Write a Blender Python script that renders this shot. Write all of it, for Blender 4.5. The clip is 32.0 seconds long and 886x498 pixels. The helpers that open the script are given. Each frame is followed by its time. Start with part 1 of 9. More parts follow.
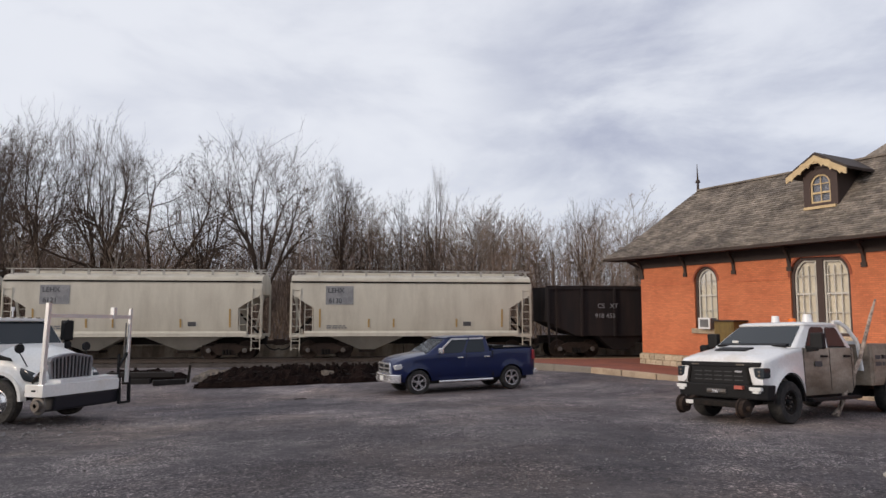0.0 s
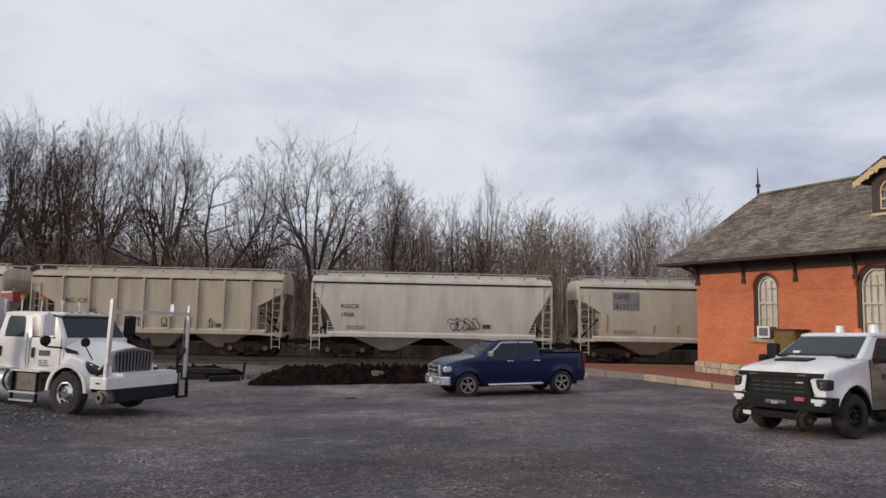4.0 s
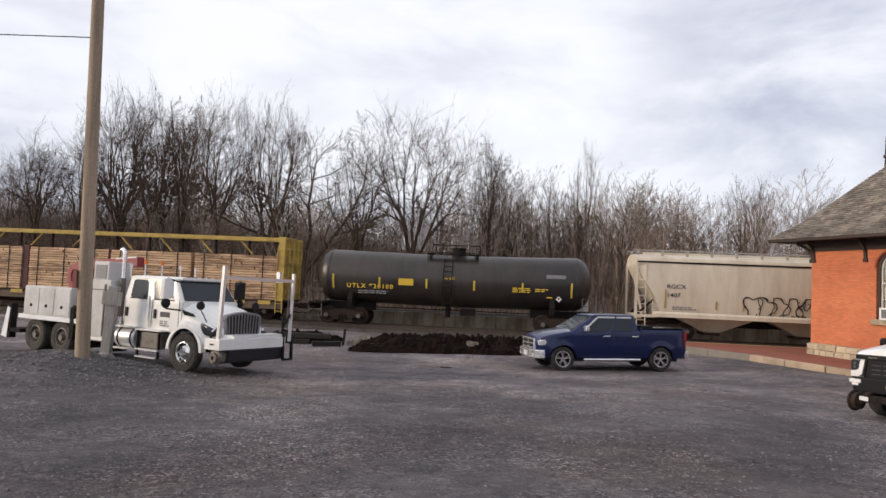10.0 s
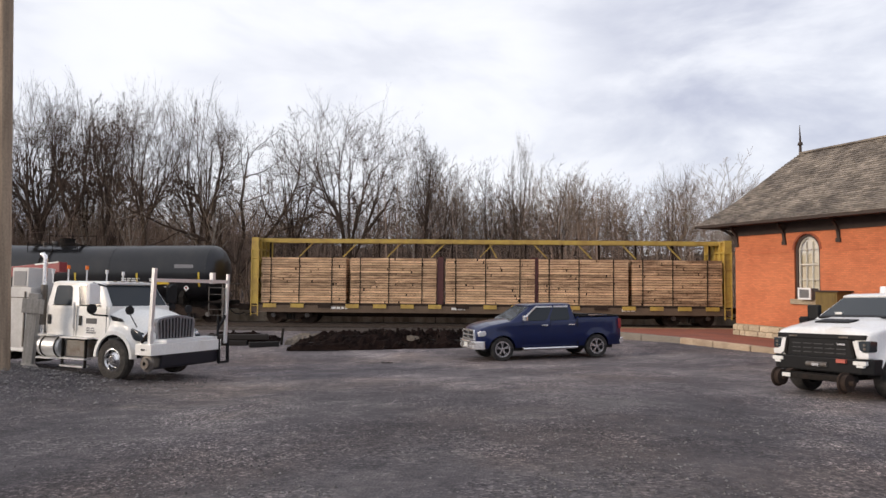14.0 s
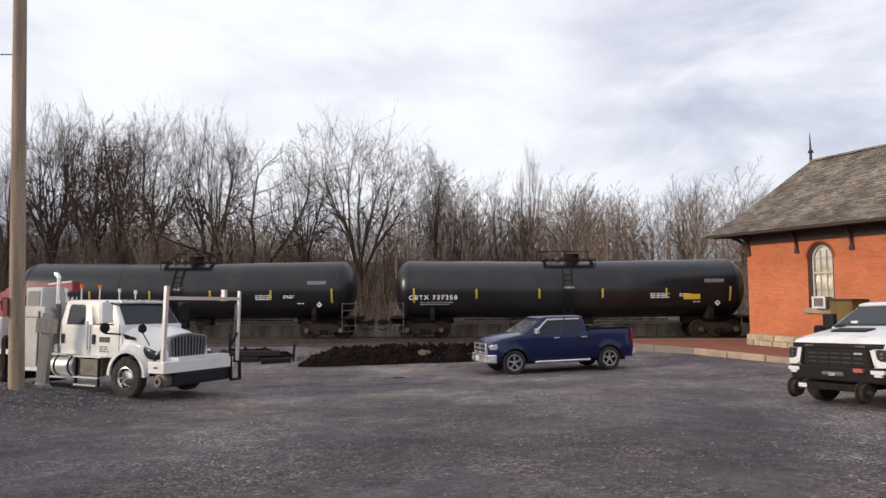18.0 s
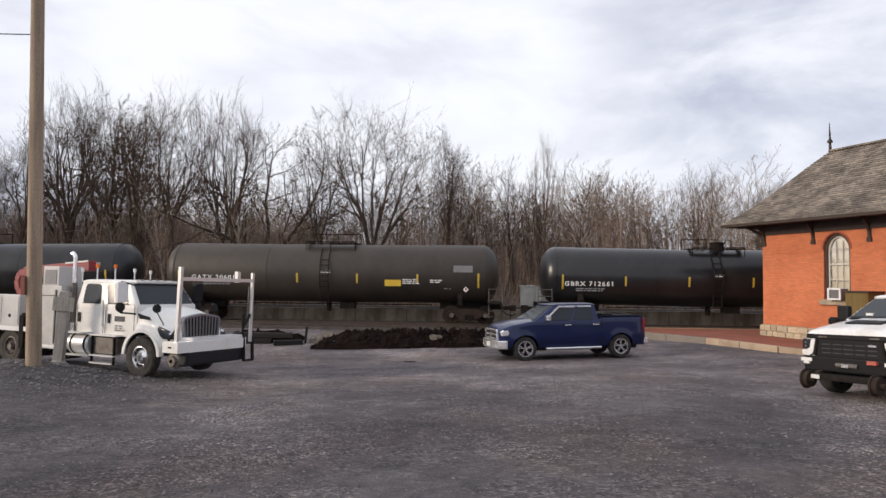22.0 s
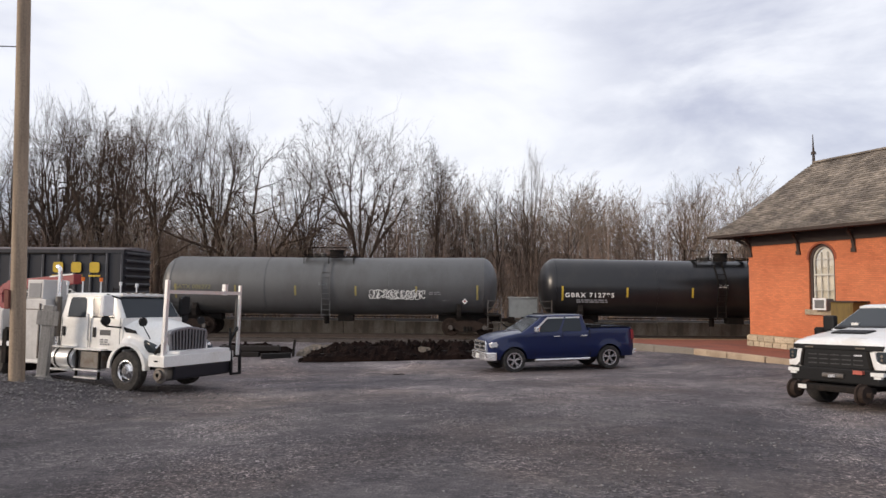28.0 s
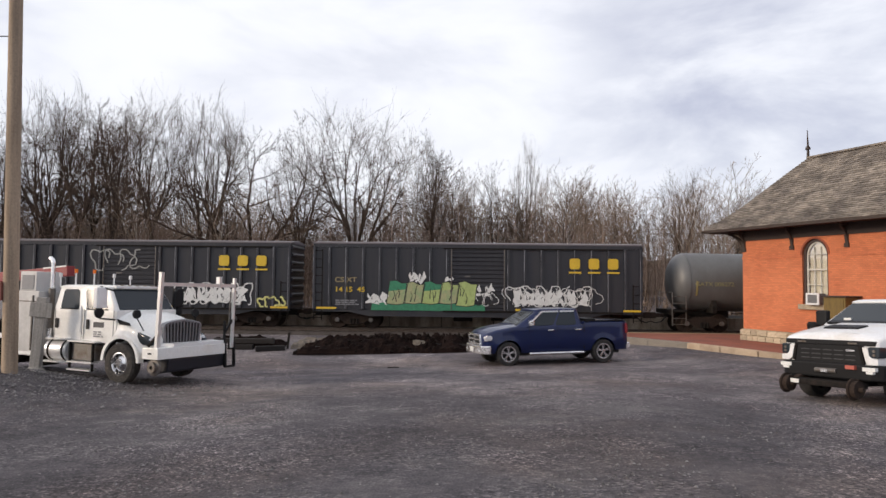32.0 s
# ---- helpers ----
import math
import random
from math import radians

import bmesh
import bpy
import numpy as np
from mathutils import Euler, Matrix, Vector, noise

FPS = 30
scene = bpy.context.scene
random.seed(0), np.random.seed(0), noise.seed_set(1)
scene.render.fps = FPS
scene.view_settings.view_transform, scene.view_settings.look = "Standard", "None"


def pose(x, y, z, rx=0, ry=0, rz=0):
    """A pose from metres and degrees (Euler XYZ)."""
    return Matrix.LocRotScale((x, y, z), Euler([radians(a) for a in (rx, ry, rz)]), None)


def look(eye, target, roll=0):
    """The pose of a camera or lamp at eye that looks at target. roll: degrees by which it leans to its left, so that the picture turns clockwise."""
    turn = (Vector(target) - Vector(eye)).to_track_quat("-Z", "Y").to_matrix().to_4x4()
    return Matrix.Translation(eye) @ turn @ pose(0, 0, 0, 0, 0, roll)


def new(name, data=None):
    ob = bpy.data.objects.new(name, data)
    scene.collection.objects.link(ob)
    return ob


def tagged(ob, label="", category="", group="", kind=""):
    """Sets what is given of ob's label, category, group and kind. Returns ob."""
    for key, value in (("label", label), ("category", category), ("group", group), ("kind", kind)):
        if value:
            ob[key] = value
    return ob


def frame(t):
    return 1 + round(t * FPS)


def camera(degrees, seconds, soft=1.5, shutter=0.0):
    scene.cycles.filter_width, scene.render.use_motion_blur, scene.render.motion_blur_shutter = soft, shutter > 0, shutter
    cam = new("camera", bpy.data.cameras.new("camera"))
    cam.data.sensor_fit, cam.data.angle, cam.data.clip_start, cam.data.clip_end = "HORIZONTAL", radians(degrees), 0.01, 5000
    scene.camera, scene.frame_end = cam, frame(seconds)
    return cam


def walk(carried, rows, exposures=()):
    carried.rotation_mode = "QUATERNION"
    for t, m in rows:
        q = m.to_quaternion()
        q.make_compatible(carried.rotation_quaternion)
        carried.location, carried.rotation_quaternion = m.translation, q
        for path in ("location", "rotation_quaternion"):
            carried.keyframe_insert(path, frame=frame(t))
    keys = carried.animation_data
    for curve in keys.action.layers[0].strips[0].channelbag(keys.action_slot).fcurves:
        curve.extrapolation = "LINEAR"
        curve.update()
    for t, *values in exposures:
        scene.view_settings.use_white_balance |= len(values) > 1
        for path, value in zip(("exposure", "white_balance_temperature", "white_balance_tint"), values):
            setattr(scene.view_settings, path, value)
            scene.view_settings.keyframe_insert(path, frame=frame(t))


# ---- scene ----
cam = camera(66.00, 32.0)
# seconds, x, y, z, yaw, pitch, roll
PATH = [
    (0.0, 0.012, 0.030, 2.625, 0.35, 5.24, -0.05),
    (0.5, 0.012, 0.030, 2.625, 0.48, 5.23, 0.16),
    (1.0, 0.012, 0.030, 2.625, 0.47, 5.18, 0.07),
    (1.5, 0.012, 0.030, 2.625, 0.55, 5.26, 0.01),
    (2.0, 0.012, 0.030, 2.625, 0.53, 5.41, -0.17),
    (2.5, 0.012, 0.030, 2.625, 0.59, 5.33, -0.34),
    (3.0, 0.012, 0.030, 2.625, 0.91, 5.42, -0.66),
    (3.5, 0.012, 0.030, 2.625, 1.87, 5.33, -0.97),
    (4.0, 0.012, 0.030, 2.625, 4.53, 5.41, -1.13),
    (4.5, 0.012, 0.030, 2.625, 11.76, 2.73, -1.29),
    (6.5, 0.035, 0.028, 2.646, 17.59, 2.00, -2.38),
    (7.0, 0.066, 0.011, 2.657, 13.86, 1.92, -1.93),
    (7.5, 0.035, 0.011, 2.649, 13.03, 2.43, -1.53),
    (8.0, 0.023, 0.029, 2.643, 12.62, 2.40, -1.66),
    (8.5, 0.027, 0.048, 2.618, 10.98, 2.24, -1.98),
    (9.0, 0.014, 0.034, 2.639, 9.58, 1.79, -2.14),
    (9.5, 0.011, -0.013, 2.647, 10.93, 2.23, -2.24),
    (10.0, 0.028, 0.010, 2.629, 12.54, 2.81, -2.43),
    (10.5, 0.037, 0.027, 2.637, 11.83, 2.99, -2.22),
    (11.0, 0.003, 0.037, 2.627, 10.37, 2.92, -2.23),
    (11.5, 0.005, 0.033, 2.618, 9.82, 2.72, -2.39),
    (12.0, 0.002, 0.038, 2.621, 9.19, 2.44, -2.45),
    (12.5, 0.003, 0.024, 2.618, 8.53, 2.24, -2.25),
    (13.0, 0.009, 0.036, 2.610, 7.90, 2.24, -2.01),
    (13.5, 0.020, 0.020, 2.616, 7.52, 2.34, -1.55),
    (14.0, 0.021, 0.029, 2.611, 7.39, 2.51, -0.49),
    (14.5, 0.011, 0.032, 2.625, 7.45, 2.77, 0.19),
    (16.5, -0.008, 0.034, 2.631, 7.77, 3.47, 0.19),
    (17.0, 0.003, 0.034, 2.621, 7.93, 3.48, 0.07),
    (17.5, 0.010, 0.037, 2.616, 8.09, 3.57, 0.30),
    (18.0, 0.004, 0.034, 2.630, 8.25, 3.62, 0.32),
    (18.5, 0.010, 0.035, 2.627, 8.32, 3.59, 0.15),
    (19.0, 0.001, 0.034, 2.634, 8.15, 3.27, -0.32),
    (19.5, -0.010, 0.037, 2.617, 8.13, 2.91, -0.68),
    (20.0, -0.004, 0.037, 2.630, 8.28, 2.50, -0.77),
    (20.5, -0.001, 0.030, 2.616, 8.54, 2.29, -0.64),
    (21.0, -0.004, 0.021, 2.619, 8.93, 2.31, -0.31),
    (21.5, 0.001, 0.027, 2.617, 9.28, 2.40, -0.45),
    (22.0, 0.016, 0.031, 2.627, 9.29, 2.39, -0.62),
    (22.5, -0.005, 0.038, 2.620, 8.94, 2.66, -0.84),
    (23.0, -0.009, 0.039, 2.615, 8.61, 2.89, -0.51),
    (23.5, -0.001, 0.031, 2.625, 8.47, 3.06, -0.17),
    (24.0, 0.006, 0.036, 2.628, 8.36, 3.23, -0.17),
    (24.5, 0.006, 0.038, 2.617, 8.25, 3.36, -0.20),
    (25.0, 0.005, 0.036, 2.611, 8.16, 3.41, -0.13),
    (25.5, -0.010, 0.040, 2.618, 8.13, 3.41, -0.08),
    (27.5, 0.006, 0.028, 2.620, 8.25, 3.41, -0.25),
    (28.0, 0.005, 0.032, 2.619, 8.31, 3.41, -0.37),
    (28.5, 0.014, 0.029, 2.613, 8.37, 3.42, -0.37),
    (29.0, 0.002, 0.041, 2.613, 8.38, 3.41, -0.35),
    (29.5, -0.000, 0.030, 2.618, 8.45, 3.41, -0.37),
    (30.0, 0.011, 0.028, 2.624, 8.49, 3.38, -0.49),
    (30.5, 0.015, 0.037, 2.626, 8.45, 3.35, -0.50),
    (31.0, 0.014, 0.038, 2.621, 8.33, 3.24, -0.50),
    (31.5, 0.011, 0.042, 2.623, 8.07, 3.01, -0.55),
    (32.0, 0.005, 0.041, 2.627, 7.87, 2.84, -0.60),
]
walk(cam, [(t, pose(x, y, z, 90 + p, r, w)) for t, x, y, z, w, p, r in PATH], [(0.0, -0.42, 6130, 10), (3.0, -0.49, 6080, 10), (4.0, -0.54, 6050, 10), (4.5, -0.58, 6200, 10), (6.8, -0.13, 6260, 10), (32.0, -0.12, 6250, 10)])


# ---- light ----
SUN_AZ, SUN_EL = 243.0, 17.0      # degrees: from behind the camera's left shoulder
sun = new("sun", bpy.data.lights.new("sun", "SUN"))
sun.data.energy, sun.data.angle, sun.data.color = 2.5, radians(16), (1.0, 0.81, 0.62)
_a, _e = radians(SUN_AZ), radians(SUN_EL)
SUN_DIR = Vector((math.sin(_a) * math.cos(_e), math.cos(_a) * math.cos(_e), math.sin(_e)))
sun.matrix_world = look(SUN_DIR * 100, (0, 0, 0))


def make_world():
    w = bpy.data.worlds.new("sky")
    scene.world = w
    w.use_nodes = True
    nt = w.node_tree
    nt.nodes.clear()
    N = nt.nodes.new
    out, bg = N("ShaderNodeOutputWorld"), N("ShaderNodeBackground")
    sky = N("ShaderNodeTexSky")
    sky.sky_type, sky.sun_disc = "NISHITA", False
    sky.sun_elevation, sky.sun_rotation = radians(SUN_EL), radians(SUN_AZ)
    tc, mp = N("ShaderNodeTexCoord"), N("ShaderNodeMapping")
    # cloud sheets: the direction is stretched, so that they lie in long level bands
    mp.inputs["Scale"].default_value = (1.2, 1.0, 2.7)
    mp.inputs["Location"].default_value = (0.4, 0.6, 1.35)
    nt.links.new(tc.outputs["Generated"], mp.inputs["Vector"])

    def cloud(scale, detail, rough, a, b):
        n, r = N("ShaderNodeTexNoise"), N("ShaderNodeMapRange")
        n.inputs["Scale"].default_value, n.inputs["Detail"].default_value, n.inputs["Roughness"].default_value = scale, detail, rough
        n.inputs["Distortion"].default_value = 0.3
        nt.links.new(mp.outputs["Vector"], n.inputs["Vector"])
        r.interpolation_type = "SMOOTHSTEP"
        r.inputs["From Min"].default_value, r.inputs["From Max"].default_value = a, b
        nt.links.new(n.outputs["Fac"], r.inputs["Value"])
        return r.outputs[0]

    def span(src, a, b, lo=0.0, hi=1.0):
        r = N("ShaderNodeMapRange")
        r.interpolation_type = "SMOOTHSTEP"
        for key, v in (("From Min", a), ("From Max", b), ("To Min", lo), ("To Max", hi)):
            r.inputs[key].default_value = v
        nt.links.new(src, r.inputs["Value"])
        return r.outputs[0]

    def calc(op, p, q):
        m = N("ShaderNodeMath")
        m.operation = op
        for k, v in enumerate((p, q)):
            if isinstance(v, float):
                m.inputs[k].default_value = v
            else:
                nt.links.new(v, m.inputs[k])
        return m.outputs[0]

    # the sheet is thick on the two sides of the sky and thin between them
    sep = N("ShaderNodeSeparateXYZ")
    nt.links.new(tc.outputs["Generated"], sep.inputs[0])
    side = calc("MAXIMUM", span(sep.outputs["X"], -0.04, 0.26), span(sep.outputs["X"], -0.50, -0.66, 0.0, 0.75))
    thick = calc("MULTIPLY", side, calc("ADD", cloud(2.2, 7, 0.56, 0.38, 0.68), 0.08))
    thin = calc("MULTIPLY", cloud(3.1, 6, 0.55, 0.42, 0.72), 0.22)
    ramp = N("ShaderNodeValToRGB")
    el = ramp.color_ramp.elements
    el[0].position, el[0].color = 0.0, (1.36, 1.34, 1.36, 1)
    el[1].position, el[1].color = 1.0, (0.66, 0.66, 0.79, 1)
    for p, c in ((0.28, (1.04, 1.04, 1.12, 1)), (0.60, (0.78, 0.79, 0.92, 1))):
        e = el.new(p)
        e.color = c
    nt.links.new(calc("ADD", calc("MULTIPLY", thick, 0.64), thin), ramp.inputs[0])
    mul, mix = N("ShaderNodeVectorMath"), N("ShaderNodeMix")
    mul.operation = "SCALE"
    mul.inputs["Scale"].default_value = 0.10
    nt.links.new(sky.outputs[0], mul.inputs[0])
    mix.data_type = "RGBA"
    mix.inputs["Factor"].default_value = 0.86
    nt.links.new(mul.outputs[0], mix.inputs["A"])
    nt.links.new(ramp.outputs[0], mix.inputs["B"])
    nt.links.new(mix.outputs["Result"], bg.inputs["Color"])
    bg.inputs["Strength"].default_value = 0.92
    nt.links.new(bg.outputs[0], out.inputs[0])


make_world()


# ---- materials ----
def mat(name, col, rough=0.6, metal=0.0, var=0.15, scale=3.0, fine=40.0, bump=0.0, col2=None, mix=(0.45, 0.7), stretch=(1, 1, 1), coat=0.0, spec=0.5, per_object=0.0, island=0.0, glow=None):
    """Colour with large stains towards col2 and fine grain; var is the depth of the grain."""
    m = bpy.data.materials.new(name)
    m.use_nodes = True
    nt = m.node_tree
    b = nt.nodes["Principled BSDF"]
    N = nt.nodes.new
    b.inputs["Roughness"].default_value, b.inputs["Metallic"].default_value = rough, metal
    b.inputs["Coat Weight"].default_value, b.inputs["Specular IOR Level"].default_value = coat, spec
    tc, mp = N("ShaderNodeTexCoord"), N("ShaderNodeMapping")
    mp.inputs["Scale"].default_value = stretch
    nt.links.new(tc.outputs["Object"], mp.inputs["Vector"])
    big, small = N("ShaderNodeTexNoise"), N("ShaderNodeTexNoise")
    big.inputs["Scale"].default_value, big.inputs["Detail"].default_value, big.inputs["Roughness"].default_value = scale, 6, 0.62
    small.inputs["Scale"].default_value, small.inputs["Detail"].default_value = fine, 4
    nt.links.new(mp.outputs[0], big.inputs["Vector"])
    nt.links.new(tc.outputs["Object"], small.inputs["Vector"])
    rng, mx = N("ShaderNodeMapRange"), N("ShaderNodeMix")
    rng.inputs["From Min"].default_value, rng.inputs["From Max"].default_value = mix
    nt.links.new(big.outputs["Fac"], rng.inputs["Value"])
    mx.data_type = "RGBA"
    c2 = col2 or tuple(c * (1 - var) for c in col)
    mx.inputs["A"].default_value, mx.inputs["B"].default_value = (*col, 1), (*c2, 1)
    nt.links.new(rng.outputs[0], mx.inputs["Factor"])
    hsv = N("ShaderNodeHueSaturation")
    r2 = N("ShaderNodeMapRange")
    r2.inputs["From Min"].default_value, r2.inputs["From Max"].default_value = 0.3, 0.7
    r2.inputs["To Min"].default_value, r2.inputs["To Max"].default_value = 1 - var, 1 + var
    nt.links.new(small.outputs["Fac"], r2.inputs["Value"])
    val = r2.outputs[0]
    for amount, kind, key in ((per_object, "ShaderNodeObjectInfo", "Random"), (island, "ShaderNodeNewGeometry", "Random Per Island")):
        if amount:
            oi, r3, mm = N(kind), N("ShaderNodeMapRange"), N("ShaderNodeMath")
            r3.inputs["To Min"].default_value, r3.inputs["To Max"].default_value = 1 - amount, 1 + amount
            nt.links.new(oi.outputs[key], r3.inputs["Value"])
            mm.operation = "MULTIPLY"
            nt.links.new(val, mm.inputs[0])
            nt.links.new(r3.outputs[0], mm.inputs[1])
            val = mm.outputs[0]
    nt.links.new(val, hsv.inputs["Value"])
    nt.links.new(mx.outputs["Result"], hsv.inputs["Color"])
    nt.links.new(hsv.outputs[0], b.inputs["Base Color"])
    if bump:
        bp = N("ShaderNodeBump")
        bp.inputs["Strength"].default_value, bp.inputs["Distance"].default_value = min(1, bump * 10), bump * 0.1
        nt.links.new(small.outputs["Fac"], bp.inputs["Height"])
        nt.links.new(bp.outputs[0], b.inputs["Normal"])
    if glow:
        b.inputs["Emission Color"].default_value, b.inputs["Emission Strength"].default_value = (*glow[0], 1), glow[1]
    return m


def glass(name, tint=(0.028, 0.034, 0.04), rough=0.05):
    m = bpy.data.materials.new(name)
    m.use_nodes = True
    b = m.node_tree.nodes["Principled BSDF"]
    b.inputs["Base Color"].default_value = (*tint, 1)
    b.inputs["Roughness"].default_value, b.inputs["Specular IOR Level"].default_value = rough, 0.25
    return m


STREAK = (1.2, 1.2, 0.16)
M_STEEL = mat("worn_steel", (0.16, 0.15, 0.14), 0.55, 0.5, 0.2, 4, col2=(0.10, 0.07, 0.05))
M_RUST = mat("rusty_steel", (0.040, 0.028, 0.022), 0.9, 0.0, 0.25, 4, col2=(0.024, 0.017, 0.014), spec=0.2)
M_DARK = mat("dark_grime", (0.015, 0.0135, 0.0125), 0.9, 0.0, 0.3, 5, col2=(0.026, 0.020, 0.017), spec=0.15)
M_CHROME = mat("chrome", (0.85, 0.85, 0.86), 0.2, 0.75, 0.03)
M_ALU = mat("aluminium", (0.70, 0.70, 0.70), 0.32, 0.4, 0.08)
M_GALV = mat("galvanised_steel", (0.42, 0.40, 0.36), 0.6, 0.2, 0.1, 3, col2=(0.30, 0.28, 0.25))
M_TYRE = mat("tyre_rubber", (0.016, 0.016, 0.017), 0.85, 0, 0.25, 6, col2=(0.05, 0.045, 0.04))
M_GLASS = glass("vehicle_glass")
M_DARK_SLOT = mat("dim_slot", (0.045, 0.045, 0.047), 0.5)
M_GRILLE = mat("grey_grille", (0.22, 0.22, 0.235), 0.35, 0.4, 0.06)
M_RIM = mat("polished_rim", (0.72, 0.72, 0.73), 0.2, 0.95, 0.05)
M_DUSTY_TYRE = mat("dusty_tyre_rubber", (0.055, 0.050, 0.045), 0.9, 0, 0.2, 5, col2=(0.10, 0.088, 0.075), spec=0.2)
M_WHITE = mat("white_paint", (0.78, 0.78, 0.78), 0.35, 0, 0.04, 2.0, col2=(0.66, 0.65, 0.62), mix=(0.5, 0.8), coat=0.3)
M_LETTER_W = mat("white_lettering", (0.72, 0.72, 0.70), 0.6, 0, 0.1)
M_LETTER_Y = mat("yellow_lettering", (0.62, 0.42, 0.03), 0.6, 0, 0.1)
M_LETTER_K = mat("dark_lettering", (0.07, 0.07, 0.075), 0.6, 0, 0.1)
M_LETTER_G = mat("grey_lettering", (0.22, 0.22, 0.23), 0.6, 0, 0.1)
M_AMBER = mat("amber_lens", (0.7, 0.16, 0.02), 0.25, 0, 0.05)
M_RED = mat("red_paint", (0.22, 0.014, 0.018), 0.5, 0, 0.12, 3, col2=(0.17, 0.014, 0.016), coat=0.2)
M_BLACK = mat("black_plastic", (0.010, 0.010, 0.011), 0.6, 0, 0.1, spec=0.25)
M_LAMP = mat("lamp_lens", (0.75, 0.76, 0.78), 0.12, 0.3, 0.05)


# ---- mesh tools ----
class Shape:
    """Collects vertices and faces for one mesh."""

    def __init__(self):
        self.v, self.f = [], []

    def add(self, vs, fs):
        k = len(self.v)
        self.v += [tuple(p) for p in vs]
        self.f += [tuple(i + k for i in f) for f in fs]
        return self

    def box(self, x0, x1, y0, y1, z0, z1, m=None):
        vs = [Vector((x, y, z)) for x in (x0, x1) for y in (y0, y1) for z in (z0, z1)]
        if m:
            vs = [m @ p for p in vs]
        return self.add(vs, [(0, 1, 3, 2), (4, 6, 7, 5), (0, 4, 5, 1), (2, 3, 7, 6), (0, 2, 6, 4), (1, 5, 7, 3)])

    def bar(self, p0, p1, w, h):
        """A square bar from p0 to p1."""
        p0, p1 = Vector(p0), Vector(p1)
        d = (p1 - p0).normalized()
        up = Vector((0, 0, 1)) if abs(d.z) < 0.95 else Vector((1, 0, 0))
        a = d.cross(up).normalized() * (w / 2)
        b = a.cross(d).normalized() * (h / 2)
        vs = [q + s * a + t * b for q in (p0, p1) for s, t in ((-1, -1), (1, -1), (1, 1), (-1, 1))]
        return self.add(vs, [(3, 2, 1, 0), (4, 5, 6, 7), (0, 1, 5, 4), (1, 2, 6, 5), (2, 3, 7, 6), (3, 0, 4, 7)])

    def cyl(self, p0, p1, r, seg=12, r1=None, caps=True):
        p0, p1 = Vector(p0), Vector(p1)
        d = (p1 - p0).normalized()
        a = d.orthogonal().normalized()
        b = d.cross(a)
        r1 = r if r1 is None else r1
        vs = []
        for q, rr in ((p0, r), (p1, r1)):
            vs += [q + rr * (math.cos(2 * math.pi * i / seg) * a + math.sin(2 * math.pi * i / seg) * b) for i in range(seg)]
        fs = [(i, (i + 1) % seg, seg + (i + 1) % seg, seg + i) for i in range(seg)]
        if caps:
            fs += [tuple(range(seg - 1, -1, -1)), tuple(range(seg, 2 * seg))]
        return self.add(vs, fs)

    def loft(self, rings, caps=True):
        n = len(rings[0])
        vs = [p for r in rings for p in r]
        fs = [(k * n + i, k * n + (i + 1) % n, (k + 1) * n + (i + 1) % n, (k + 1) * n + i) for k in range(len(rings) - 1) for i in range(n)]
        if caps:
            fs += [tuple(range(n - 1, -1, -1)), tuple(range((len(rings) - 1) * n, len(rings) * n))]
        return self.add(vs, fs)

    def prism(self, poly, y0, y1):
        """poly: points (x, z), pushed from y0 to y1."""
        return self.loft([[(x, y0, z) for x, z in poly], [(x, y1, z) for x, z in poly]])

    def prism_x(self, poly, x0, x1):
        """poly: points (y, z), pushed from x0 to x1."""
        return self.loft([[(x0, y, z) for y, z in poly], [(x1, y, z) for y, z in poly]])

    def lathe(self, prof, seg=24, axis="y", c=(0, 0, 0)):
        """prof: (radius, along); turned about an axis through c."""
        vs, n = [], len(prof)
        for i in range(seg):
            a = 2 * math.pi * i / seg
            for r, h in prof:
                p = (r * math.cos(a), h, r * math.sin(a)) if axis == "y" else ((h, r * math.cos(a), r * math.sin(a)) if axis == "x" else (r * math.cos(a), r * math.sin(a), h))
                vs.append((p[0] + c[0], p[1] + c[1], p[2] + c[2]))
        fs = [(i * n + k, i * n + k + 1, ((i + 1) % seg) * n + k + 1, ((i + 1) % seg) * n + k) for i in range(seg) for k in range(n - 1)]
        return self.add(vs, fs)

    def mesh(self, name, material, bevel=0.0, smooth=0, weld=False):
        me = bpy.data.meshes.new(name)
        me.from_pydata(self.v, [], self.f)
        bm = bmesh.new()
        bm.from_mesh(me)
        if weld:
            bmesh.ops.remove_doubles(bm, verts=bm.verts, dist=1e-4)
        bmesh.ops.recalc_face_normals(bm, faces=bm.faces)
        if bevel:
            es = [e for e in bm.edges if len(e.link_faces) == 2 and e.calc_face_angle(0) > 0.5]
            bmesh.ops.bevel(bm, geom=es, offset=bevel, segments=2, profile=0.6, affect="EDGES", clamp_overlap=True)
        bm.to_mesh(me)
        bm.free()
        if smooth:
            for p in me.polygons:
                p.use_smooth = True
            me.set_sharp_from_angle(angle=radians(smooth))
        me.materials.append(material)
        return me


def part(name, shape, material, parent=None, label="", bevel=0.0, smooth=0, weld=False):
    ob = new(name, shape.mesh(name, material, bevel, smooth, weld))
    if parent:
        ob.parent = parent
    if name in ("small_print", "graffiti_outline"):
        ob["kind"] = "stuff"
    return tagged(ob, label)


def again(name, ob, parent, m=None):
    """Another piece on the same mesh."""
    o = new(name, ob.data)
    o.parent = parent
    if m:
        o.matrix_basis = m
    if "label" in ob:
        o["label"] = ob["label"]
    return o


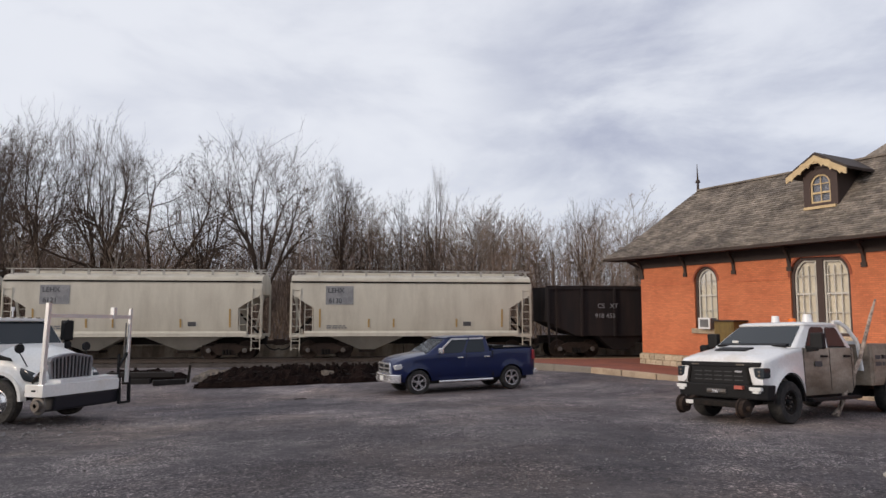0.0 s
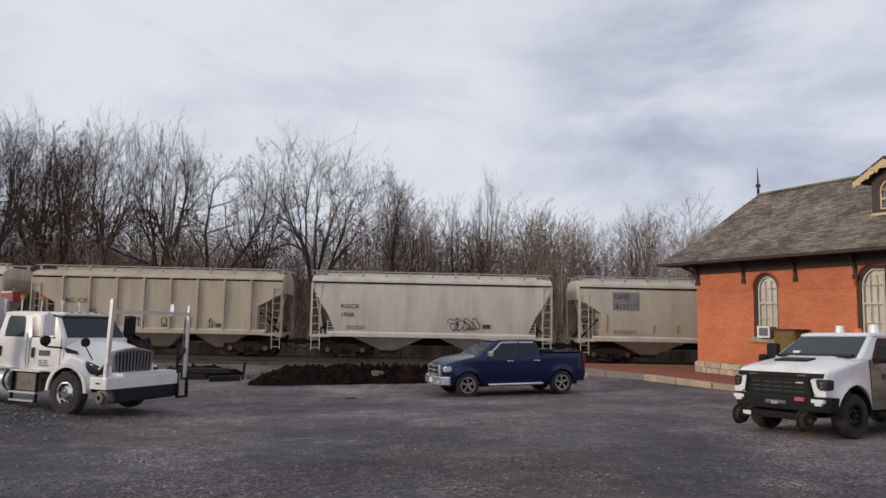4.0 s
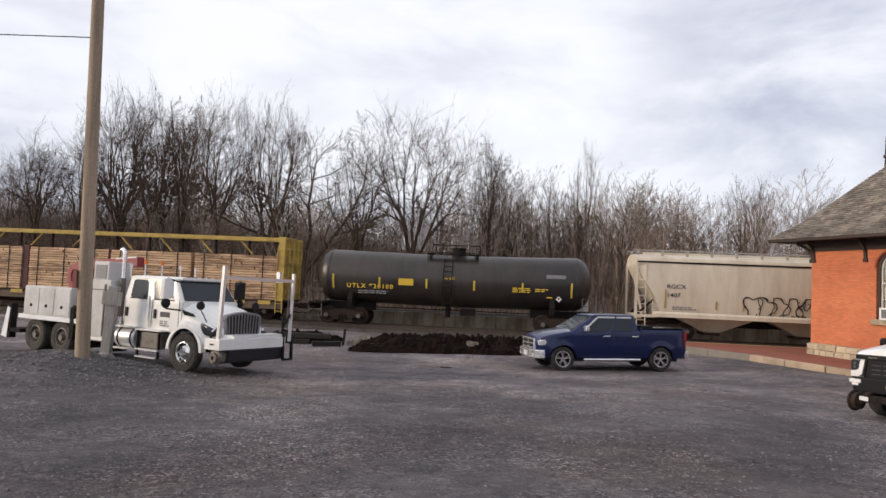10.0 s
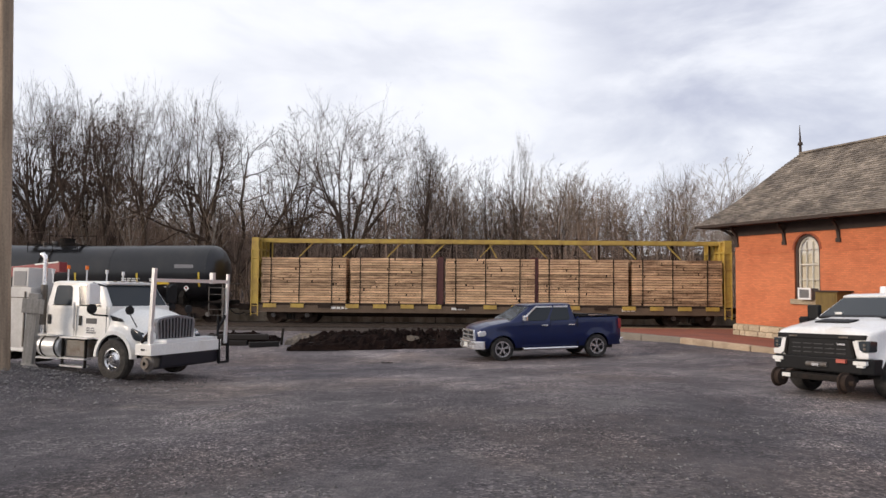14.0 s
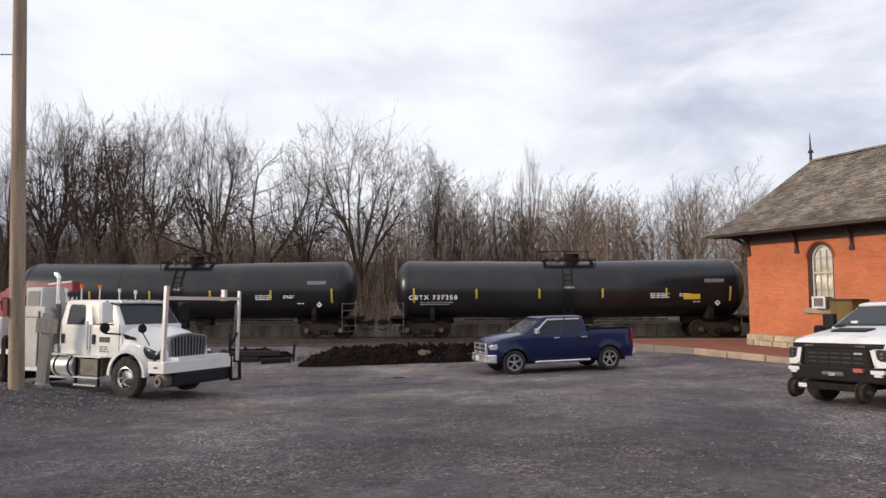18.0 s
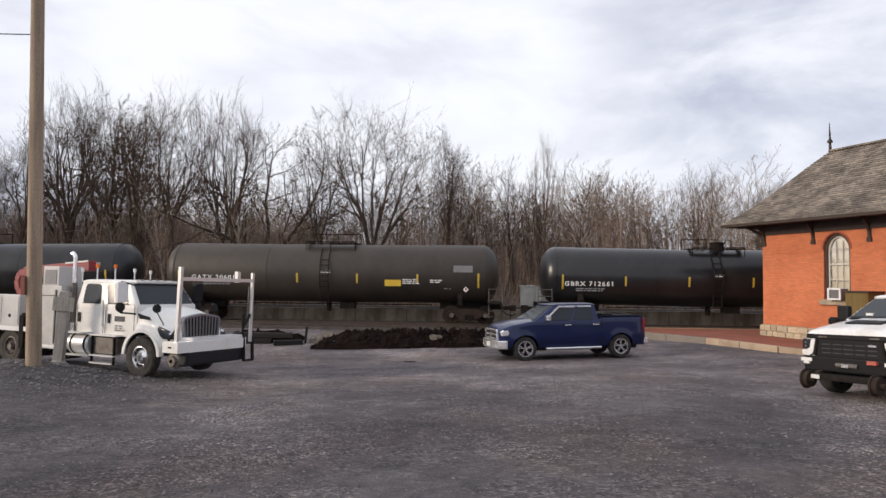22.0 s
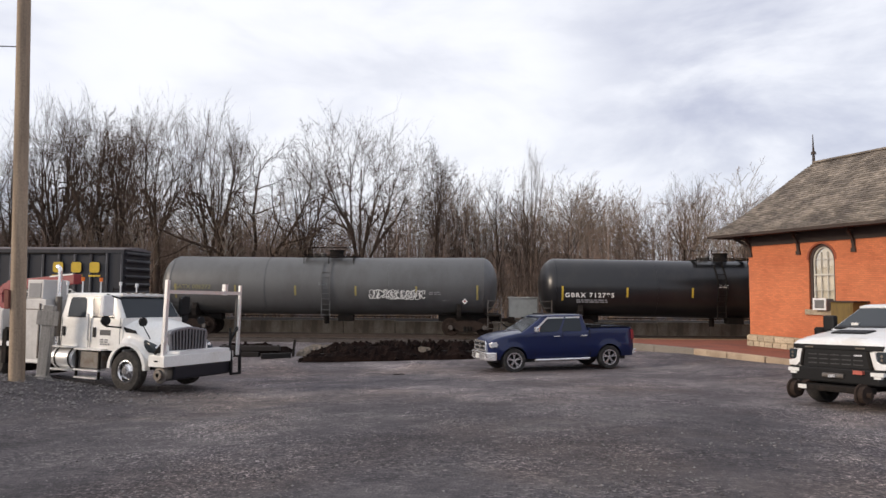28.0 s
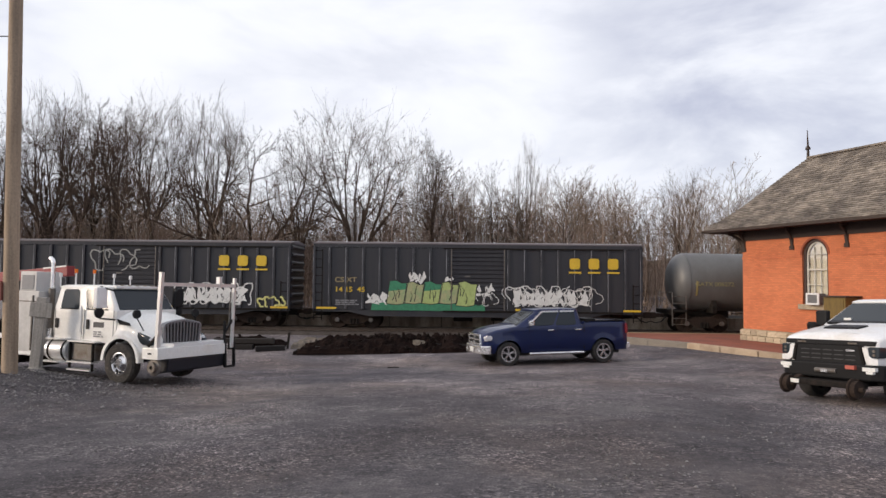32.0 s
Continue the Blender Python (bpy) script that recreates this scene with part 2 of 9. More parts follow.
def thing(name, m, label, category, group="", kind=""):
    ob = new(name)
    ob.empty_display_size = 0.2
    ob.matrix_basis = m
    return tagged(ob, label, category, group, kind)


def writing(name, text, size, material, parent, m, bold=0.0, stretch=1.0, spacing=1.0):
    """Lettering as a flat mesh: read along +x, up along +z, facing -y before m."""
    cu = bpy.data.curves.new(name, "FONT")
    cu.body, cu.size, cu.extrude, cu.offset, cu.space_character = text, size, 0.002, bold, spacing
    ob = new(name, cu)
    me = bpy.data.meshes.new_from_object(ob.evaluated_get(bpy.context.evaluated_depsgraph_get()))
    bpy.data.objects.remove(ob)
    bpy.data.curves.remove(cu)
    me.transform(Matrix.Rotation(radians(90), 4, "X"))
    me.transform(Matrix.Diagonal((stretch, 1, 1, 1)))
    me.materials.clear()
    me.materials.append(material)
    o = new(name, me)
    o.parent = parent
    o.matrix_basis = m
    return o


def bars(shape, x, z, rows, y, w, h, seed=1, gap=1.7):
    """Rows of small unreadable print as plain bars."""
    r = random.Random(seed)
    for i in range(rows):
        k, end = x, x + w * r.uniform(0.75, 1.0)
        while k < end:
            l = r.uniform(0.1, 0.3)
            shape.box(k, min(k + l, end), y - 0.004, y, z - i * h * gap - h, z - i * h * gap)
            k += l + 0.05
    return shape


def ground_z(x, y):
    """The yard falls gently towards the railway."""
    a = 1.03 - 0.047 * y
    k = min(1.0, max(0.0, (y - 22.0) / 8.0))
    k = k * k * (3 - 2 * k)
    a = a * (1 - k) + (-0.10 + 0.0 * x) * k
    q = min(1.0, max(0.0, (3.6 - x) / 12.0))
    a -= 0.34 * q * q * (3 - 2 * q) * (1 - k)
    # it rises a little towards the platform's kerb
    u, v = min(1.0, max(0.0, (x - 3.8) / 3.0)), min(1.0, max(0.0, (y - 19.5) / 6.0))
    a += (0.27 * u * u * (3 - 2 * u)) * (v * v * (3 - 2 * v)) * (1 - 0.7 * k)
    # a heap of gravel round the foot of the pole, with a low shoulder behind it
    d = math.hypot((x + 13.3) / 2.2, (y - 15.2) / 1.5)
    g = math.hypot((x + 14.5) / 3.5, (y - 18.5) / 2.0)
    return a + 0.46 * math.exp(-d * d) + 0.12 * math.exp(-g * g)


def on_ground(x, y, yaw, lean=1.0):
    """A pose that stands on the yard, leaning with its slope."""
    e = 0.8
    n = Vector((lean * (ground_z(x - e, y) - ground_z(x + e, y)), lean * (ground_z(x, y - e) - ground_z(x, y + e)), 2 * e)).normalized()
    f = Vector((math.cos(radians(yaw)), math.sin(radians(yaw)), 0))
    s = n.cross(f).normalized()
    f = s.cross(n)
    m = Matrix((f, s, n)).transposed().to_4x4()
    m.translation = (x, y, ground_z(x, y))
    return m

# ---- the railway: its line lies 37 m ahead, turned by 6.5 degrees ----
TRACK_A = radians(6.5)
TU, TN = Vector((math.cos(TRACK_A), math.sin(TRACK_A), 0)), Vector((-math.sin(TRACK_A), math.cos(TRACK_A), 0))
RAIL_Z = 0.2


def track_pose(s, d=37.0, z=0.0):
    p = TU * s + TN * d
    return pose(p.x, p.y, z, 0, 0, 6.5)


def ground_material():
    m = bpy.data.materials.new("gravel_yard")
    m.use_nodes = True
    nt = m.node_tree
    b = nt.nodes["Principled BSDF"]
    N = nt.nodes.new
    tc = N("ShaderNodeTexCoord")

    def noise_tex(scale, detail=4, rough=0.6):
        n = N("ShaderNodeTexNoise")
        n.inputs["Scale"].default_value, n.inputs["Detail"].default_value, n.inputs["Roughness"].default_value = scale, detail, rough
        nt.links.new(tc.outputs["Object"], n.inputs["Vector"])
        return n.outputs["Fac"]

    def ramp(src, stops):
        r = N("ShaderNodeValToRGB")
        el = r.color_ramp.elements
        while len(el) < len(stops):
            el.new(0.5)
        for e, (p, c) in zip(el, stops):
            e.position, e.color = p, (*c, 1)
        nt.links.new(src, r.inputs[0])
        return r.outputs[0]

    def mix(kind, fac, a, c):
        x = N("ShaderNodeMix")
        x.data_type, x.blend_type = "RGBA", kind
        if isinstance(fac, float):
            x.inputs["Factor"].default_value = fac
        else:
            nt.links.new(fac, x.inputs["Factor"])
        nt.links.new(a, x.inputs["A"])
        nt.links.new(c, x.inputs["B"])
        return x.outputs["Result"]

    base = ramp(noise_tex(0.22, 7, 0.66), [(0.36, (0.053, 0.048, 0.053)), (0.50, (0.084, 0.077, 0.083)), (0.64, (0.140, 0.129, 0.131))])
    mid = ramp(noise_tex(2.6, 6, 0.7), [(0.30, (0.66, 0.66, 0.67)), (0.52, (0.97, 0.97, 0.97)), (0.72, (1.36, 1.34, 1.30))])
    col = mix("MULTIPLY", 1.0, base, mid)
    vor = N("ShaderNodeTexVoronoi")
    vor.inputs["Scale"].default_value = 26.0
    nt.links.new(tc.outputs["Object"], vor.inputs["Vector"])
    sep = N("ShaderNodeSeparateColor")
    nt.links.new(vor.outputs["Color"], sep.inputs[0])
    stones = ramp(sep.outputs[0], [(0.0, (0.42, 0.42, 0.44)), (0.5, (0.95, 0.95, 0.95)), (0.8, (1.3, 1.28, 1.26)), (0.93, (2.1, 2.05, 2.0))])
    patch = ramp(noise_tex(0.75, 5, 0.65), [(0.40, (0.22, 0.22, 0.22)), (0.62, (0.95, 0.95, 0.95))])
    col = mix("MULTIPLY", patch, col, stones)
    # drifts of fresh pale chippings, each chip a cell of its own
    chip = N("ShaderNodeTexVoronoi")
    chip.inputs["Scale"].default_value = 38.0
    nt.links.new(tc.outputs["Object"], chip.inputs["Vector"])
    sep2 = N("ShaderNodeSeparateColor")
    nt.links.new(chip.outputs["Color"], sep2.inputs[0])
    pale = ramp(sep2.outputs[1], [(0.0, (0.6, 0.6, 0.62)), (0.55, (1.0, 1.0, 1.0)), (0.80, (1.5, 1.48, 1.46)), (0.92, (3.2, 3.1, 3.0))])
    drift = ramp(noise_tex(0.30, 6, 0.7), [(0.47, (0, 0, 0)), (0.60, (1, 1, 1))])
    col = mix("MIX", drift, col, mix("MULTIPLY", 1.0, col, pale))
    # dry earth showing through between the stones
    earth = ramp(noise_tex(0.16, 5, 0.62), [(0.47, (1, 1, 1)), (0.60, (1.14, 1.06, 0.97))])
    col = mix("MULTIPLY", 1.0, col, earth)
    # paler beyond a wavering line: worn dusty lane, plus grazing-view brightness in the colour
    xyz, warp = N("ShaderNodeSeparateXYZ"), N("ShaderNodeMath")
    nt.links.new(tc.outputs["Object"], xyz.inputs[0])
    warp.operation = "MULTIPLY_ADD"
    nt.links.new(noise_tex(0.18, 5, 0.6), warp.inputs[0])
    warp.inputs[1].default_value = 9.0
    slant = N("ShaderNodeMath")
    slant.operation = "MULTIPLY_ADD"
    nt.links.new(xyz.outputs["X"], slant.inputs[0])
    slant.inputs[1].default_value = 0.3
    nt.links.new(xyz.outputs["Y"], slant.inputs[2])
    nt.links.new(slant.outputs[0], warp.inputs[2])
    lane = N("ShaderNodeMapRange")
    lane.interpolation_type = "SMOOTHSTEP"
    lane.inputs["From Min"].default_value, lane.inputs["From Max"].default_value = 16.5, 21.0
    nt.links.new(warp.outputs[0], lane.inputs["Value"])
    dust_glare = N("ShaderNodeRGB")
    dust_glare.outputs[0].default_value = (1.50, 1.47, 1.45, 1)
    col = mix("MIX", lane.outputs[0], col, mix("MULTIPLY", 1.0, col, dust_glare.outputs[0]))
    nt.links.new(col, b.inputs["Base Color"])
    b.inputs["Roughness"].default_value = 0.92
    b.inputs["Specular IOR Level"].default_value = 0.25
    bp = N("ShaderNodeBump")
    bp.inputs["Strength"].default_value, bp.inputs["Distance"].default_value = 0.5, 0.025
    nt.links.new(vor.outputs["Distance"], bp.inputs["Height"])
    nt.links.new(bp.outputs[0], b.inputs["Normal"])
    return m


def make_ground():
    m = ground_material()
    s = Shape()
    # one sheet, fine near the yard and coarse to the horizon
    xs = [-2500, -600, -200, -100, -70] + [-50 + i for i in range(0, 101)] + [70, 100, 200, 600, 2500]
    ys = [-2500, -600, -200, -60, -20] + [-6 + 0.8 * i for i in range(0, 76)] + [60, 70, 90, 120, 200, 600, 2500]
    r = random.Random(4)
    for y in ys:
        for x in xs:
            yy, xx = min(max(y, -8), 34), min(max(x, -60), 60)
            z = ground_z(xx, yy)
            if 6 < y < 34 and abs(x) < 50:
                z += 0.03 * (noise.noise((x * 0.35, y * 0.35, 0)) + 0.5 * noise.noise((x * 1.1, y * 1.1, 3)))
            if y > 45:
                z += min(1.6, (y - 45) * 0.12)
            s.v.append((x, y, z))
    nx = len(xs)
    for j in range(len(ys) - 1):
        for i in range(nx - 1):
            s.f.append((j * nx + i, j * nx + i + 1, (j + 1) * nx + i + 1, (j + 1) * nx + i))
    g = part("ground", s, m, smooth=60)
    tagged(g, "worn grey gravel yard with dark tyre-rolled patches", "ground", kind="structure")


make_ground()


def make_stones():
    """Loose pale stones lying on the yard, as one scatter."""
    r = random.Random(11)
    s = Shape()
    for i in range(34000):
        y = 5 + 23 * r.random() ** 1.6
        x = r.uniform(-0.85, 0.75) * (y + 4)
        if noise.noise((x * 0.45, y * 0.45, 9)) < 0.02 and r.random() < 0.8:
            continue
        k = 0.007 + 0.017 * r.random() ** 3
        z = ground_z(x, y) + 0.03 * (noise.noise((x * 0.35, y * 0.35, 0)) + 0.5 * noise.noise((x * 1.1, y * 1.1, 3)))
        c = Vector((x, y, z + k * 0.2))
        vs = [c + Vector((k * r.uniform(0.7, 1.4) * a, k * r.uniform(0.7, 1.4) * b, k * r.uniform(0.5, 1.0) * d)) for a, b, d in ((1, 0, 0), (0, 1, 0), (-1, 0, 0), (0, -1, 0), (0, 0, 1))]
        s.add(vs, [(0, 1, 4), (1, 2, 4), (2, 3, 4), (3, 0, 4)])
    for i in range(5200):   # the heap at the pole
        x, y = r.gauss(-13.4, 2.4), r.gauss(15.0, 1.5)
        k = 0.010 + 0.045 * r.random() ** 3
        c = Vector((x, y, ground_z(x, y) + 0.02))
        vs = [c + Vector((k * r.uniform(0.7, 1.4) * a, k * r.uniform(0.7, 1.4) * b, k * r.uniform(0.5, 0.9) * d)) for a, b, d in ((1, 0, 0), (0, 1, 0), (-1, 0, 0), (0, -1, 0), (0, 0, 1))]
        s.add(vs, [(0, 1, 4), (1, 2, 4), (2, 3, 4), (3, 0, 4)])
    o = part("loose_stones", s, mat("loose_stone", (0.15, 0.142, 0.14), 0.9, 0, 0.3, 0.8, col2=(0.085, 0.08, 0.08), island=0.5, spec=0.2))
    tagged(o, "loose grey and pale crushed stones scattered on the yard", "gravel", kind="stuff")


make_stones()


def make_track():
    t = thing("railway_track", track_pose(0), "single railway track with rusty rails on dark ballast", "railway track", kind="structure")
    s = Shape()
    s.prism_x([(-3.1, -0.35), (-1.9, 0.02), (1.9, 0.02), (3.1, -0.35)], -130, 130)
    part("ballast", s, mat("ballast", (0.085, 0.072, 0.064), 0.95, 0, 0.4, 2, 18, bump=0.06, col2=(0.045, 0.037, 0.033), spec=0.15), t)
    rail_top = mat("rail_steel", (0.10, 0.075, 0.06), 0.6, 0.4, 0.15)
    for y in (-0.72, 0.72):
        r = Shape().box(-130, 130, y - 0.036, y + 0.036, RAIL_Z - 0.045, RAIL_Z).box(-130, 130, y - 0.01, y + 0.01, RAIL_Z - 0.15, RAIL_Z - 0.045).box(-130, 130, y - 0.07, y + 0.07, RAIL_Z - 0.17, RAIL_Z - 0.15)
        part("rail", r, rail_top, t)
    sl = Shape().box(-0.115, 0.115, -1.3, 1.3, -0.12, 0.045)
    m = mat("old_sleeper", (0.07, 0.055, 0.045), 0.9, 0, 0.3, 5, per_object=0.3)
    first = part("sleeper", sl, m, t, bevel=0.01)
    first.matrix_basis = pose(-48, 0, 0)
    for i in range(1, 150):
        again("sleeper", first, t, pose(-48 + 0.52 * i, 0, 0))
    # second line behind, and the low concrete edge of the platform beyond it
    t2 = thing("far_platform", track_pose(0, 39.6), "long low stained concrete platform edge behind the track", "platform", kind="structure")
    conc = mat("stained_concrete", (0.42, 0.345, 0.26), 0.9, 0, 0.2, 1.2, 25, bump=0.02, col2=(0.20, 0.155, 0.115), mix=(0.42, 0.62), stretch=(1, 1, 0.35))
    for i in range(26):
        s = Shape().box(0.02, 2.98, -0.06, 0.06, -0.3, 0.78 + 0.03 * ((i * 7) % 3))
        o = part("wall_panel", s, conc, t2, bevel=0.015)
        o.matrix_basis = pose(-40 + 3 * i, 0, 0)
    s = Shape().box(-130, 130, 0.06, 5.0, -0.3, 0.74)
    part("platform_top", s, M_DARK, t2)


make_track()

# ---- the station: a brick building set askew to the line ----
ST = pose(9.22, 32.51, 0.22, 0, 0, -61)     # x along the front wall, y into the house
EAVE_Z, OVER = 4.93, 1.12
RIDGE_Y, RIDGE_Z, RIDGE_X = 3.0, 8.28, 0.95


def brick_material():
    m = mat("red_orange_brick", (0.62, 0.205, 0.092), 0.85, 0, 0.12, 0.7, 30, bump=0.015, col2=(0.50, 0.150, 0.068), mix=(0.42, 0.7))
    nt = m.node_tree
    b = nt.nodes["Principled BSDF"]
    src = b.inputs["Base Color"].links[0].from_socket
    N = nt.nodes.new
    tc, sep, comb = N("ShaderNodeTexCoord"), N("ShaderNodeSeparateXYZ"), N("ShaderNodeCombineXYZ")
    nt.links.new(tc.outputs["Object"], sep.inputs[0])
    nt.links.new(sep.outputs["X"], comb.inputs["X"])
    nt.links.new(sep.outputs["Z"], comb.inputs["Y"])
    br = N("ShaderNodeTexBrick")
    br.inputs["Scale"].default_value = 1.0
    br.inputs["Brick Width"].default_value, br.inputs["Row Height"].default_value, br.inputs["Mortar Size"].default_value = 0.215, 0.072, 0.007
    br.inputs["Color1"].default_value, br.inputs["Color2"].default_value, br.inputs["Mortar"].default_value = (1.08, 1.05, 1.0, 1), (0.86, 0.84, 0.82, 1), (0.74, 0.80, 0.85, 1)
    nt.links.new(comb.outputs[0], br.inputs["Vector"])
    x = N("ShaderNodeMix")
    x.data_type, x.blend_type = "RGBA", "MULTIPLY"
    x.inputs["Factor"].default_value = 1.0
    nt.links.new(src, x.inputs["A"])
    nt.links.new(br.outputs["Color"], x.inputs["B"])
    nt.links.new(x.outputs["Result"], b.inputs["Base Color"])
    return m


BRICK = brick_material()
M_SHINGLE = mat("weathered_slate", (0.25, 0.216, 0.18), 0.9, 0, 0.3, 1.1, 9, bump=0.05, col2=(0.125, 0.108, 0.095), mix=(0.38, 0.66), island=0.32, spec=0.2)
M_EAVE = mat("dark_brown_timber", (0.045, 0.030, 0.024), 0.7, 0, 0.2, 3)
M_CREAM_TRIM = mat("cream_painted_trim", (0.62, 0.47, 0.26), 0.6, 0, 0.12, 4, col2=(0.50, 0.36, 0.20))
M_OLIVE_TRIM = mat("brown_window_frame", (0.055, 0.032, 0.026), 0.6, 0, 0.15, 4)
M_SASH = mat("pale_window_sash", (0.58, 0.56, 0.50), 0.6, 0, 0.08, 4)
M_BLIND = mat("drawn_blind", (0.70, 0.64, 0.50), 0.8, 0, 0.06, 2, col2=(0.60, 0.55, 0.44))
M_STONE = mat("pale_foundation_stone", (0.50, 0.42, 0.30), 0.9, 0, 0.25, 3, 20, bump=0.06, col2=(0.32, 0.25, 0.18), per_object=0.25)


def arch(x0, x1, z0, z1, spring, n=7):
    """A pointed window outline: jambs up to the spring, then two arcs to the point."""
    cx = (x0 + x1) / 2
    w, h = cx - x0, z1 - spring
    R = (w * w + h * h) / (2 * w)
    turn = math.asin(min(1.0, h / R))
    left = [(x0 + R * (1 - math.cos(turn * k / n)), spring + R * math.sin(turn * k / n)) for k in range(n + 1)]
    right = [(2 * cx - x, z) for x, z in reversed(left[:-1])]
    return [(x0, z0)] + left + right + [(x1, z0)]


def ring(shape, outer, inner, y0, y1):
    n = len(outer)
    vs = [(x, y, z) for y in (y0, y1) for pts in (outer, inner) for x, z in pts]
    fs = []
    for i in range(n):
        j = (i + 1) % n
        fs += [(i, j, n + j, n + i), (2 * n + i, 3 * n + i, 3 * n + j, 2 * n + j), (i, 2 * n + i, 2 * n + j, j), (n + i, n + j, 3 * n + j, 3 * n + i)]
    return shape.add(vs, fs)


def inset(pts, d):
    cx, cz = sum(p[0] for p in pts) / len(pts), sum(p[1] for p in pts) / len(pts)
    w, h = max(p[0] for p in pts) - min(p[0] for p in pts), max(p[1] for p in pts) - min(p[1] for p in pts)
    x0, z0 = min(p[0] for p in pts) + w / 2, min(p[1] for p in pts) + h / 2
    return [(x0 + (x - x0) * (1 - 2 * d / w), z0 + (z - z0) * (1 - 2 * d / h)) for x, z in pts]


def gothic_window(name, house, x0, x1, z0, z1, spring, y, label, bars_x=3, bars_z=4, frame_mat=None, blind=True, depth=0.16, wood=None):
    w = tagged(new(name), label)
    w.parent = house
    o = arch(x0, x1, z0, z1, spring)
    part("window_frame", ring(Shape(), o, inset(o, 0.11), y + 0.02, y + depth), wood or M_OLIVE_TRIM, w)
    a = inset(o, 0.11)
    part("sash", ring(Shape(), a, inset(a, 0.06), y + depth * 0.5, y + depth * 0.9), frame_mat or M_SASH, w)
    g = inset(a, 0.05)
    part("pane", Shape().add([(x, y + depth * 0.75, z) for x, z in g], [tuple(range(len(g)))]), M_WINDOW, w)
    if blind:
        part("blind", Shape().add([(x, y + depth + 0.03, z) for x, z in g], [tuple(range(len(g)))]), M_BLIND, w, "pale blind drawn behind the panes")
    gx0, gx1 = min(p[0] for p in g), max(p[0] for p in g)
    gz0, gz1 = min(p[1] for p in g), max(p[1] for p in g)
    for i in range(1, bars_x):
        x = gx0 + (gx1 - gx0) * i / bars_x
        top = gz1 - (0.0 if abs(i / bars_x - 0.5) < 0.1 else (gz1 - spring) * 0.35)
        part("glazing_bar", Shape().box(x - 0.016, x + 0.016, y + depth * 0.5, y + depth * 0.82, gz0, top), frame_mat or M_SASH, w)
    for i in range(1, bars_z):
        z = gz0 + (spring - gz0) * i / (bars_z - 1) if bars_z > 1 else spring
        h = 0.035 if i == bars_z // 2 else 0.016
        part("glazing_bar", Shape().box(gx0, gx1, y + depth * 0.45, y + depth * 0.84, z - h, z + h), frame_mat or M_SASH, w)
    return w


def window_glass():
    m = bpy.data.materials.new("window_pane")
    m.use_nodes = True
    nt = m.node_tree
    nt.nodes.clear()
    N = nt.nodes.new
    out, mx, t, g, fr = N("ShaderNodeOutputMaterial"), N("ShaderNodeMixShader"), N("ShaderNodeBsdfTransparent"), N("ShaderNodeBsdfGlossy"), N("ShaderNodeFresnel")
    g.inputs["Roughness"].default_value = 0.04
    fr.inputs["IOR"].default_value = 1.5
    nt.links.new(fr.outputs[0], mx.inputs[0])
    nt.links.new(t.outputs[0], mx.inputs[1])
    nt.links.new(g.outputs[0], mx.inputs[2])
    nt.links.new(mx.outputs[0], out.inputs[0])
    return m


M_WINDOW = window_glass()


def wall_with_openings(x0, x1, z0, z1, y0, y1, holes):
    """A wall slab along x with pointed openings cut through it, in upright strips."""
    s = Shape()
    cuts = sorted({x0, x1, *[q for h in holes for q in [p[0] for p in h]]})
    for a, b in zip(cuts, cuts[1:]):
        if b - a < 1e-5:
            continue
        mid = (a + b) / 2
        inside = [h for h in holes if min(p[0] for p in h) < mid < max(p[0] for p in h)]
        if not inside:
            s.box(a, b, y0, y1, z0, z1)
            continue
        h = inside[0]
        bottom = min(p[1] for p in h)
        top = sorted([p for p in h if p[1] > bottom + 0.01])

        def z_at(x):
            for (xa, za), (xb, zb) in zip(top, top[1:]):
                if xa - 1e-6 <= x <= xb + 1e-6 and xb - xa > 1e-6:
                    return za + (zb - za) * (x - xa) / (xb - xa)
            return top[-1][1]
        s.box(a, b, y0, y1, z0, bottom)
        za, zb = z_at(a + 1e-6), z_at(b - 1e-6)
        s.prism([(a, za), (b, zb), (b, z1), (a, z1)], y0, y1)
    return s


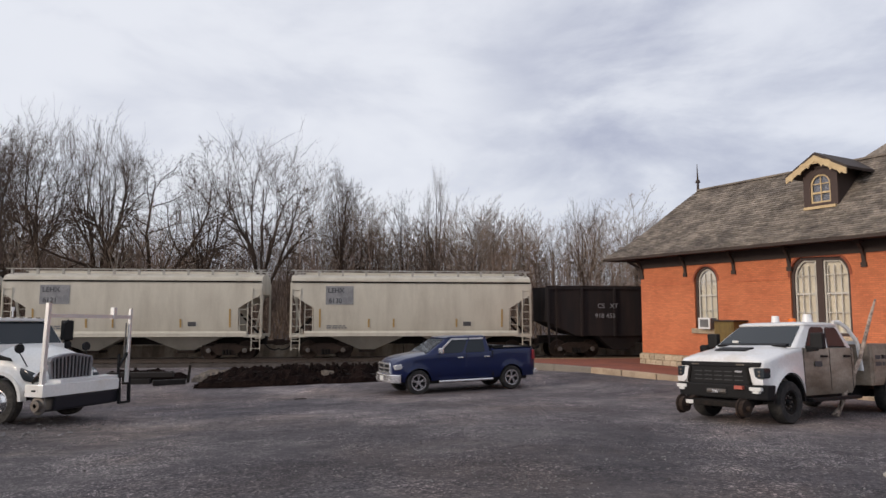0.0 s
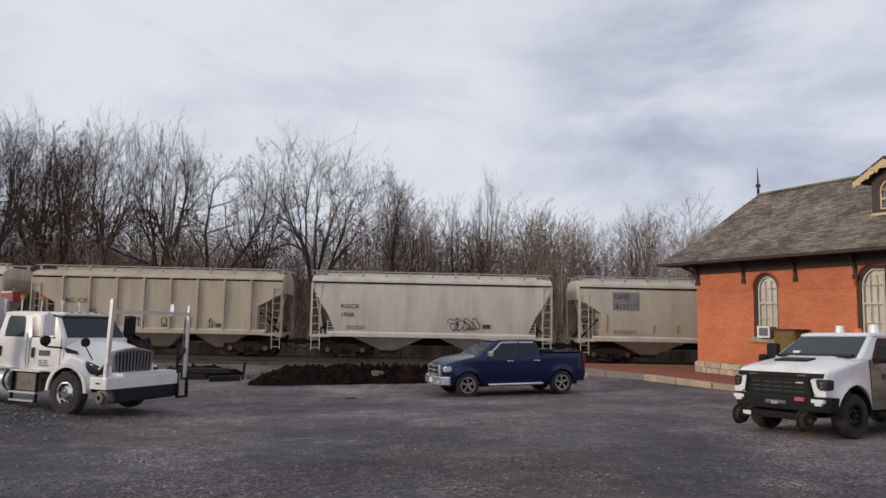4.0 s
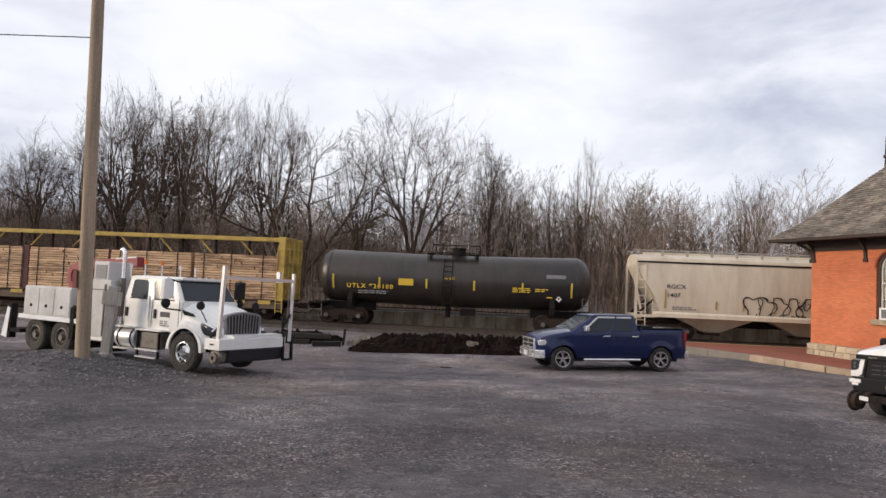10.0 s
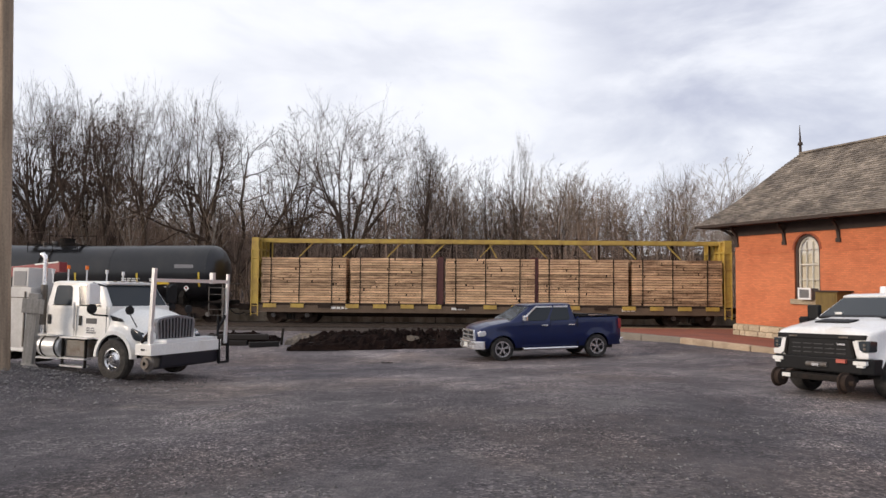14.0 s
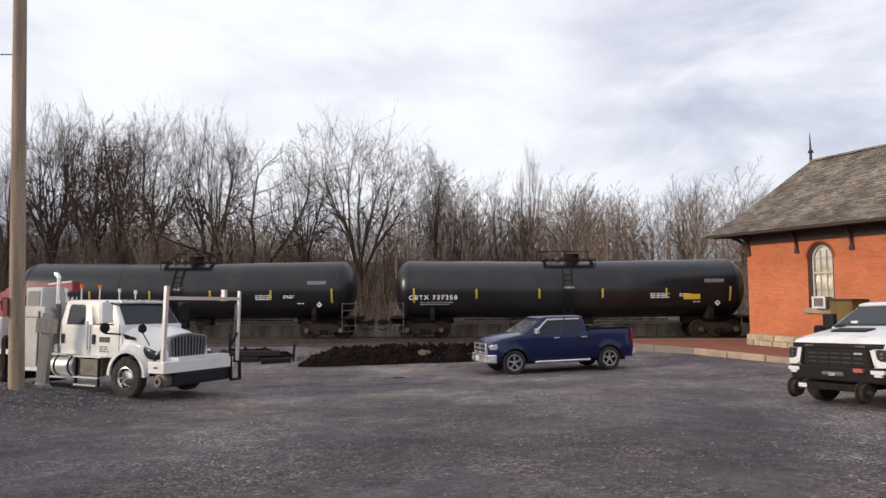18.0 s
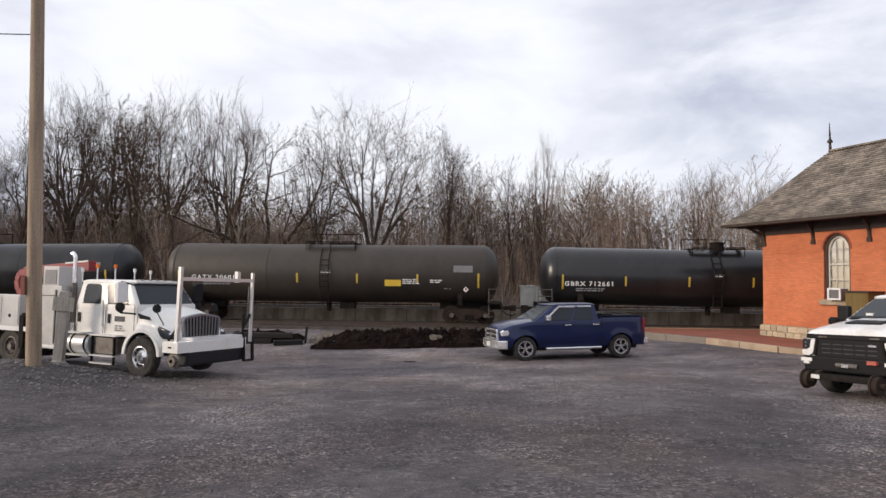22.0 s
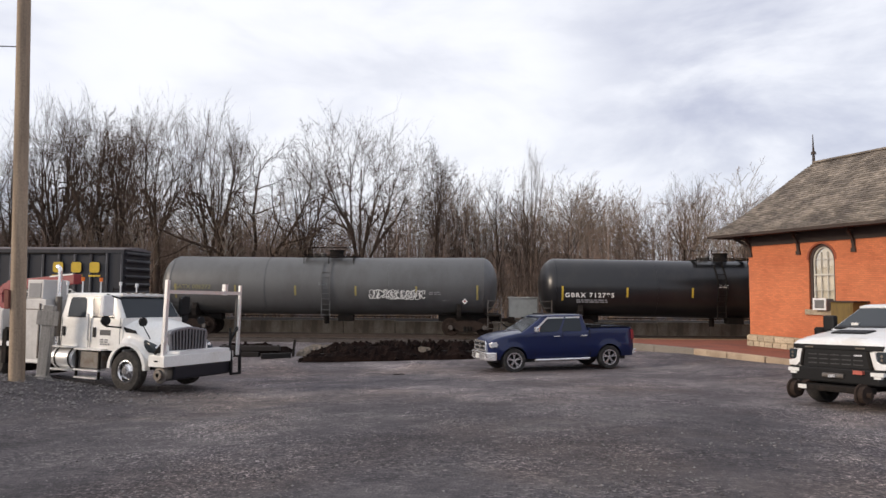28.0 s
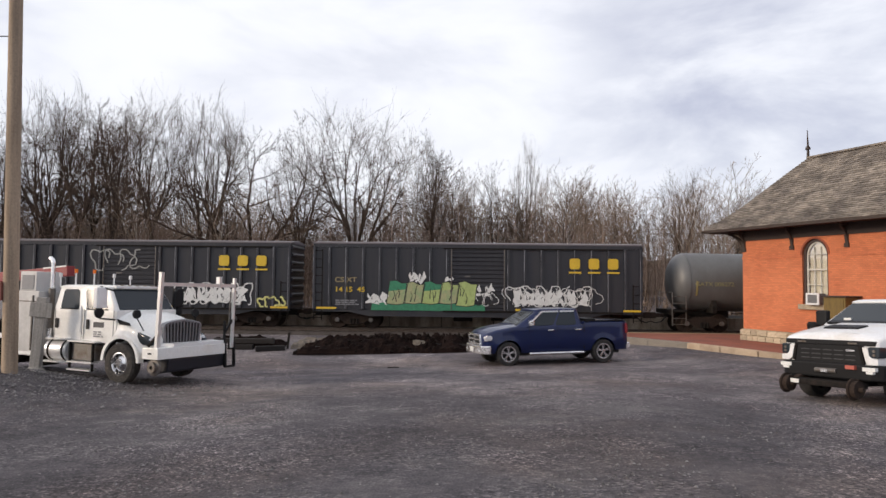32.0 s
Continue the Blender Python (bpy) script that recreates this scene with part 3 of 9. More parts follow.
def make_station():
    house = thing("station_house", ST, "red brick station with slate hipped roof, dormer and arched windows", "station building")
    w1 = arch(3.16, 4.36, 1.70, 4.34, 3.72)
    b1 = arch(7.66, 9.92, 1.55, 4.42, 3.74)
    w3 = arch(12.6, 13.8, 1.70, 4.34, 3.72)
    part("front_wall", wall_with_openings(0, 16.5, 0.5, EAVE_Z - 0.02, 0, 0.36, [w1, b1, w3]), BRICK, house, weld=True)
    part("end_wall", Shape().box(0, 0.36, 0.36, 6.0, 0.5, EAVE_Z - 0.02), BRICK, house)
    part("back_wall", Shape().box(0.36, 16.5, 5.64, 6.0, 0.5, EAVE_Z - 0.02), BRICK, house)
    part("side_wall", Shape().box(16.5, 16.9, 0.0, 6.0, 0.5, EAVE_Z - 0.02), BRICK, house)
    part("inner_floor", Shape().box(0.36, 16.5, 0.36, 5.64, 0.3, 0.5), M_DARK, house)
    # string courses and corner
    for a, b in ((-0.02, 3.1), (5.0, 7.6), (10.6, 12.2)):
        part("string_course", Shape().box(a, b, -0.025, 0.0, 3.62, 3.70), BRICK, house)
    # frieze board whose dark band also stands in for the soffit's shadow
    part("frieze", Shape().box(-0.03, 16.5, -0.05, 0.0, EAVE_Z - 0.50, EAVE_Z - 0.02), M_EAVE, house, "dark timber frieze that also paints the soffit's shade")
    # foundation stones, each on its own
    part("foundation_core", Shape().box(-0.04, 16.5, -0.04, 5.9, -0.3, 0.49), M_STONE, house)
    r = random.Random(7)
    base = [Shape().box(-0.5, 0.5, -0.05, 0.0, -0.5, 0.5).mesh("stone", M_STONE, 0.06) for _ in range(2)]
    for row, (z0, z1) in enumerate(((-0.02, 0.22), (0.23, 0.47))):
        x = -0.10
        while x < 11:
            l = r.uniform(0.28, 0.62)
            o = new("stone", base[row])
            o.parent = house
            o.matrix_basis = Matrix.Translation((x + l / 2, -0.045 + r.uniform(-0.015, 0.015), (z0 + z1) / 2)) @ Matrix.Diagonal((l - 0.02, 1.2, z1 - z0 - 0.015 + r.uniform(-0.02, 0.0), 1))
            x += l
    # windows, sills and hoods
    gothic_window("window_1", house, 3.16, 4.36, 1.70, 4.34, 3.72, 0.06, "tall pointed window with pale sashes and drawn blind")
    w2 = gothic_window("window_2", house, 7.66, 9.92, 1.55, 4.42, 3.74, 0.06, "wide pointed double window with dark frame and pale blind", 8, 4)
    part("mullion", Shape().box(8.66, 8.92, 0.05, 0.21, 1.60, 4.34), M_OLIVE_TRIM, w2, "thick dark timber mullion", bevel=0.02)
    for a in (8.60, 8.92):
        part("sash_stile", Shape().box(a, a + 0.06, 0.10, 0.20, 1.62, 4.22), M_SASH, w2)
    gothic_window("window_3", house, 12.6, 13.8, 1.70, 4.34, 3.72, 0.06, "tall pointed window with pale sashes and drawn blind")
    for x0, x1, z in ((3.02, 4.50, 1.70), (7.5, 10.08, 1.55), (12.4, 14.0, 1.70)):
        part("window_sill", Shape().box(x0, x1, -0.12, 0.05, z - 0.22, z - 0.005), M_STONE, house, "pale stone sill", bevel=0.02)
    hood = mat("dark_moulded_brick", (0.30, 0.085, 0.045), 0.85, 0, 0.15)
    for x0, x1, z0, z1, sp in ((3.16, 4.36, 3.7, 4.34, 3.72), (7.66, 9.92, 3.7, 4.42, 3.74)):
        part("arch_hood", ring(Shape(), arch(x0 - 0.08, x1 + 0.08, z0, z1 + 0.06, sp), arch(x0, x1, z0, z1, sp), -0.025, 0.0), hood, house)
    # eaves, soffit and brackets
    x0, x1 = -1.35, 16.6
    part("soffit", Shape().box(x0 + 0.1, x1, -OVER + 0.08, 0.0, EAVE_Z - 0.06, EAVE_Z - 0.02).box(x0 + 0.1, -0.0, 0.0, 6.0 + OVER, EAVE_Z - 0.06, EAVE_Z - 0.02), M_EAVE, house)
    part("fascia", Shape().box(x0, x1, -OVER, -OVER + 0.06, EAVE_Z - 0.10, EAVE_Z + 0.03).box(x0, x0 + 0.06, -OVER, 6 + OVER, EAVE_Z - 0.10, EAVE_Z + 0.03), M_EAVE, house)

    def bracket(m, out=0.42):
        s = Shape().box(-0.07, 0.07, -0.1, 0.0, -1.0, -0.05)
        s.box(-0.07, 0.07, -0.95, 0.0, -0.16, -0.05)
        pts = [Vector((0, -0.06, -0.95)), Vector((0, -0.16, -0.62)), Vector((0, -0.42, -0.36)), Vector((0, -0.88, -0.14))]
        for a, b in zip(pts, pts[1:]):
            s.bar(a, b, 0.1, 0.12)
        s.box(-0.1, 0.1, -0.16, 0.0, -1.08, -0.9)
        o = part("eave_bracket", s, M_EAVE, house, "dark carved eave bracket")
        o.matrix_basis = m @ Matrix.Diagonal((1, out, 0.92, 1))
    for x in (0.12, 2.69, 5.2, 7.66, 10.43, 12.9, 15.3):
        bracket(pose(x, 0, EAVE_Z))
    bracket(pose(0, 0.12, EAVE_Z, 0, 0, -90), 1.0)
    # the hipped roof in courses of slates, each course lapping the one below; the eaves kick out
    def roof_pt(u, v, side):
        """v from 0 at the eave to 1 at the ridge; u from the hip (0) along the slope to its end (1)."""
        k = v ** 1.08
        if side == "front":
            a = Vector((x0, -OVER, EAVE_Z)).lerp(Vector((RIDGE_X, RIDGE_Y, RIDGE_Z)), v)
            b = Vector((x1, -OVER, EAVE_Z)).lerp(Vector((x1, RIDGE_Y, RIDGE_Z)), v)
        elif side == "back":
            a = Vector((x0, 6 + OVER, EAVE_Z)).lerp(Vector((RIDGE_X, RIDGE_Y, RIDGE_Z)), v)
            b = Vector((x1, 6 + OVER, EAVE_Z)).lerp(Vector((x1, RIDGE_Y, RIDGE_Z)), v)
        else:
            a = Vector((x0, -OVER, EAVE_Z)).lerp(Vector((RIDGE_X, RIDGE_Y, RIDGE_Z)), v)
            b = Vector((x0, 6 + OVER, EAVE_Z)).lerp(Vector((RIDGE_X, RIDGE_Y, RIDGE_Z)), v)
        p = a.lerp(b, u)
        p.z -= 0.28 * math.sin(math.pi * min(1, v * 1.0)) * (1 - v)
        return p
    for side, out, cols in (("front", Vector((0, -0.63, 0.77)), 56), ("end", Vector((-0.8, 0, 0.6)), 26), ("back", Vector((0, 0.63, 0.77)), 1)):
        s = Shape()
        n = 34 if side != "back" else 1
        rr = random.Random(3)
        for i in range(n):
            v0, v1 = i / n, min(1.0, (i + 1.25) / n)
            for j in range(cols):
                off = 0.5 * (i % 2) / cols if cols > 1 else 0
                u0, u1 = max(0, min(1, j / cols + off - (off if j == 0 else 0))), max(0, min(1, (j + 1) / cols + off))
                if j == cols - 1:
                    u1 = 1.0
                if u1 - u0 < 1e-4:
                    continue
                lift = out * (0.03 + rr.uniform(0, 0.014))
                a, b = roof_pt(u0, v0, side) + lift, roof_pt(u1, v0, side) + lift
                c, d = roof_pt(u1, v1, side) + out * 0.004, roof_pt(u0, v1, side) + out * 0.004
                k = len(s.v)
                low = out * 0.03
                s.v += [tuple(q) for q in (a, b, c, d, a - low, b - low)]
                s.f += [(k, k + 1, k + 2, k + 3), (k + 4, k + 5, k + 1, k)]
        roof = part("roof", s, M_SHINGLE, house, "grey-brown weathered slate hipped roof")
        roof["kind"] = "stuff"
        back = Shape()
        for i in range(8):
            q = [roof_pt(0, i / 8, side), roof_pt(1, i / 8, side), roof_pt(1, (i + 1) / 8, side), roof_pt(0, (i + 1) / 8, side)]
            back.add([p - out * 0.02 for p in q], [(0, 1, 2, 3)])
        part("roof_boarding", back, M_EAVE, house)
    part("ridge", Shape().bar((RIDGE_X, RIDGE_Y, RIDGE_Z + 0.04), (x1, RIDGE_Y, RIDGE_Z + 0.04), 0.22, 0.08), M_SHINGLE, house)
    f = Shape().cyl((RIDGE_X, RIDGE_Y, RIDGE_Z - 0.1), (RIDGE_X, RIDGE_Y, RIDGE_Z + 0.5), 0.07, 8, 0.05).cyl((RIDGE_X, RIDGE_Y, RIDGE_Z + 0.42), (RIDGE_X, RIDGE_Y, RIDGE_Z + 0.55), 0.12, 8, 0.09).cyl((RIDGE_X, RIDGE_Y, RIDGE_Z + 0.5), (RIDGE_X - 0.02, RIDGE_Y, RIDGE_Z + 1.35), 0.05, 8, 0.012)
    part("finial", f, M_EAVE, house, "dark pointed roof finial", smooth=40)
    # dormer
    d = thing("dormer", pose(8.55, 0.72, -0.05), "gabled roof dormer with cream bargeboards and arched window", "dormer")
    d.parent = house
    del d["category"]
    o = arch(-0.50, 0.50, 6.42, 7.72, 7.25)
    part("dormer_face", wall_with_openings(-0.66, 0.66, 6.3, 7.85, 0.0, 0.12, [o]), M_OLIVE_TRIM, d, weld=True)
    part("dormer_gable", Shape().prism([(-0.85, 7.8), (0.85, 7.8), (0, 8.32)], 0.0, 0.12), M_OLIVE_TRIM, d)
    part("dormer_cheek", Shape().prism_x([(0.12, 6.3), (0.12, 7.85), (2.3, 7.95), (1.9, 7.75)], 0.56, 0.66), M_EAVE, d)
    part("dormer_cheek", Shape().prism_x([(0.12, 6.3), (0.12, 7.85), (2.3, 7.95), (1.9, 7.75)], -0.66, -0.56), M_EAVE, d)
    for k in (-1, 1):
        part("dormer_roof", Shape().loft([[(0, -0.26, 8.42), (1.20 * k, -0.26, 7.70), (1.20 * k, -0.26, 7.60), (0, -0.26, 8.32)], [(0, 2.9, 8.42), (1.20 * k, 2.2, 7.70), (1.20 * k, 2.2, 7.60), (0, 2.9, 8.32)]]), M_EAVE, d)
        brd = Shape()
        n = 7
        for i in range(n):
            a, b = i / n, (i + 1) / n
            za, zb = 8.30 - 0.68 * a, 8.30 - 0.68 * b
            dip = 0.20 + 0.07 * (i % 2)
            brd.prism([(1.18 * k * a, za), (1.18 * k * b, zb), (1.18 * k * b, zb - 0.22), (1.18 * k * (a + b) / 2, (za + zb) / 2 - dip - 0.05), (1.18 * k * a, za - 0.22)], -0.30, -0.25)
        part("bargeboard", brd, M_CREAM_TRIM, d, "cream scalloped bargeboard", weld=True)
    part("collar_tie", Shape().prism([(-0.62, 7.98), (0.62, 7.98), (0.5, 8.06), (-0.5, 8.06)], -0.28, -0.24), M_CREAM_TRIM, d)
    part("dormer_sill", Shape().box(-0.62, 0.62, -0.12, 0.03, 6.30, 6.40), M_CREAM_TRIM, d)
    dw = gothic_window("window_4", d, -0.50, 0.50, 6.42, 7.72, 7.25, -0.02, "small arched dormer window", 2, 3, M_CREAM_TRIM, False, 0.12, M_OLIVE_TRIM)
    part("dormer_dark", Shape().box(-0.55, 0.55, 0.14, 0.16, 6.35, 7.8), mat("dim_grey_glass", (0.16, 0.17, 0.20), 0.15, 0, 0.1), d)
    # the taller middle block with its steep roof
    b0, b1 = 8.0, 24.0
    part("tower_wall", Shape().box(b0 + 0.8, b1, 5.2, 11, 0.5, 8.7), BRICK, house)
    tall = Shape().loft([[(b0, 4.6, 8.72), (b1, 4.6, 8.72), (b1, 12, 8.72), (b0, 12, 8.72)], [(b0 + 4.2, 7.6, 12.0), (b1 - 3, 7.6, 12.0), (b1 - 3, 9.0, 12.0), (b0 + 4.2, 9.0, 12.0)]])
    part("tower_roof", tall, M_SHINGLE, house)
    part("tower_eave", Shape().box(b0 - 0.05, b1, 4.55, 12.05, 8.60, 8.72), M_EAVE, house)

    # window unit, sill board and the plywood locker beside it
    ac = thing("air_conditioner", ST @ pose(3.90, 0, 1.70), "white window air conditioner on a stone sill", "air conditioner")
    part("case", Shape().box(-0.28, 0.28, -0.30, 0.10, 0.0, 0.44), mat("ac_case", (0.20, 0.20, 0.20), 0.6), ac, bevel=0.02)
    part("front_frame", ring(Shape(), [(-0.30, -0.01), (-0.30, 0.46), (0.30, 0.46), (0.30, -0.01)], [(-0.22, 0.06), (-0.22, 0.39), (0.22, 0.39), (0.22, 0.06)], -0.345, -0.30), M_WHITE, ac, "white plastic grille frame")
    for i in range(7):
        part("louvre", Shape().box(-0.22, 0.22, -0.335, -0.31, 0.075 + i * 0.045, 0.095 + i * 0.045), M_LETTER_G, ac)
    lk = thing("plywood_locker", ST @ pose(5.28, -0.02, 0), "tall olive-brown plywood locker against the brick wall", "locker")
    ply = mat("olive_plywood", (0.17, 0.115, 0.03), 0.7, 0, 0.15, 2, col2=(0.12, 0.08, 0.025), stretch=(3, 3, 0.6))
    part("body", Shape().box(-0.52, 0.40, -0.75, 0.0, 0.02, 2.02), ply, lk, bevel=0.015)
    part("lid", Shape().box(-0.58, 0.50, -0.82, 0.02, 2.02, 2.07), M_EAVE, lk)
    part("door", Shape().box(-0.46, 0.34, -0.78, -0.75, 0.1, 1.95), ply, lk)
    bn = thing("waste_bin", ST @ pose(4.45, -0.9, 0), "small dark upright bin by the station wall", "bin")
    part("body", Shape().cyl((0, 0, 0), (0, 0, 0.95), 0.22, 14, 0.25), M_BLACK, bn, smooth=40)
    part("lid", Shape().cyl((0, 0, 0.95), (0, 0, 1.05), 0.27, 14, 0.2), M_BLACK, bn, smooth=40)


make_station()


def make_platform():
    pave = mat("red_brick_paving", (0.27, 0.085, 0.05), 0.9, 0, 0.2, 1.0, 18, bump=0.02, col2=(0.19, 0.065, 0.045))
    kerb = mat("pale_kerb_stone", (0.44, 0.34, 0.24), 0.9, 0, 0.15, 1.5, 20, bump=0.03, col2=(0.30, 0.22, 0.15), per_object=0.15)
    p = thing("station_platform", Matrix(), "red brick paved platform with pale stone kerb", "platform", kind="structure")
    edge = [(2.6, 34.55), (3.7, 33.1), (5.0, 31.7), (6.37, 30.15), (8.25, 27.0), (12.0, 20.3), (16.5, 12.2)]
    far = [TU * s + TN * 35.15 for s in (6.6, 14, 30, 60)]
    outline = edge + [(34, 10)] + [(q.x, q.y) for q in reversed(far)]
    n = len(outline)
    s = Shape().add([(x, y, 0.2) for x, y in outline] + [(x, y, -0.4) for x, y in outline], [tuple(range(n))] + [(i, (i + 1) % n, n + (i + 1) % n, n + i) for i in range(n)])
    part("paving", s, pave, p)
    for (xa, ya), (xb, yb) in zip(edge, edge[1:]):
        a, b = Vector((xa, ya, 0.08)), Vector((xb, yb, 0.08))
        l = (b - a).length
        k = max(1, round(l / 1.9))
        for i in range(k):
            q0, q1 = a.lerp(b, i / k + 0.006), a.lerp(b, (i + 1) / k - 0.006)
            low = ya > 30.5
            part("kerb_stone", Shape().bar(q0 + Vector((0, 0, -0.12)), q1 + Vector((0, 0, -0.12)), 0.30, 0.52), kerb if not low else M_ASPHALT, p, bevel=0.02)
    st = Shape()
    a, b = far[0], far[3]
    st.bar(Vector((a.x, a.y, 0.16)) - TN * 0.1, Vector((b.x, b.y, 0.16)) - TN * 0.1, 0.5, 0.10)
    part("edge_stones", st, mat("tan_edge", (0.36, 0.24, 0.13), 0.85, 0, 0.15, 1.5), p)


M_ASPHALT = mat("worn_low_kerb", (0.22, 0.195, 0.165), 0.95, 0, 0.2, 1.5, 25, bump=0.03)
make_platform()

# ---- the train ----
def bogie(car, x):
    """A two-axle freight bogie at x under a car. Returns its wheelsets."""
    s = Shape()
    for y in (-1.0, 1.0):
        prof = [(-1.15, 0.42), (-1.12, 0.62), (-0.75, 0.66), (-0.42, 0.80), (0.42, 0.80), (0.75, 0.66), (1.12, 0.62), (1.15, 0.42), (0.70, 0.40), (0.40, 0.22), (-0.40, 0.22), (-0.70, 0.40)]
        s.prism([(x + a, b) for a, b in prof], y - 0.09, y + 0.09)
    s.box(x - 0.28, x + 0.28, -1.05, 1.05, 0.42, 0.74)
    fr = part("bogie_frame", s, M_RUST, car, "grimy cast steel bogie side frames", bevel=0.02)
    for k in (-0.16, 0, 0.16):
        part("spring", Shape().cyl((x + k, -1.12, 0.25), (x + k, -1.12, 0.5), 0.065, 8), M_DARK, fr)
    for k in (-0.89, 0.89):
        part("axle_cap", Shape().cyl((x + k, -1.16, 0.45), (x + k, -1.0, 0.45), 0.12, 10), M_STEEL, fr)
    out = []
    for k in (-0.89, 0.89):
        w = new("wheelset", wheelset_mesh())
        w.parent = car
        w.matrix_basis = pose(x + k, 0, 0.45)
        out.append(w)
    return out


WHEELSET = []


def wheelset_mesh():
    if not WHEELSET:
        s = Shape()
        for y, o in ((-0.72, -1), (0.72, 1)):
            s.lathe([(0.10, y + 0.09 * o), (0.13, y + 0.06 * o), (0.34, y + 0.03 * o), (0.40, y + 0.06 * o), (0.455, y + 0.06 * o), (0.455, y - 0.05 * o), (0.49, y - 0.08 * o), (0.38, y - 0.08 * o), (0.30, y - 0.02 * o), (0.10, y - 0.05 * o)], 24, "y")
            for a in range(5):   # worn marks on the web, so that the turning shows
                c, q = math.cos(a * 1.2566), math.sin(a * 1.2566)
                s.bar((0.16 * c, y + 0.065 * o, 0.16 * q), (0.30 * c, y + 0.05 * o, 0.30 * q), 0.05, 0.04)
        s.cyl((0, -0.95, 0), (0, 0.95, 0), 0.085, 10)
        WHEELSET.append(s.mesh("wheelset", M_RUST, smooth=40))
    return WHEELSET[0]


def ladder(car, x, y, z0, z1, w, material, rungs=6, name="ladder"):
    s = Shape()
    for k in (-w / 2, w / 2):
        s.bar((x + k, y, z0), (x + k, y, z1), 0.05, 0.04)
    for i in range(rungs):
        z = z0 + 0.12 + (z1 - z0 - 0.2) * i / (rungs - 1)
        s.cyl((x - w / 2, y, z), (x + w / 2, y, z), 0.018, 6)
    return part(name, s, material, car)


def coupler(car, x, d):
    s = Shape().box(min(x, x + 0.62 * d), max(x, x + 0.62 * d), -0.09, 0.09, 0.72, 0.92)
    s.box(min(x + 0.45 * d, x + 0.78 * d), max(x + 0.45 * d, x + 0.78 * d), -0.17, 0.17, 0.66, 0.98)
    part("coupler", s, M_RUST, car, bevel=0.03)
    h = Shape()
    pts = [Vector((x, -0.3, 0.75)), Vector((x + 0.25 * d, -0.32, 0.5)), Vector((x + 0.55 * d, -0.25, 0.42)), Vector((x + 0.75 * d, -0.15, 0.5))]
    for a, b in zip(pts, pts[1:]):
        h.cyl(a, b, 0.03, 6)
    part("air_hose", h, M_BLACK, car)


def hopper_paint(name, a, b, rust=(0.20, 0.13, 0.08)):
    return mat(name, a, 0.55, 0, 0.06, 1.3, 30, col2=b, mix=(0.42, 0.72), stretch=(1.0, 1.0, 0.22))


def hopper_side(z):
    """Half the width of a smooth-sided hopper at a height: its sides swell out above the middle."""
    f = min(1.0, max(0.0, (z - 1.24) / 2.74))
    return 1.55 - 0.17 * (max(0.0, 0.62 - f) / 0.62) ** 2 - 0.07 * (max(0.0, f - 0.62) / 0.38) ** 2


def drape(car):
    """Lays the painted marks on the swelling side."""
    for ob in car.children:
        if ob.name.split(".")[0] in ("number_panel", "car_mark", "car_number", "small_print", "data_plate", "reflector_stripe", "graffiti"):
            z = ob.matrix_basis.translation.z
            for v in ob.data.vertices:
                v.co.y += 1.52 - hopper_side(v.co.z + z) - 0.006


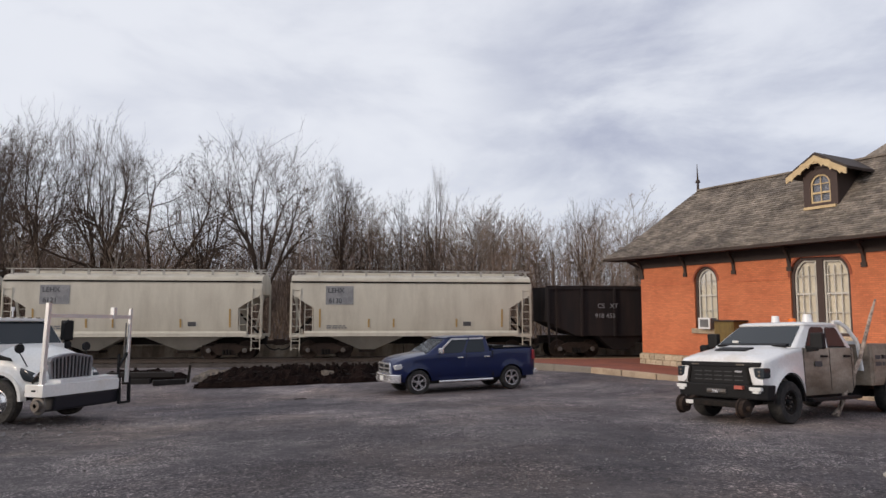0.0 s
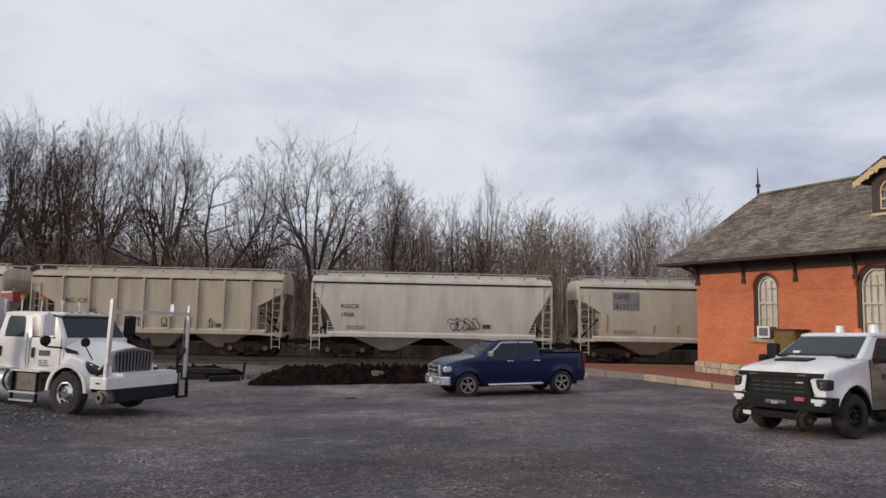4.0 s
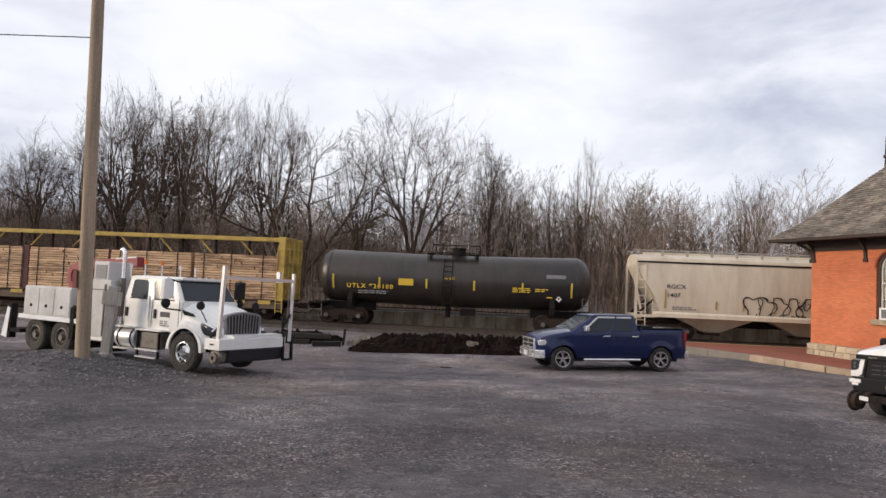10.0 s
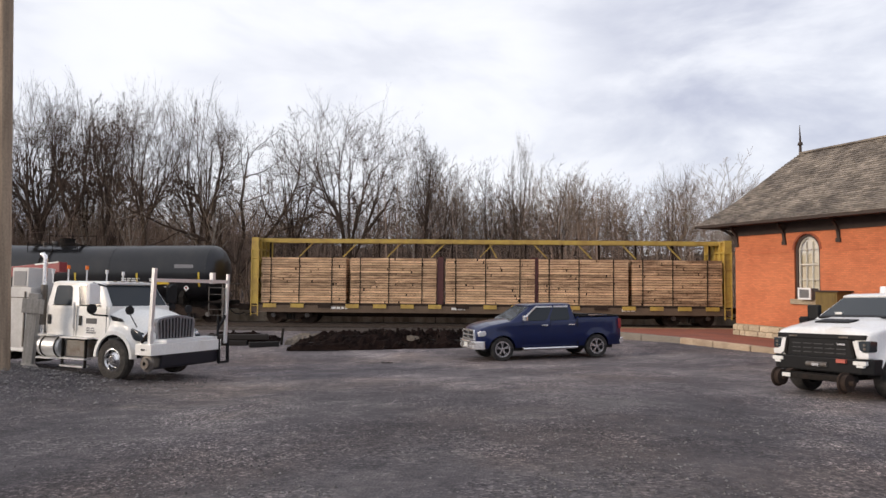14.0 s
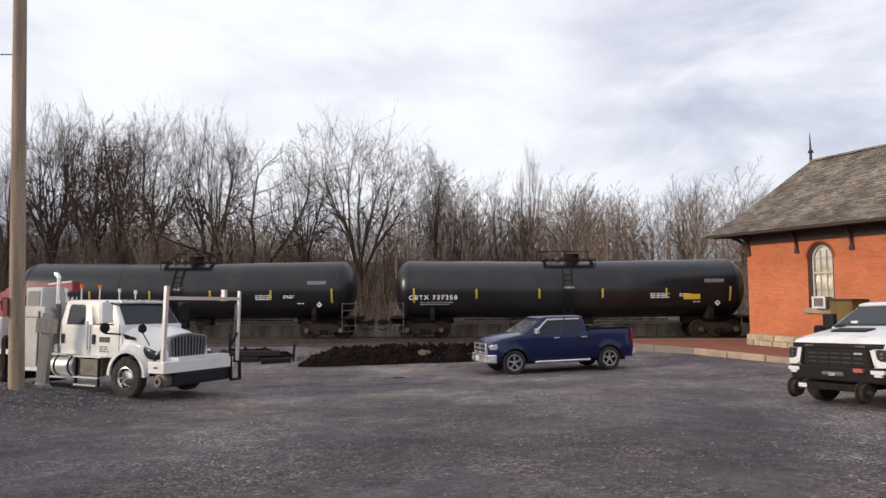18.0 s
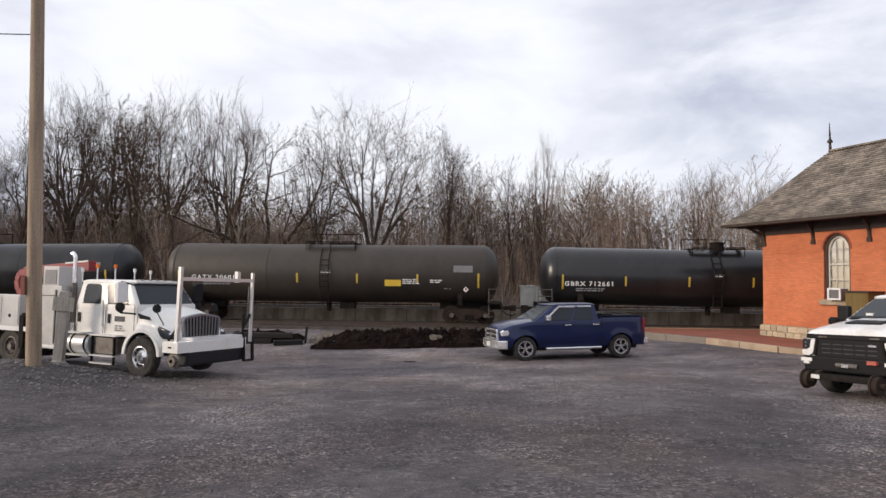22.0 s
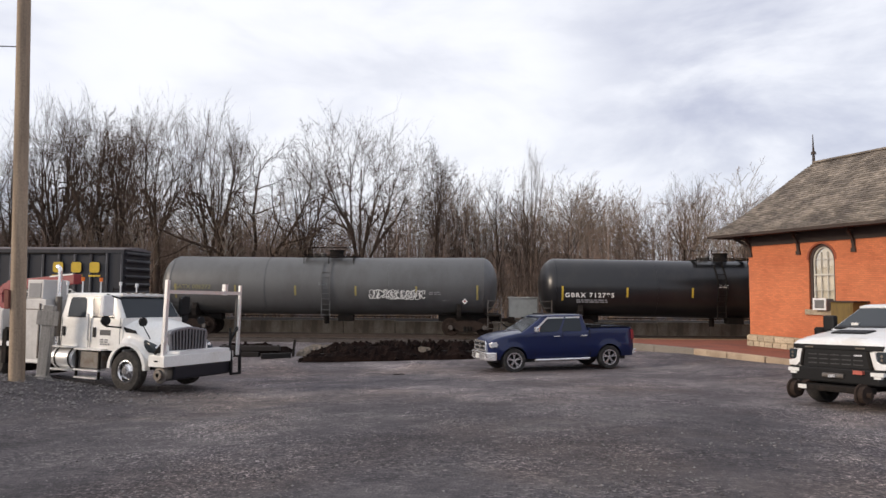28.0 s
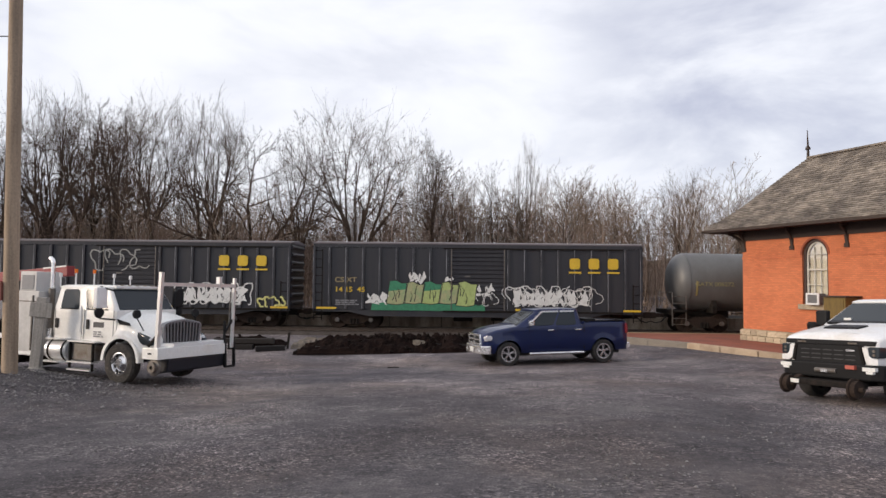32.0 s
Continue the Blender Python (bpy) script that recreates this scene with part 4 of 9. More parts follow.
def covered_hopper(car, L, paint, ribs=0, inset=1.15, z_low=2.6, z_high=3.3, curved=False, seed=0, chalk=None):
    """Covered hopper: a body with sloping ends, roof walk, hopper bottoms, end ladders, two bogies."""
    h, hw, sill, shoulder, roof = L / 2, 1.52, 1.24, 3.98, 4.34
    stations = [(-h, z_high + (0.55 if curved else 0)), (-h + inset, z_low), (-h + inset + 0.001, sill), (h - inset - 0.001, sill), (h - inset, z_low), (h, z_high + (0.55 if curved else 0))]
    if curved:
        stations = [(-h, 3.75), (-h + 0.25, 3.25), (-h + 0.55, 2.75), (-h + 0.85, 2.3), (-h + 1.05, 1.85), (-h + inset, sill), (h - inset, sill), (h - 1.05, 1.85), (h - 0.85, 2.3), (h - 0.55, 2.75), (h - 0.25, 3.25), (h, 3.75)]
    rings = []
    for x, zb in stations:
        half = [(-hopper_side(z) if not ribs else -hw, z) for z in (zb + (shoulder - zb) * k / 7 for k in range(8))] + [(-hw + 0.10, shoulder + 0.16), (-hw + 0.42, shoulder + 0.27), (-0.6, roof)]
        ring = [(x, y, z) for y, z in half] + [(x, -y, z) for y, z in reversed(half)]
        rings.append(ring)
    body = part("body", Shape().loft(rings), paint, car, smooth=28)
    trim = Shape()
    trim.box(-h + 0.02, h - 0.02, -hw - 0.06, -hw + 0.0, shoulder - 0.02, shoulder + 0.05)      # roof gutter
    trim.prism_x([(-hw, sill + 0.20), (-hw - 0.11, sill + 0.10), (-hw - 0.11, sill - 0.08), (-hw, sill - 0.10)], -h + inset - 0.45, h - inset + 0.45)          # side sill
    trim.box(-h - 0.05, -h + inset - 0.3, -hw - 0.06, -hw + 0.2, sill - 0.12, sill + 0.02)
    trim.box(h - inset + 0.3, h + 0.05, -hw - 0.06, -hw + 0.2, sill - 0.12, sill + 0.02)
    part("side_sill", trim, paint, car, bevel=0.012)
    # a dark strip paints in the shadow and dirt below the roof overhang
    part("roof_edge_shade", Shape().box(-h + 0.03, h - 0.03, -hw - 0.02, -hw + 0.0, shoulder - 0.09, shoulder - 0.02), M_DARK, car, "dark strip for the shade and dirt under the roof edge")
    for i in range(ribs):
        x = -h + inset + 0.35 + (L - 2 * inset - 0.7) * i / (ribs - 1)
        o = part("rib", Shape().prism_x([(-hw, sill), (-hw - 0.11, sill + 0.12), (-hw - 0.11, shoulder - 0.1), (-hw, shoulder)], x - 0.05, x + 0.05), paint, car)
    # roof walk with its posts and the hatch trough
    for y in (-0.98, 0.98):
        w = Shape().box(-h - 0.1, h + 0.1, y - 0.10, y + 0.10, roof + 0.18, roof + 0.225)
        for i in range(11):
            x = -h + 0.15 + (L - 0.3) * i / 10
            w.box(x - 0.055, x + 0.055, y - 0.05, y + 0.05, roof - 0.16, roof + 0.20)
        part("roof_walk", w, M_GALV, car, "narrow galvanised roof walk on short posts")
    part("hatch_trough", Shape().box(-h + 0.6, h - 0.6, -0.28, 0.28, roof - 0.02, roof + 0.12), paint, car)
    # hopper bottoms and underframe
    n = 2 if not ribs else 3
    for i in range(n):
        c = (i - (n - 1) / 2) * (L - 2 * inset - 1.2) / n * 1.05
        w = (L - 2 * inset) / n * 0.42
        top = [(c - w, -1.3, sill), (c + w, -1.3, sill), (c + w, 1.3, sill), (c - w, 1.3, sill)]
        bot = [(c - 0.32, -0.5, 0.42), (c + 0.32, -0.5, 0.42), (c + 0.32, 0.5, 0.42), (c - 0.32, 0.5, 0.42)]
        hop = part("hopper_bottom", Shape().loft([top, bot]), paint, car)
        part("outlet", Shape().box(c - 0.42, c + 0.42, -0.62, 0.62, 0.30, 0.44), M_RUST, hop)
    part("centre_sill", Shape().box(-h - 0.1, h + 0.1, -0.2, 0.2, 0.72, 1.14), M_DARK, car)
    for d in (-1, 1):
        e = d * h
        part("end_frame", Shape().bar((e, -1.45, sill - 0.1), (e, -1.45, z_high + 0.6), 0.09, 0.09).bar((e, 1.45, sill - 0.1), (e, 1.45, z_high + 0.6), 0.09, 0.09).bar((e - 0.5 * d, -0.4, sill), (e - 0.05 * d, -0.4, z_high), 0.1, 0.1).box(min(e, e - 0.3 * d), max(e, e - 0.3 * d), -1.5, 1.5, sill - 0.2, sill), paint, car)
        ladder(car, e - 0.26 * d, -hw - 0.03, 0.45, 3.6 if not curved else 3.9, 0.42, paint, 9)
        ladder(car, e - (inset - 0.25) * d, -hw + 0.10, sill, 3.0 if not curved else 2.0, 0.4, paint, 5, "side_ladder")
        # slide rail with brake rigging behind the sloping end
        for y in (-0.9, 0.9):
            part("end_brace", Shape().bar((e - 0.15 * d, y, sill), (e - inset * d, y, 2.3), 0.1, 0.1), M_DARK, car)
        coupler(car, e, d)
    return bogie(car, -h + 1.75) + bogie(car, h - 1.75)


def hopper_marks(car, L, mark, number, panel, seed, scrawl=False, stripes=True):
    h, y = L / 2, -1.535
    if panel:
        o = part("number_panel", Shape().box(-h + 1.75, -h + 3.15, y - 0.003, y, 2.78, 3.72), mat("grey_patch_paint", (0.30, 0.30, 0.30), 0.6, 0, 0.25, 1.5, col2=(0.20, 0.20, 0.21), mix=(0.4, 0.6)), car, "grey patch behind the car number")
        writing("car_mark", mark, 0.34, M_LETTER_K, car, pose(-h + 1.86, y - 0.006, 3.38), 0.006)
        writing("car_number", number, 0.34, M_LETTER_K, car, pose(-h + 1.90, y - 0.006, 2.86), 0.006)
    else:
        writing("car_mark", mark, 0.30, M_LETTER_K, car, pose(-h + 1.5, y - 0.004, 2.62), 0.002, 1.15)
        writing("car_number", number, 0.30, M_LETTER_K, car, pose(-h + 1.5, y - 0.004, 2.18), 0.002, 1.15)
    part("small_print", bars(Shape(), -h + 1.8, 1.72, 2, y, 1.2, 0.06, seed).add([], []), M_LETTER_G, car)
    d = Shape().box(h - 3.6, h - 3.2, y - 0.004, y, 1.68, 1.90)
    part("data_plate", d, M_LETTER_K, car)
    if stripes:
        faded = mat("faded_yellow", (0.42, 0.27, 0.09), 0.6, 0, 0.15)
        for i, x in enumerate((-h + 1.42, -h + 3.9, -0.2 * h + 0.2, h - 4.0, h - 1.6)):
            part("reflector_stripe", Shape().box(x, x + 0.09, y - 0.004, y, 1.62, 2.55 if i in (0, 4) else 2.05), faded, car)


def graffiti(car, x0, x1, z0, z1, y, material, seed, width=0.05, name="graffiti"):
    """Sprayed loops and strokes as thin flat ribbons."""
    r = random.Random(seed)
    s = Shape()
    n = max(3, int((x1 - x0) / (0.62 * (z1 - z0)) + 0.5))
    for i in range(n):
        cx, w = x0 + (x1 - x0) * (i + 0.5) / n, (x1 - x0) / n * 0.62
        cz, hh = (z0 + z1) / 2 + r.uniform(-0.05, 0.05), (z1 - z0) / 2
        a0, turn, k = r.uniform(0, 6.28), r.uniform(3.5, 6.0), 14
        pts = []
        for j in range(k + 1):
            a = a0 + turn * j / k
            q = 1 + 0.35 * math.sin(3 * a + i)
            pts.append((cx + w * q * math.cos(a), max(z0, min(z1, cz + hh * q * math.sin(a)))))
        for (xa, za), (xb, zb) in zip(pts, pts[1:]):
            dx, dz = xb - xa, zb - za
            l = math.hypot(dx, dz) or 1
            nx, nz = -dz / l * width / 2, dx / l * width / 2
            s.add([(xa + nx, y, za + nz), (xa - nx, y, za - nz), (xb - nx, y, zb - nz), (xb + nx, y, zb + nz)], [(0, 1, 2, 3)])
    return part(name, s, material, car, "sprayed graffiti scrawl")


def tank_car(car, L, paint, R=1.50, mark="", marks_mat=None, seed=0, stripe_mat=None, ladder_mid=False, walkway=False, belly=0.12, panel=True, mark_x=0.10, mark_z=2.10, dome=True, placard=True):
    h, zc = L / 2, 2.62
    rings = []
    xs = [(-h, 0.02), (-h + 0.05, 0.38), (-h + 0.16, 0.62), (-h + 0.34, 0.82), (-h + 0.55, 0.94), (-h + 0.80, 1.0), (-0.6, 1.0), (0.6, 1.0), (h - 0.80, 1.0), (h - 0.55, 0.94), (h - 0.34, 0.82), (h - 0.16, 0.62), (h - 0.05, 0.38), (h, 0.02)]
    for x, k in xs:
        drop = belly * (1 - abs(x) / h)
        rings.append([(x, R * k * math.cos(a), zc - drop + R * k * math.sin(a)) for a in (2 * math.pi * i / 40 for i in range(40))])
    shell = part("tank", Shape().loft(rings), paint, car, smooth=35)
    for x in (-h + 0.8, h - 0.8, -h * 0.36, h * 0.36):
        d = belly * (1 - abs(x) / h)
        s = Shape().lathe([(R + 0.0, x - 0.03), (R + 0.012, x - 0.03), (R + 0.012, x + 0.03), (R + 0.0, x + 0.03)], 40, "x", (0, 0, zc - d))
        part("weld_band", s, paint, shell)
    # dome, valves and their platform
    top = zc - belly + R
    if dome:
        part("manway", Shape().cyl((0.3, 0, top - 0.1), (0.3, 0, top + 0.34), 0.36, 18).cyl((0.3, 0, top + 0.34), (0.3, 0, top + 0.42), 0.41, 18), M_DARK, car, smooth=40)
    v = Shape().cyl((-0.45, 0.1, top - 0.1), (-0.45, 0.1, top + 0.28), 0.16, 12).cyl((-0.85, -0.15, top - 0.1), (-0.85, -0.15, top + 0.2), 0.1, 10)
    part("valves", v, M_STEEL, car)
    p = Shape()
    for x0, x1, y0, y1 in ((-1.3, 1.4, -0.98, -0.62), (-1.3, 1.4, 0.62, 0.98), (-1.3, -1.1, -0.62, 0.62), (1.2, 1.4, -0.62, 0.62)):
        p.box(x0, x1, y0, y1, top + 0.03, top + 0.07)
    part("dome_platform", p, M_DARK, car)
    for y in (-0.97, 0.97):
        r = Shape()
        for x in (-1.28, 0.05, 1.38):
            r.cyl((x, y, top - 0.35), (x, y, top + (0.62 if y > 0 else 0.12)), 0.02, 6)
        r.cyl((-1.28, y, top + (0.62 if y > 0 else 0.12)), (1.38, y, top + (0.62 if y > 0 else 0.12)), 0.02, 6)
        part("platform_rail", r, M_DARK, car)
    lad = Shape()
    lx = 0.0 if ladder_mid else -0.15
    for k in (-0.22, 0.22):
        pts = [(lx + k, -(R + 0.06) * math.cos(a), zc - belly + (R + 0.06) * math.sin(a)) for a in (radians(q) for q in range(-30, 55, 7))]
        pts = [(lx + k, pts[0][1], 1.0)] + pts
        for a, b in zip(pts, pts[1:]):
            lad.bar(a, b, 0.05, 0.03)
    for i in range(9):
        z = 1.05 + 0.28 * i
        a = math.asin(max(-1, min(1, (z - zc + belly) / (R + 0.06))))
        yy = -(R + 0.06) * math.cos(a) if a > radians(-30) else -(R + 0.06) * math.cos(radians(-30))
        lad.cyl((lx - 0.22, yy, z), (lx + 0.22, yy, z), 0.016, 6)
    part("side_ladder", lad, paint if ladder_mid else M_DARK, car)
    # underframe: stub sills, saddles, side walk and hand rail
    for d in (-1, 1):
        e = d * (h + 0.15)
        part("stub_sill", Shape().box(min(e, e - 3.3 * d), max(e, e - 3.3 * d), -0.3, 0.3, 0.74, 1.16), M_DARK, car)
        part("saddle", Shape().prism_x([(-1.35, 1.0), (-1.42, 1.35), (-1.15, 1.75), (1.15, 1.75), (1.42, 1.35), (1.35, 1.0)], e - 2.2 * d - 0.12, e - 2.2 * d + 0.12), M_DARK, car)
        part("end_platform", Shape().box(min(e, e - 0.75 * d), max(e, e - 0.75 * d), -1.5, 1.5, 1.06, 1.14).box(min(e, e - 0.08 * d), max(e, e - 0.08 * d), -1.5, 1.5, 0.9, 1.08), M_DARK, car)
        rr = Shape().bar((e, -1.45, 0.35), (e, -1.45, 2.05), 0.045, 0.045).bar((e - 0.7 * d, -1.45, 0.35), (e - 0.7 * d, -1.45, 1.9), 0.04, 0.04)
        for z in (0.42, 0.72, 1.5, 1.85):
            rr.cyl((e, -1.45, z), (e - 0.7 * d, -1.45, z), 0.018, 6)
        rr.cyl((e, -1.4, 2.05), (e, 1.4, 2.05), 0.02, 6)
        part("end_rail", rr, M_STEEL, car)
        coupler(car, e, d)
    if walkway:
        hr = Shape().cyl((-h + 0.9, -R - 0.12, 1.45), (h - 0.9, -R - 0.12, 1.45), 0.02, 6)
        for i in range(9):
            x = -h + 1.0 + (2 * h - 2.0) * i / 8
            hr.bar((x, -R - 0.12, 1.45), (x, -R * 0.72, 1.42), 0.03, 0.03)
        part("hand_rail", hr, M_STEEL, car)
    part("belly_piping", Shape().cyl((-0.2, 0, 1.15), (-0.2, 0, 0.55), 0.14, 10).cyl((-h * 0.6, 0.5, 0.92), (h * 0.6, 0.5, 0.92), 0.03, 6).box(0.5, 1.3, -0.5, 0.1, 0.7, 1.05), M_DARK, car)
    # bright stripes and lettering, wrapped on the shell's side
    def skin(x, z, out=0.006):
        d = belly * (1 - abs(x) / h)
        q = max(-0.98, min(0.98, (z - zc + d) / R))
        return -(R + out) * math.sqrt(1 - q * q)
    if stripe_mat:
        for i in range(6):
            x = -h + 1.1 + (2 * h - 2.2) * i / 5
            z0, z1 = (1.90, 2.65) if i in (0, 5) else (2.08, 2.58)
            st, n = Shape(), 6
            for k in range(n):
                za, zb = z0 + (z1 - z0) * k / n, z0 + (z1 - z0) * (k + 1) / n
                st.add([(x - 0.05, skin(x, za, 0.016), za), (x + 0.05, skin(x, za, 0.016), za), (x + 0.05, skin(x, zb, 0.016), zb), (x - 0.05, skin(x, zb, 0.016), zb)], [(0, 1, 2, 3)])
            part("reflector_stripe", st, stripe_mat, car)
    if mark:
        o = writing("car_number", mark, 0.31, marks_mat, car, pose(-h + 2 * h * mark_x, skin(0, mark_z + 0.1, 0.02), mark_z), 0.008, 1.12, 1.28)
        pr = Shape()
        bars(pr, -h + 2 * h * mark_x + 0.6, mark_z - 0.12, 2, skin(0, mark_z - 0.2, 0.012), 1.8, 0.06, seed)
        part("small_print", pr, M_LETTER_G, car)
    pr = Shape()
    for k, (x, z, rows, w) in enumerate(((0.22, 2.32, 3, 1.0), (0.3, 2.3, 2, 0.7), (-0.02, 2.75, 2, 0.6), (0.34, 1.9, 1, 0.4))):
        bars(pr, x * 2 * h, z, rows, skin(0, z - 0.1, 0.014), w, 0.055, seed + k)
    part("small_print", pr, marks_mat or M_LETTER_G, car)
    if panel:
        part("test_panel", Shape().box(h - 2.4, h - 1.4, skin(0, 2.85, 0.012) - 0.003, skin(0, 2.85, 0.012), 2.65, 3.05), M_LETTER_G, car)
    if placard:
        part("placard", Shape().prism([(h - 1.75, 1.66), (h - 1.6, 1.81), (h - 1.75, 1.96), (h - 1.9, 1.81)], -1.47, -1.45), M_LETTER_W, car, "white diamond hazard placard")
        part("placard_mark", Shape().prism([(h - 1.75, 1.76), (h - 1.68, 1.83), (h - 1.75, 1.90), (h - 1.82, 1.83)], -1.474, -1.471), M_RED, car)
    return bogie(car, -h + 1.6) + bogie(car, h - 1.6)


GRAF_GREEN = mat("spray_green", (0.04, 0.21, 0.11), 0.6, 0, 0.25, 5)
GRAF_LIME = mat("spray_lime", (0.36, 0.44, 0.16), 0.6, 0, 0.25, 5)
GRAF_TAN = mat("spray_tan_green", (0.34, 0.34, 0.18), 0.6, 0, 0.25, 3, col2=(0.22, 0.32, 0.15))
GRAF_YELLOW = mat("spray_pale_yellow", (0.60, 0.58, 0.22), 0.6, 0, 0.25, 5)
GRAF_WHITE = mat("spray_white", (0.66, 0.66, 0.64), 0.6, 0, 0.15, 5)
GRAF_BLACK = mat("spray_black", (0.02, 0.02, 0.02), 0.6, 0, 0.1)
# pale colour for the sun's highlight painted on the box car posts
POST_GLINT = mat("painted_post_glint", (0.30, 0.30, 0.32), 0.5, 0.2, 0.3, 1.5, col2=(0.08, 0.08, 0.09), mix=(0.4, 0.62), stretch=(1, 1, 0.8))


def box_car(car, L, paint, seed, graf):
    h, hw, z0, z1 = L / 2, 1.50, 0.98, 4.42
    part("body", Shape().box(-h, h, -hw, hw, z0, z1), paint, car, bevel=0.02)
    roof = Shape().prism_x([(-hw - 0.05, z1), (-hw - 0.05, z1 + 0.06), (0, z1 + 0.2), (hw + 0.05, z1 + 0.06), (hw + 0.05, z1)], -h - 0.05, h + 0.05)
    part("roof", roof, mat("boxcar_roof", (0.16, 0.14, 0.145), 0.7, 0.0, 0.1, 2), car)
    part("top_chord", Shape().box(-h, h, -hw - 0.06, -hw, z1 - 0.18, z1), paint, car)
    part("side_sill", Shape().prism([(-h, z0), (-h + 0.02, z0 - 0.10), (-h + 1.9, z0 - 0.10), (-h + 2.9, z0 - 0.32), (h - 2.9, z0 - 0.32), (h - 1.9, z0 - 0.10), (h, z0 - 0.10), (h, z0)], -hw - 0.04, -hw + 0.1), paint, car)
    d0, d1 = -h * 0.18, h * 0.18 + 0.1
    n = 0
    for side in ((-h, d0, 8), (d1, h, 8)):
        for i in range(side[2] + 1):
            x = side[0] + (side[1] - side[0]) * i / side[2]
            x = min(max(x, -h + 0.06), h - 0.06)
            part("side_post", Shape().prism_x([(-hw, z0), (-hw - 0.10, z0 + 0.05), (-hw - 0.10, z1 - 0.2), (-hw, z1 - 0.15)], x - 0.055, x + 0.055), paint, car)
            # the highlight along the post's left edge is a pale strip
            part("post_glint", Shape().box(x - 0.06, x - 0.035, -hw - 0.106, -hw - 0.09, z0 + 0.08, z1 - 0.22), POST_GLINT, car, "pale strip painting the sun's highlight on the post")
    door = Shape().box(d0 + 0.12, d1 - 0.12, -hw - 0.05, -hw - 0.01, z0 + 0.05, z1 - 0.25)
    ribs = []
    for i in range(14):
        z = z0 + 0.2 + i * (z1 - z0 - 0.6) / 13
        ribs.append(Shape().prism_x([(-hw - 0.05, z - 0.06), (-hw - 0.10, z - 0.02), (-hw - 0.10, z + 0.02), (-hw - 0.05, z + 0.06)], d0 + 0.2, d1 - 0.2))
    dr = part("sliding_door", door, paint, car)
    for rib in ribs:
        part("door_rib", rib, paint, dr)
    for x in (d0 + 0.22, d1 - 0.22):
        part("lock_bar", Shape().cyl((x, -hw - 0.12, z0 + 0.05), (x, -hw - 0.12, z1 - 0.25), 0.025, 6), M_STEEL, dr)
    part("door_latch", Shape().box(d0 + 0.9, d0 + 1.2, -hw - 0.13, -hw - 0.10, z0 + 1.75, z0 + 1.83), M_STEEL, dr)
    part("door_track", Shape().box(d0 - 0.2, h - 1.0, -hw - 0.12, -hw - 0.04, z1 - 0.25, z1 - 0.18), M_DARK, car)
    part("door_track", Shape().box(d0 - 0.2, h - 1.0, -hw - 0.14, -hw - 0.04, z0 - 0.06, z0 + 0.02), M_DARK, car)
    for d in (-1, 1):
        e = d * h
        for i in range(8):
            z = z0 + 0.3 + 0.42 * i
            cor = Shape().prism([(e, z - 0.13), (e + 0.09 * d, z - 0.04), (e + 0.09 * d, z + 0.04), (e, z + 0.13)], -hw + 0.12, hw - 0.12)
            part("end_corrugation", cor, paint, car)
        ladder(car, e - 0.28 * d, -hw - 0.07, 0.45, z1 - (0.3 if d < 0 else 2.0), 0.4, M_DARK, 9 if d < 0 else 5)
        part("end_platform", Shape().box(min(e, e + 0.3 * d), max(e, e + 0.3 * d), -0.8, 0.8, z0 - 0.05, z0), M_DARK, car)
        coupler(car, e, d)
    part("centre_sill", Shape().box(-h - 0.1, h + 0.1, -0.25, 0.25, 0.62, 0.98), M_DARK, car)
    part("air_tank", Shape().cyl((-1.2, -0.6, 0.6), (-0.2, -0.6, 0.6), 0.2, 10), M_DARK, car)
    part("brake_cylinder", Shape().box(0.8, 1.4, -0.8, -0.4, 0.45, 0.8), M_DARK, car)
    # the owner's emblem as three plain yellow blocks with a bar under each
    for i in range(3):
        x = h - 3.75 + i * 0.98
        ch = Shape().prism([(x, 3.28), (x + 0.08, 3.2), (x + 0.46, 3.2), (x + 0.54, 3.28), (x + 0.54, 3.67), (x + 0.46, 3.75), (x + 0.08, 3.75), (x, 3.67)], -hw - 0.112, -hw - 0.108)
        ch.box(x - 0.04, x + 0.6, -hw - 0.112, -hw - 0.108, 2.98, 3.07)
        part("emblem", ch, M_LETTER_Y, car, "plain yellow painted emblem block")
    for a, b in ((-h + 0.2, -h + 1.25), (h - 1.0, h - 0.1), (2.0, 2.6)):
        part("reflector_strip", Shape().box(a, b, -hw - 0.115, -hw - 0.11, z0 + 0.04, z0 + 0.14), M_LETTER_Y, car)
    graf(car, h, hw)
    return bogie(car, -h + 2.1) + bogie(car, h - 2.1)




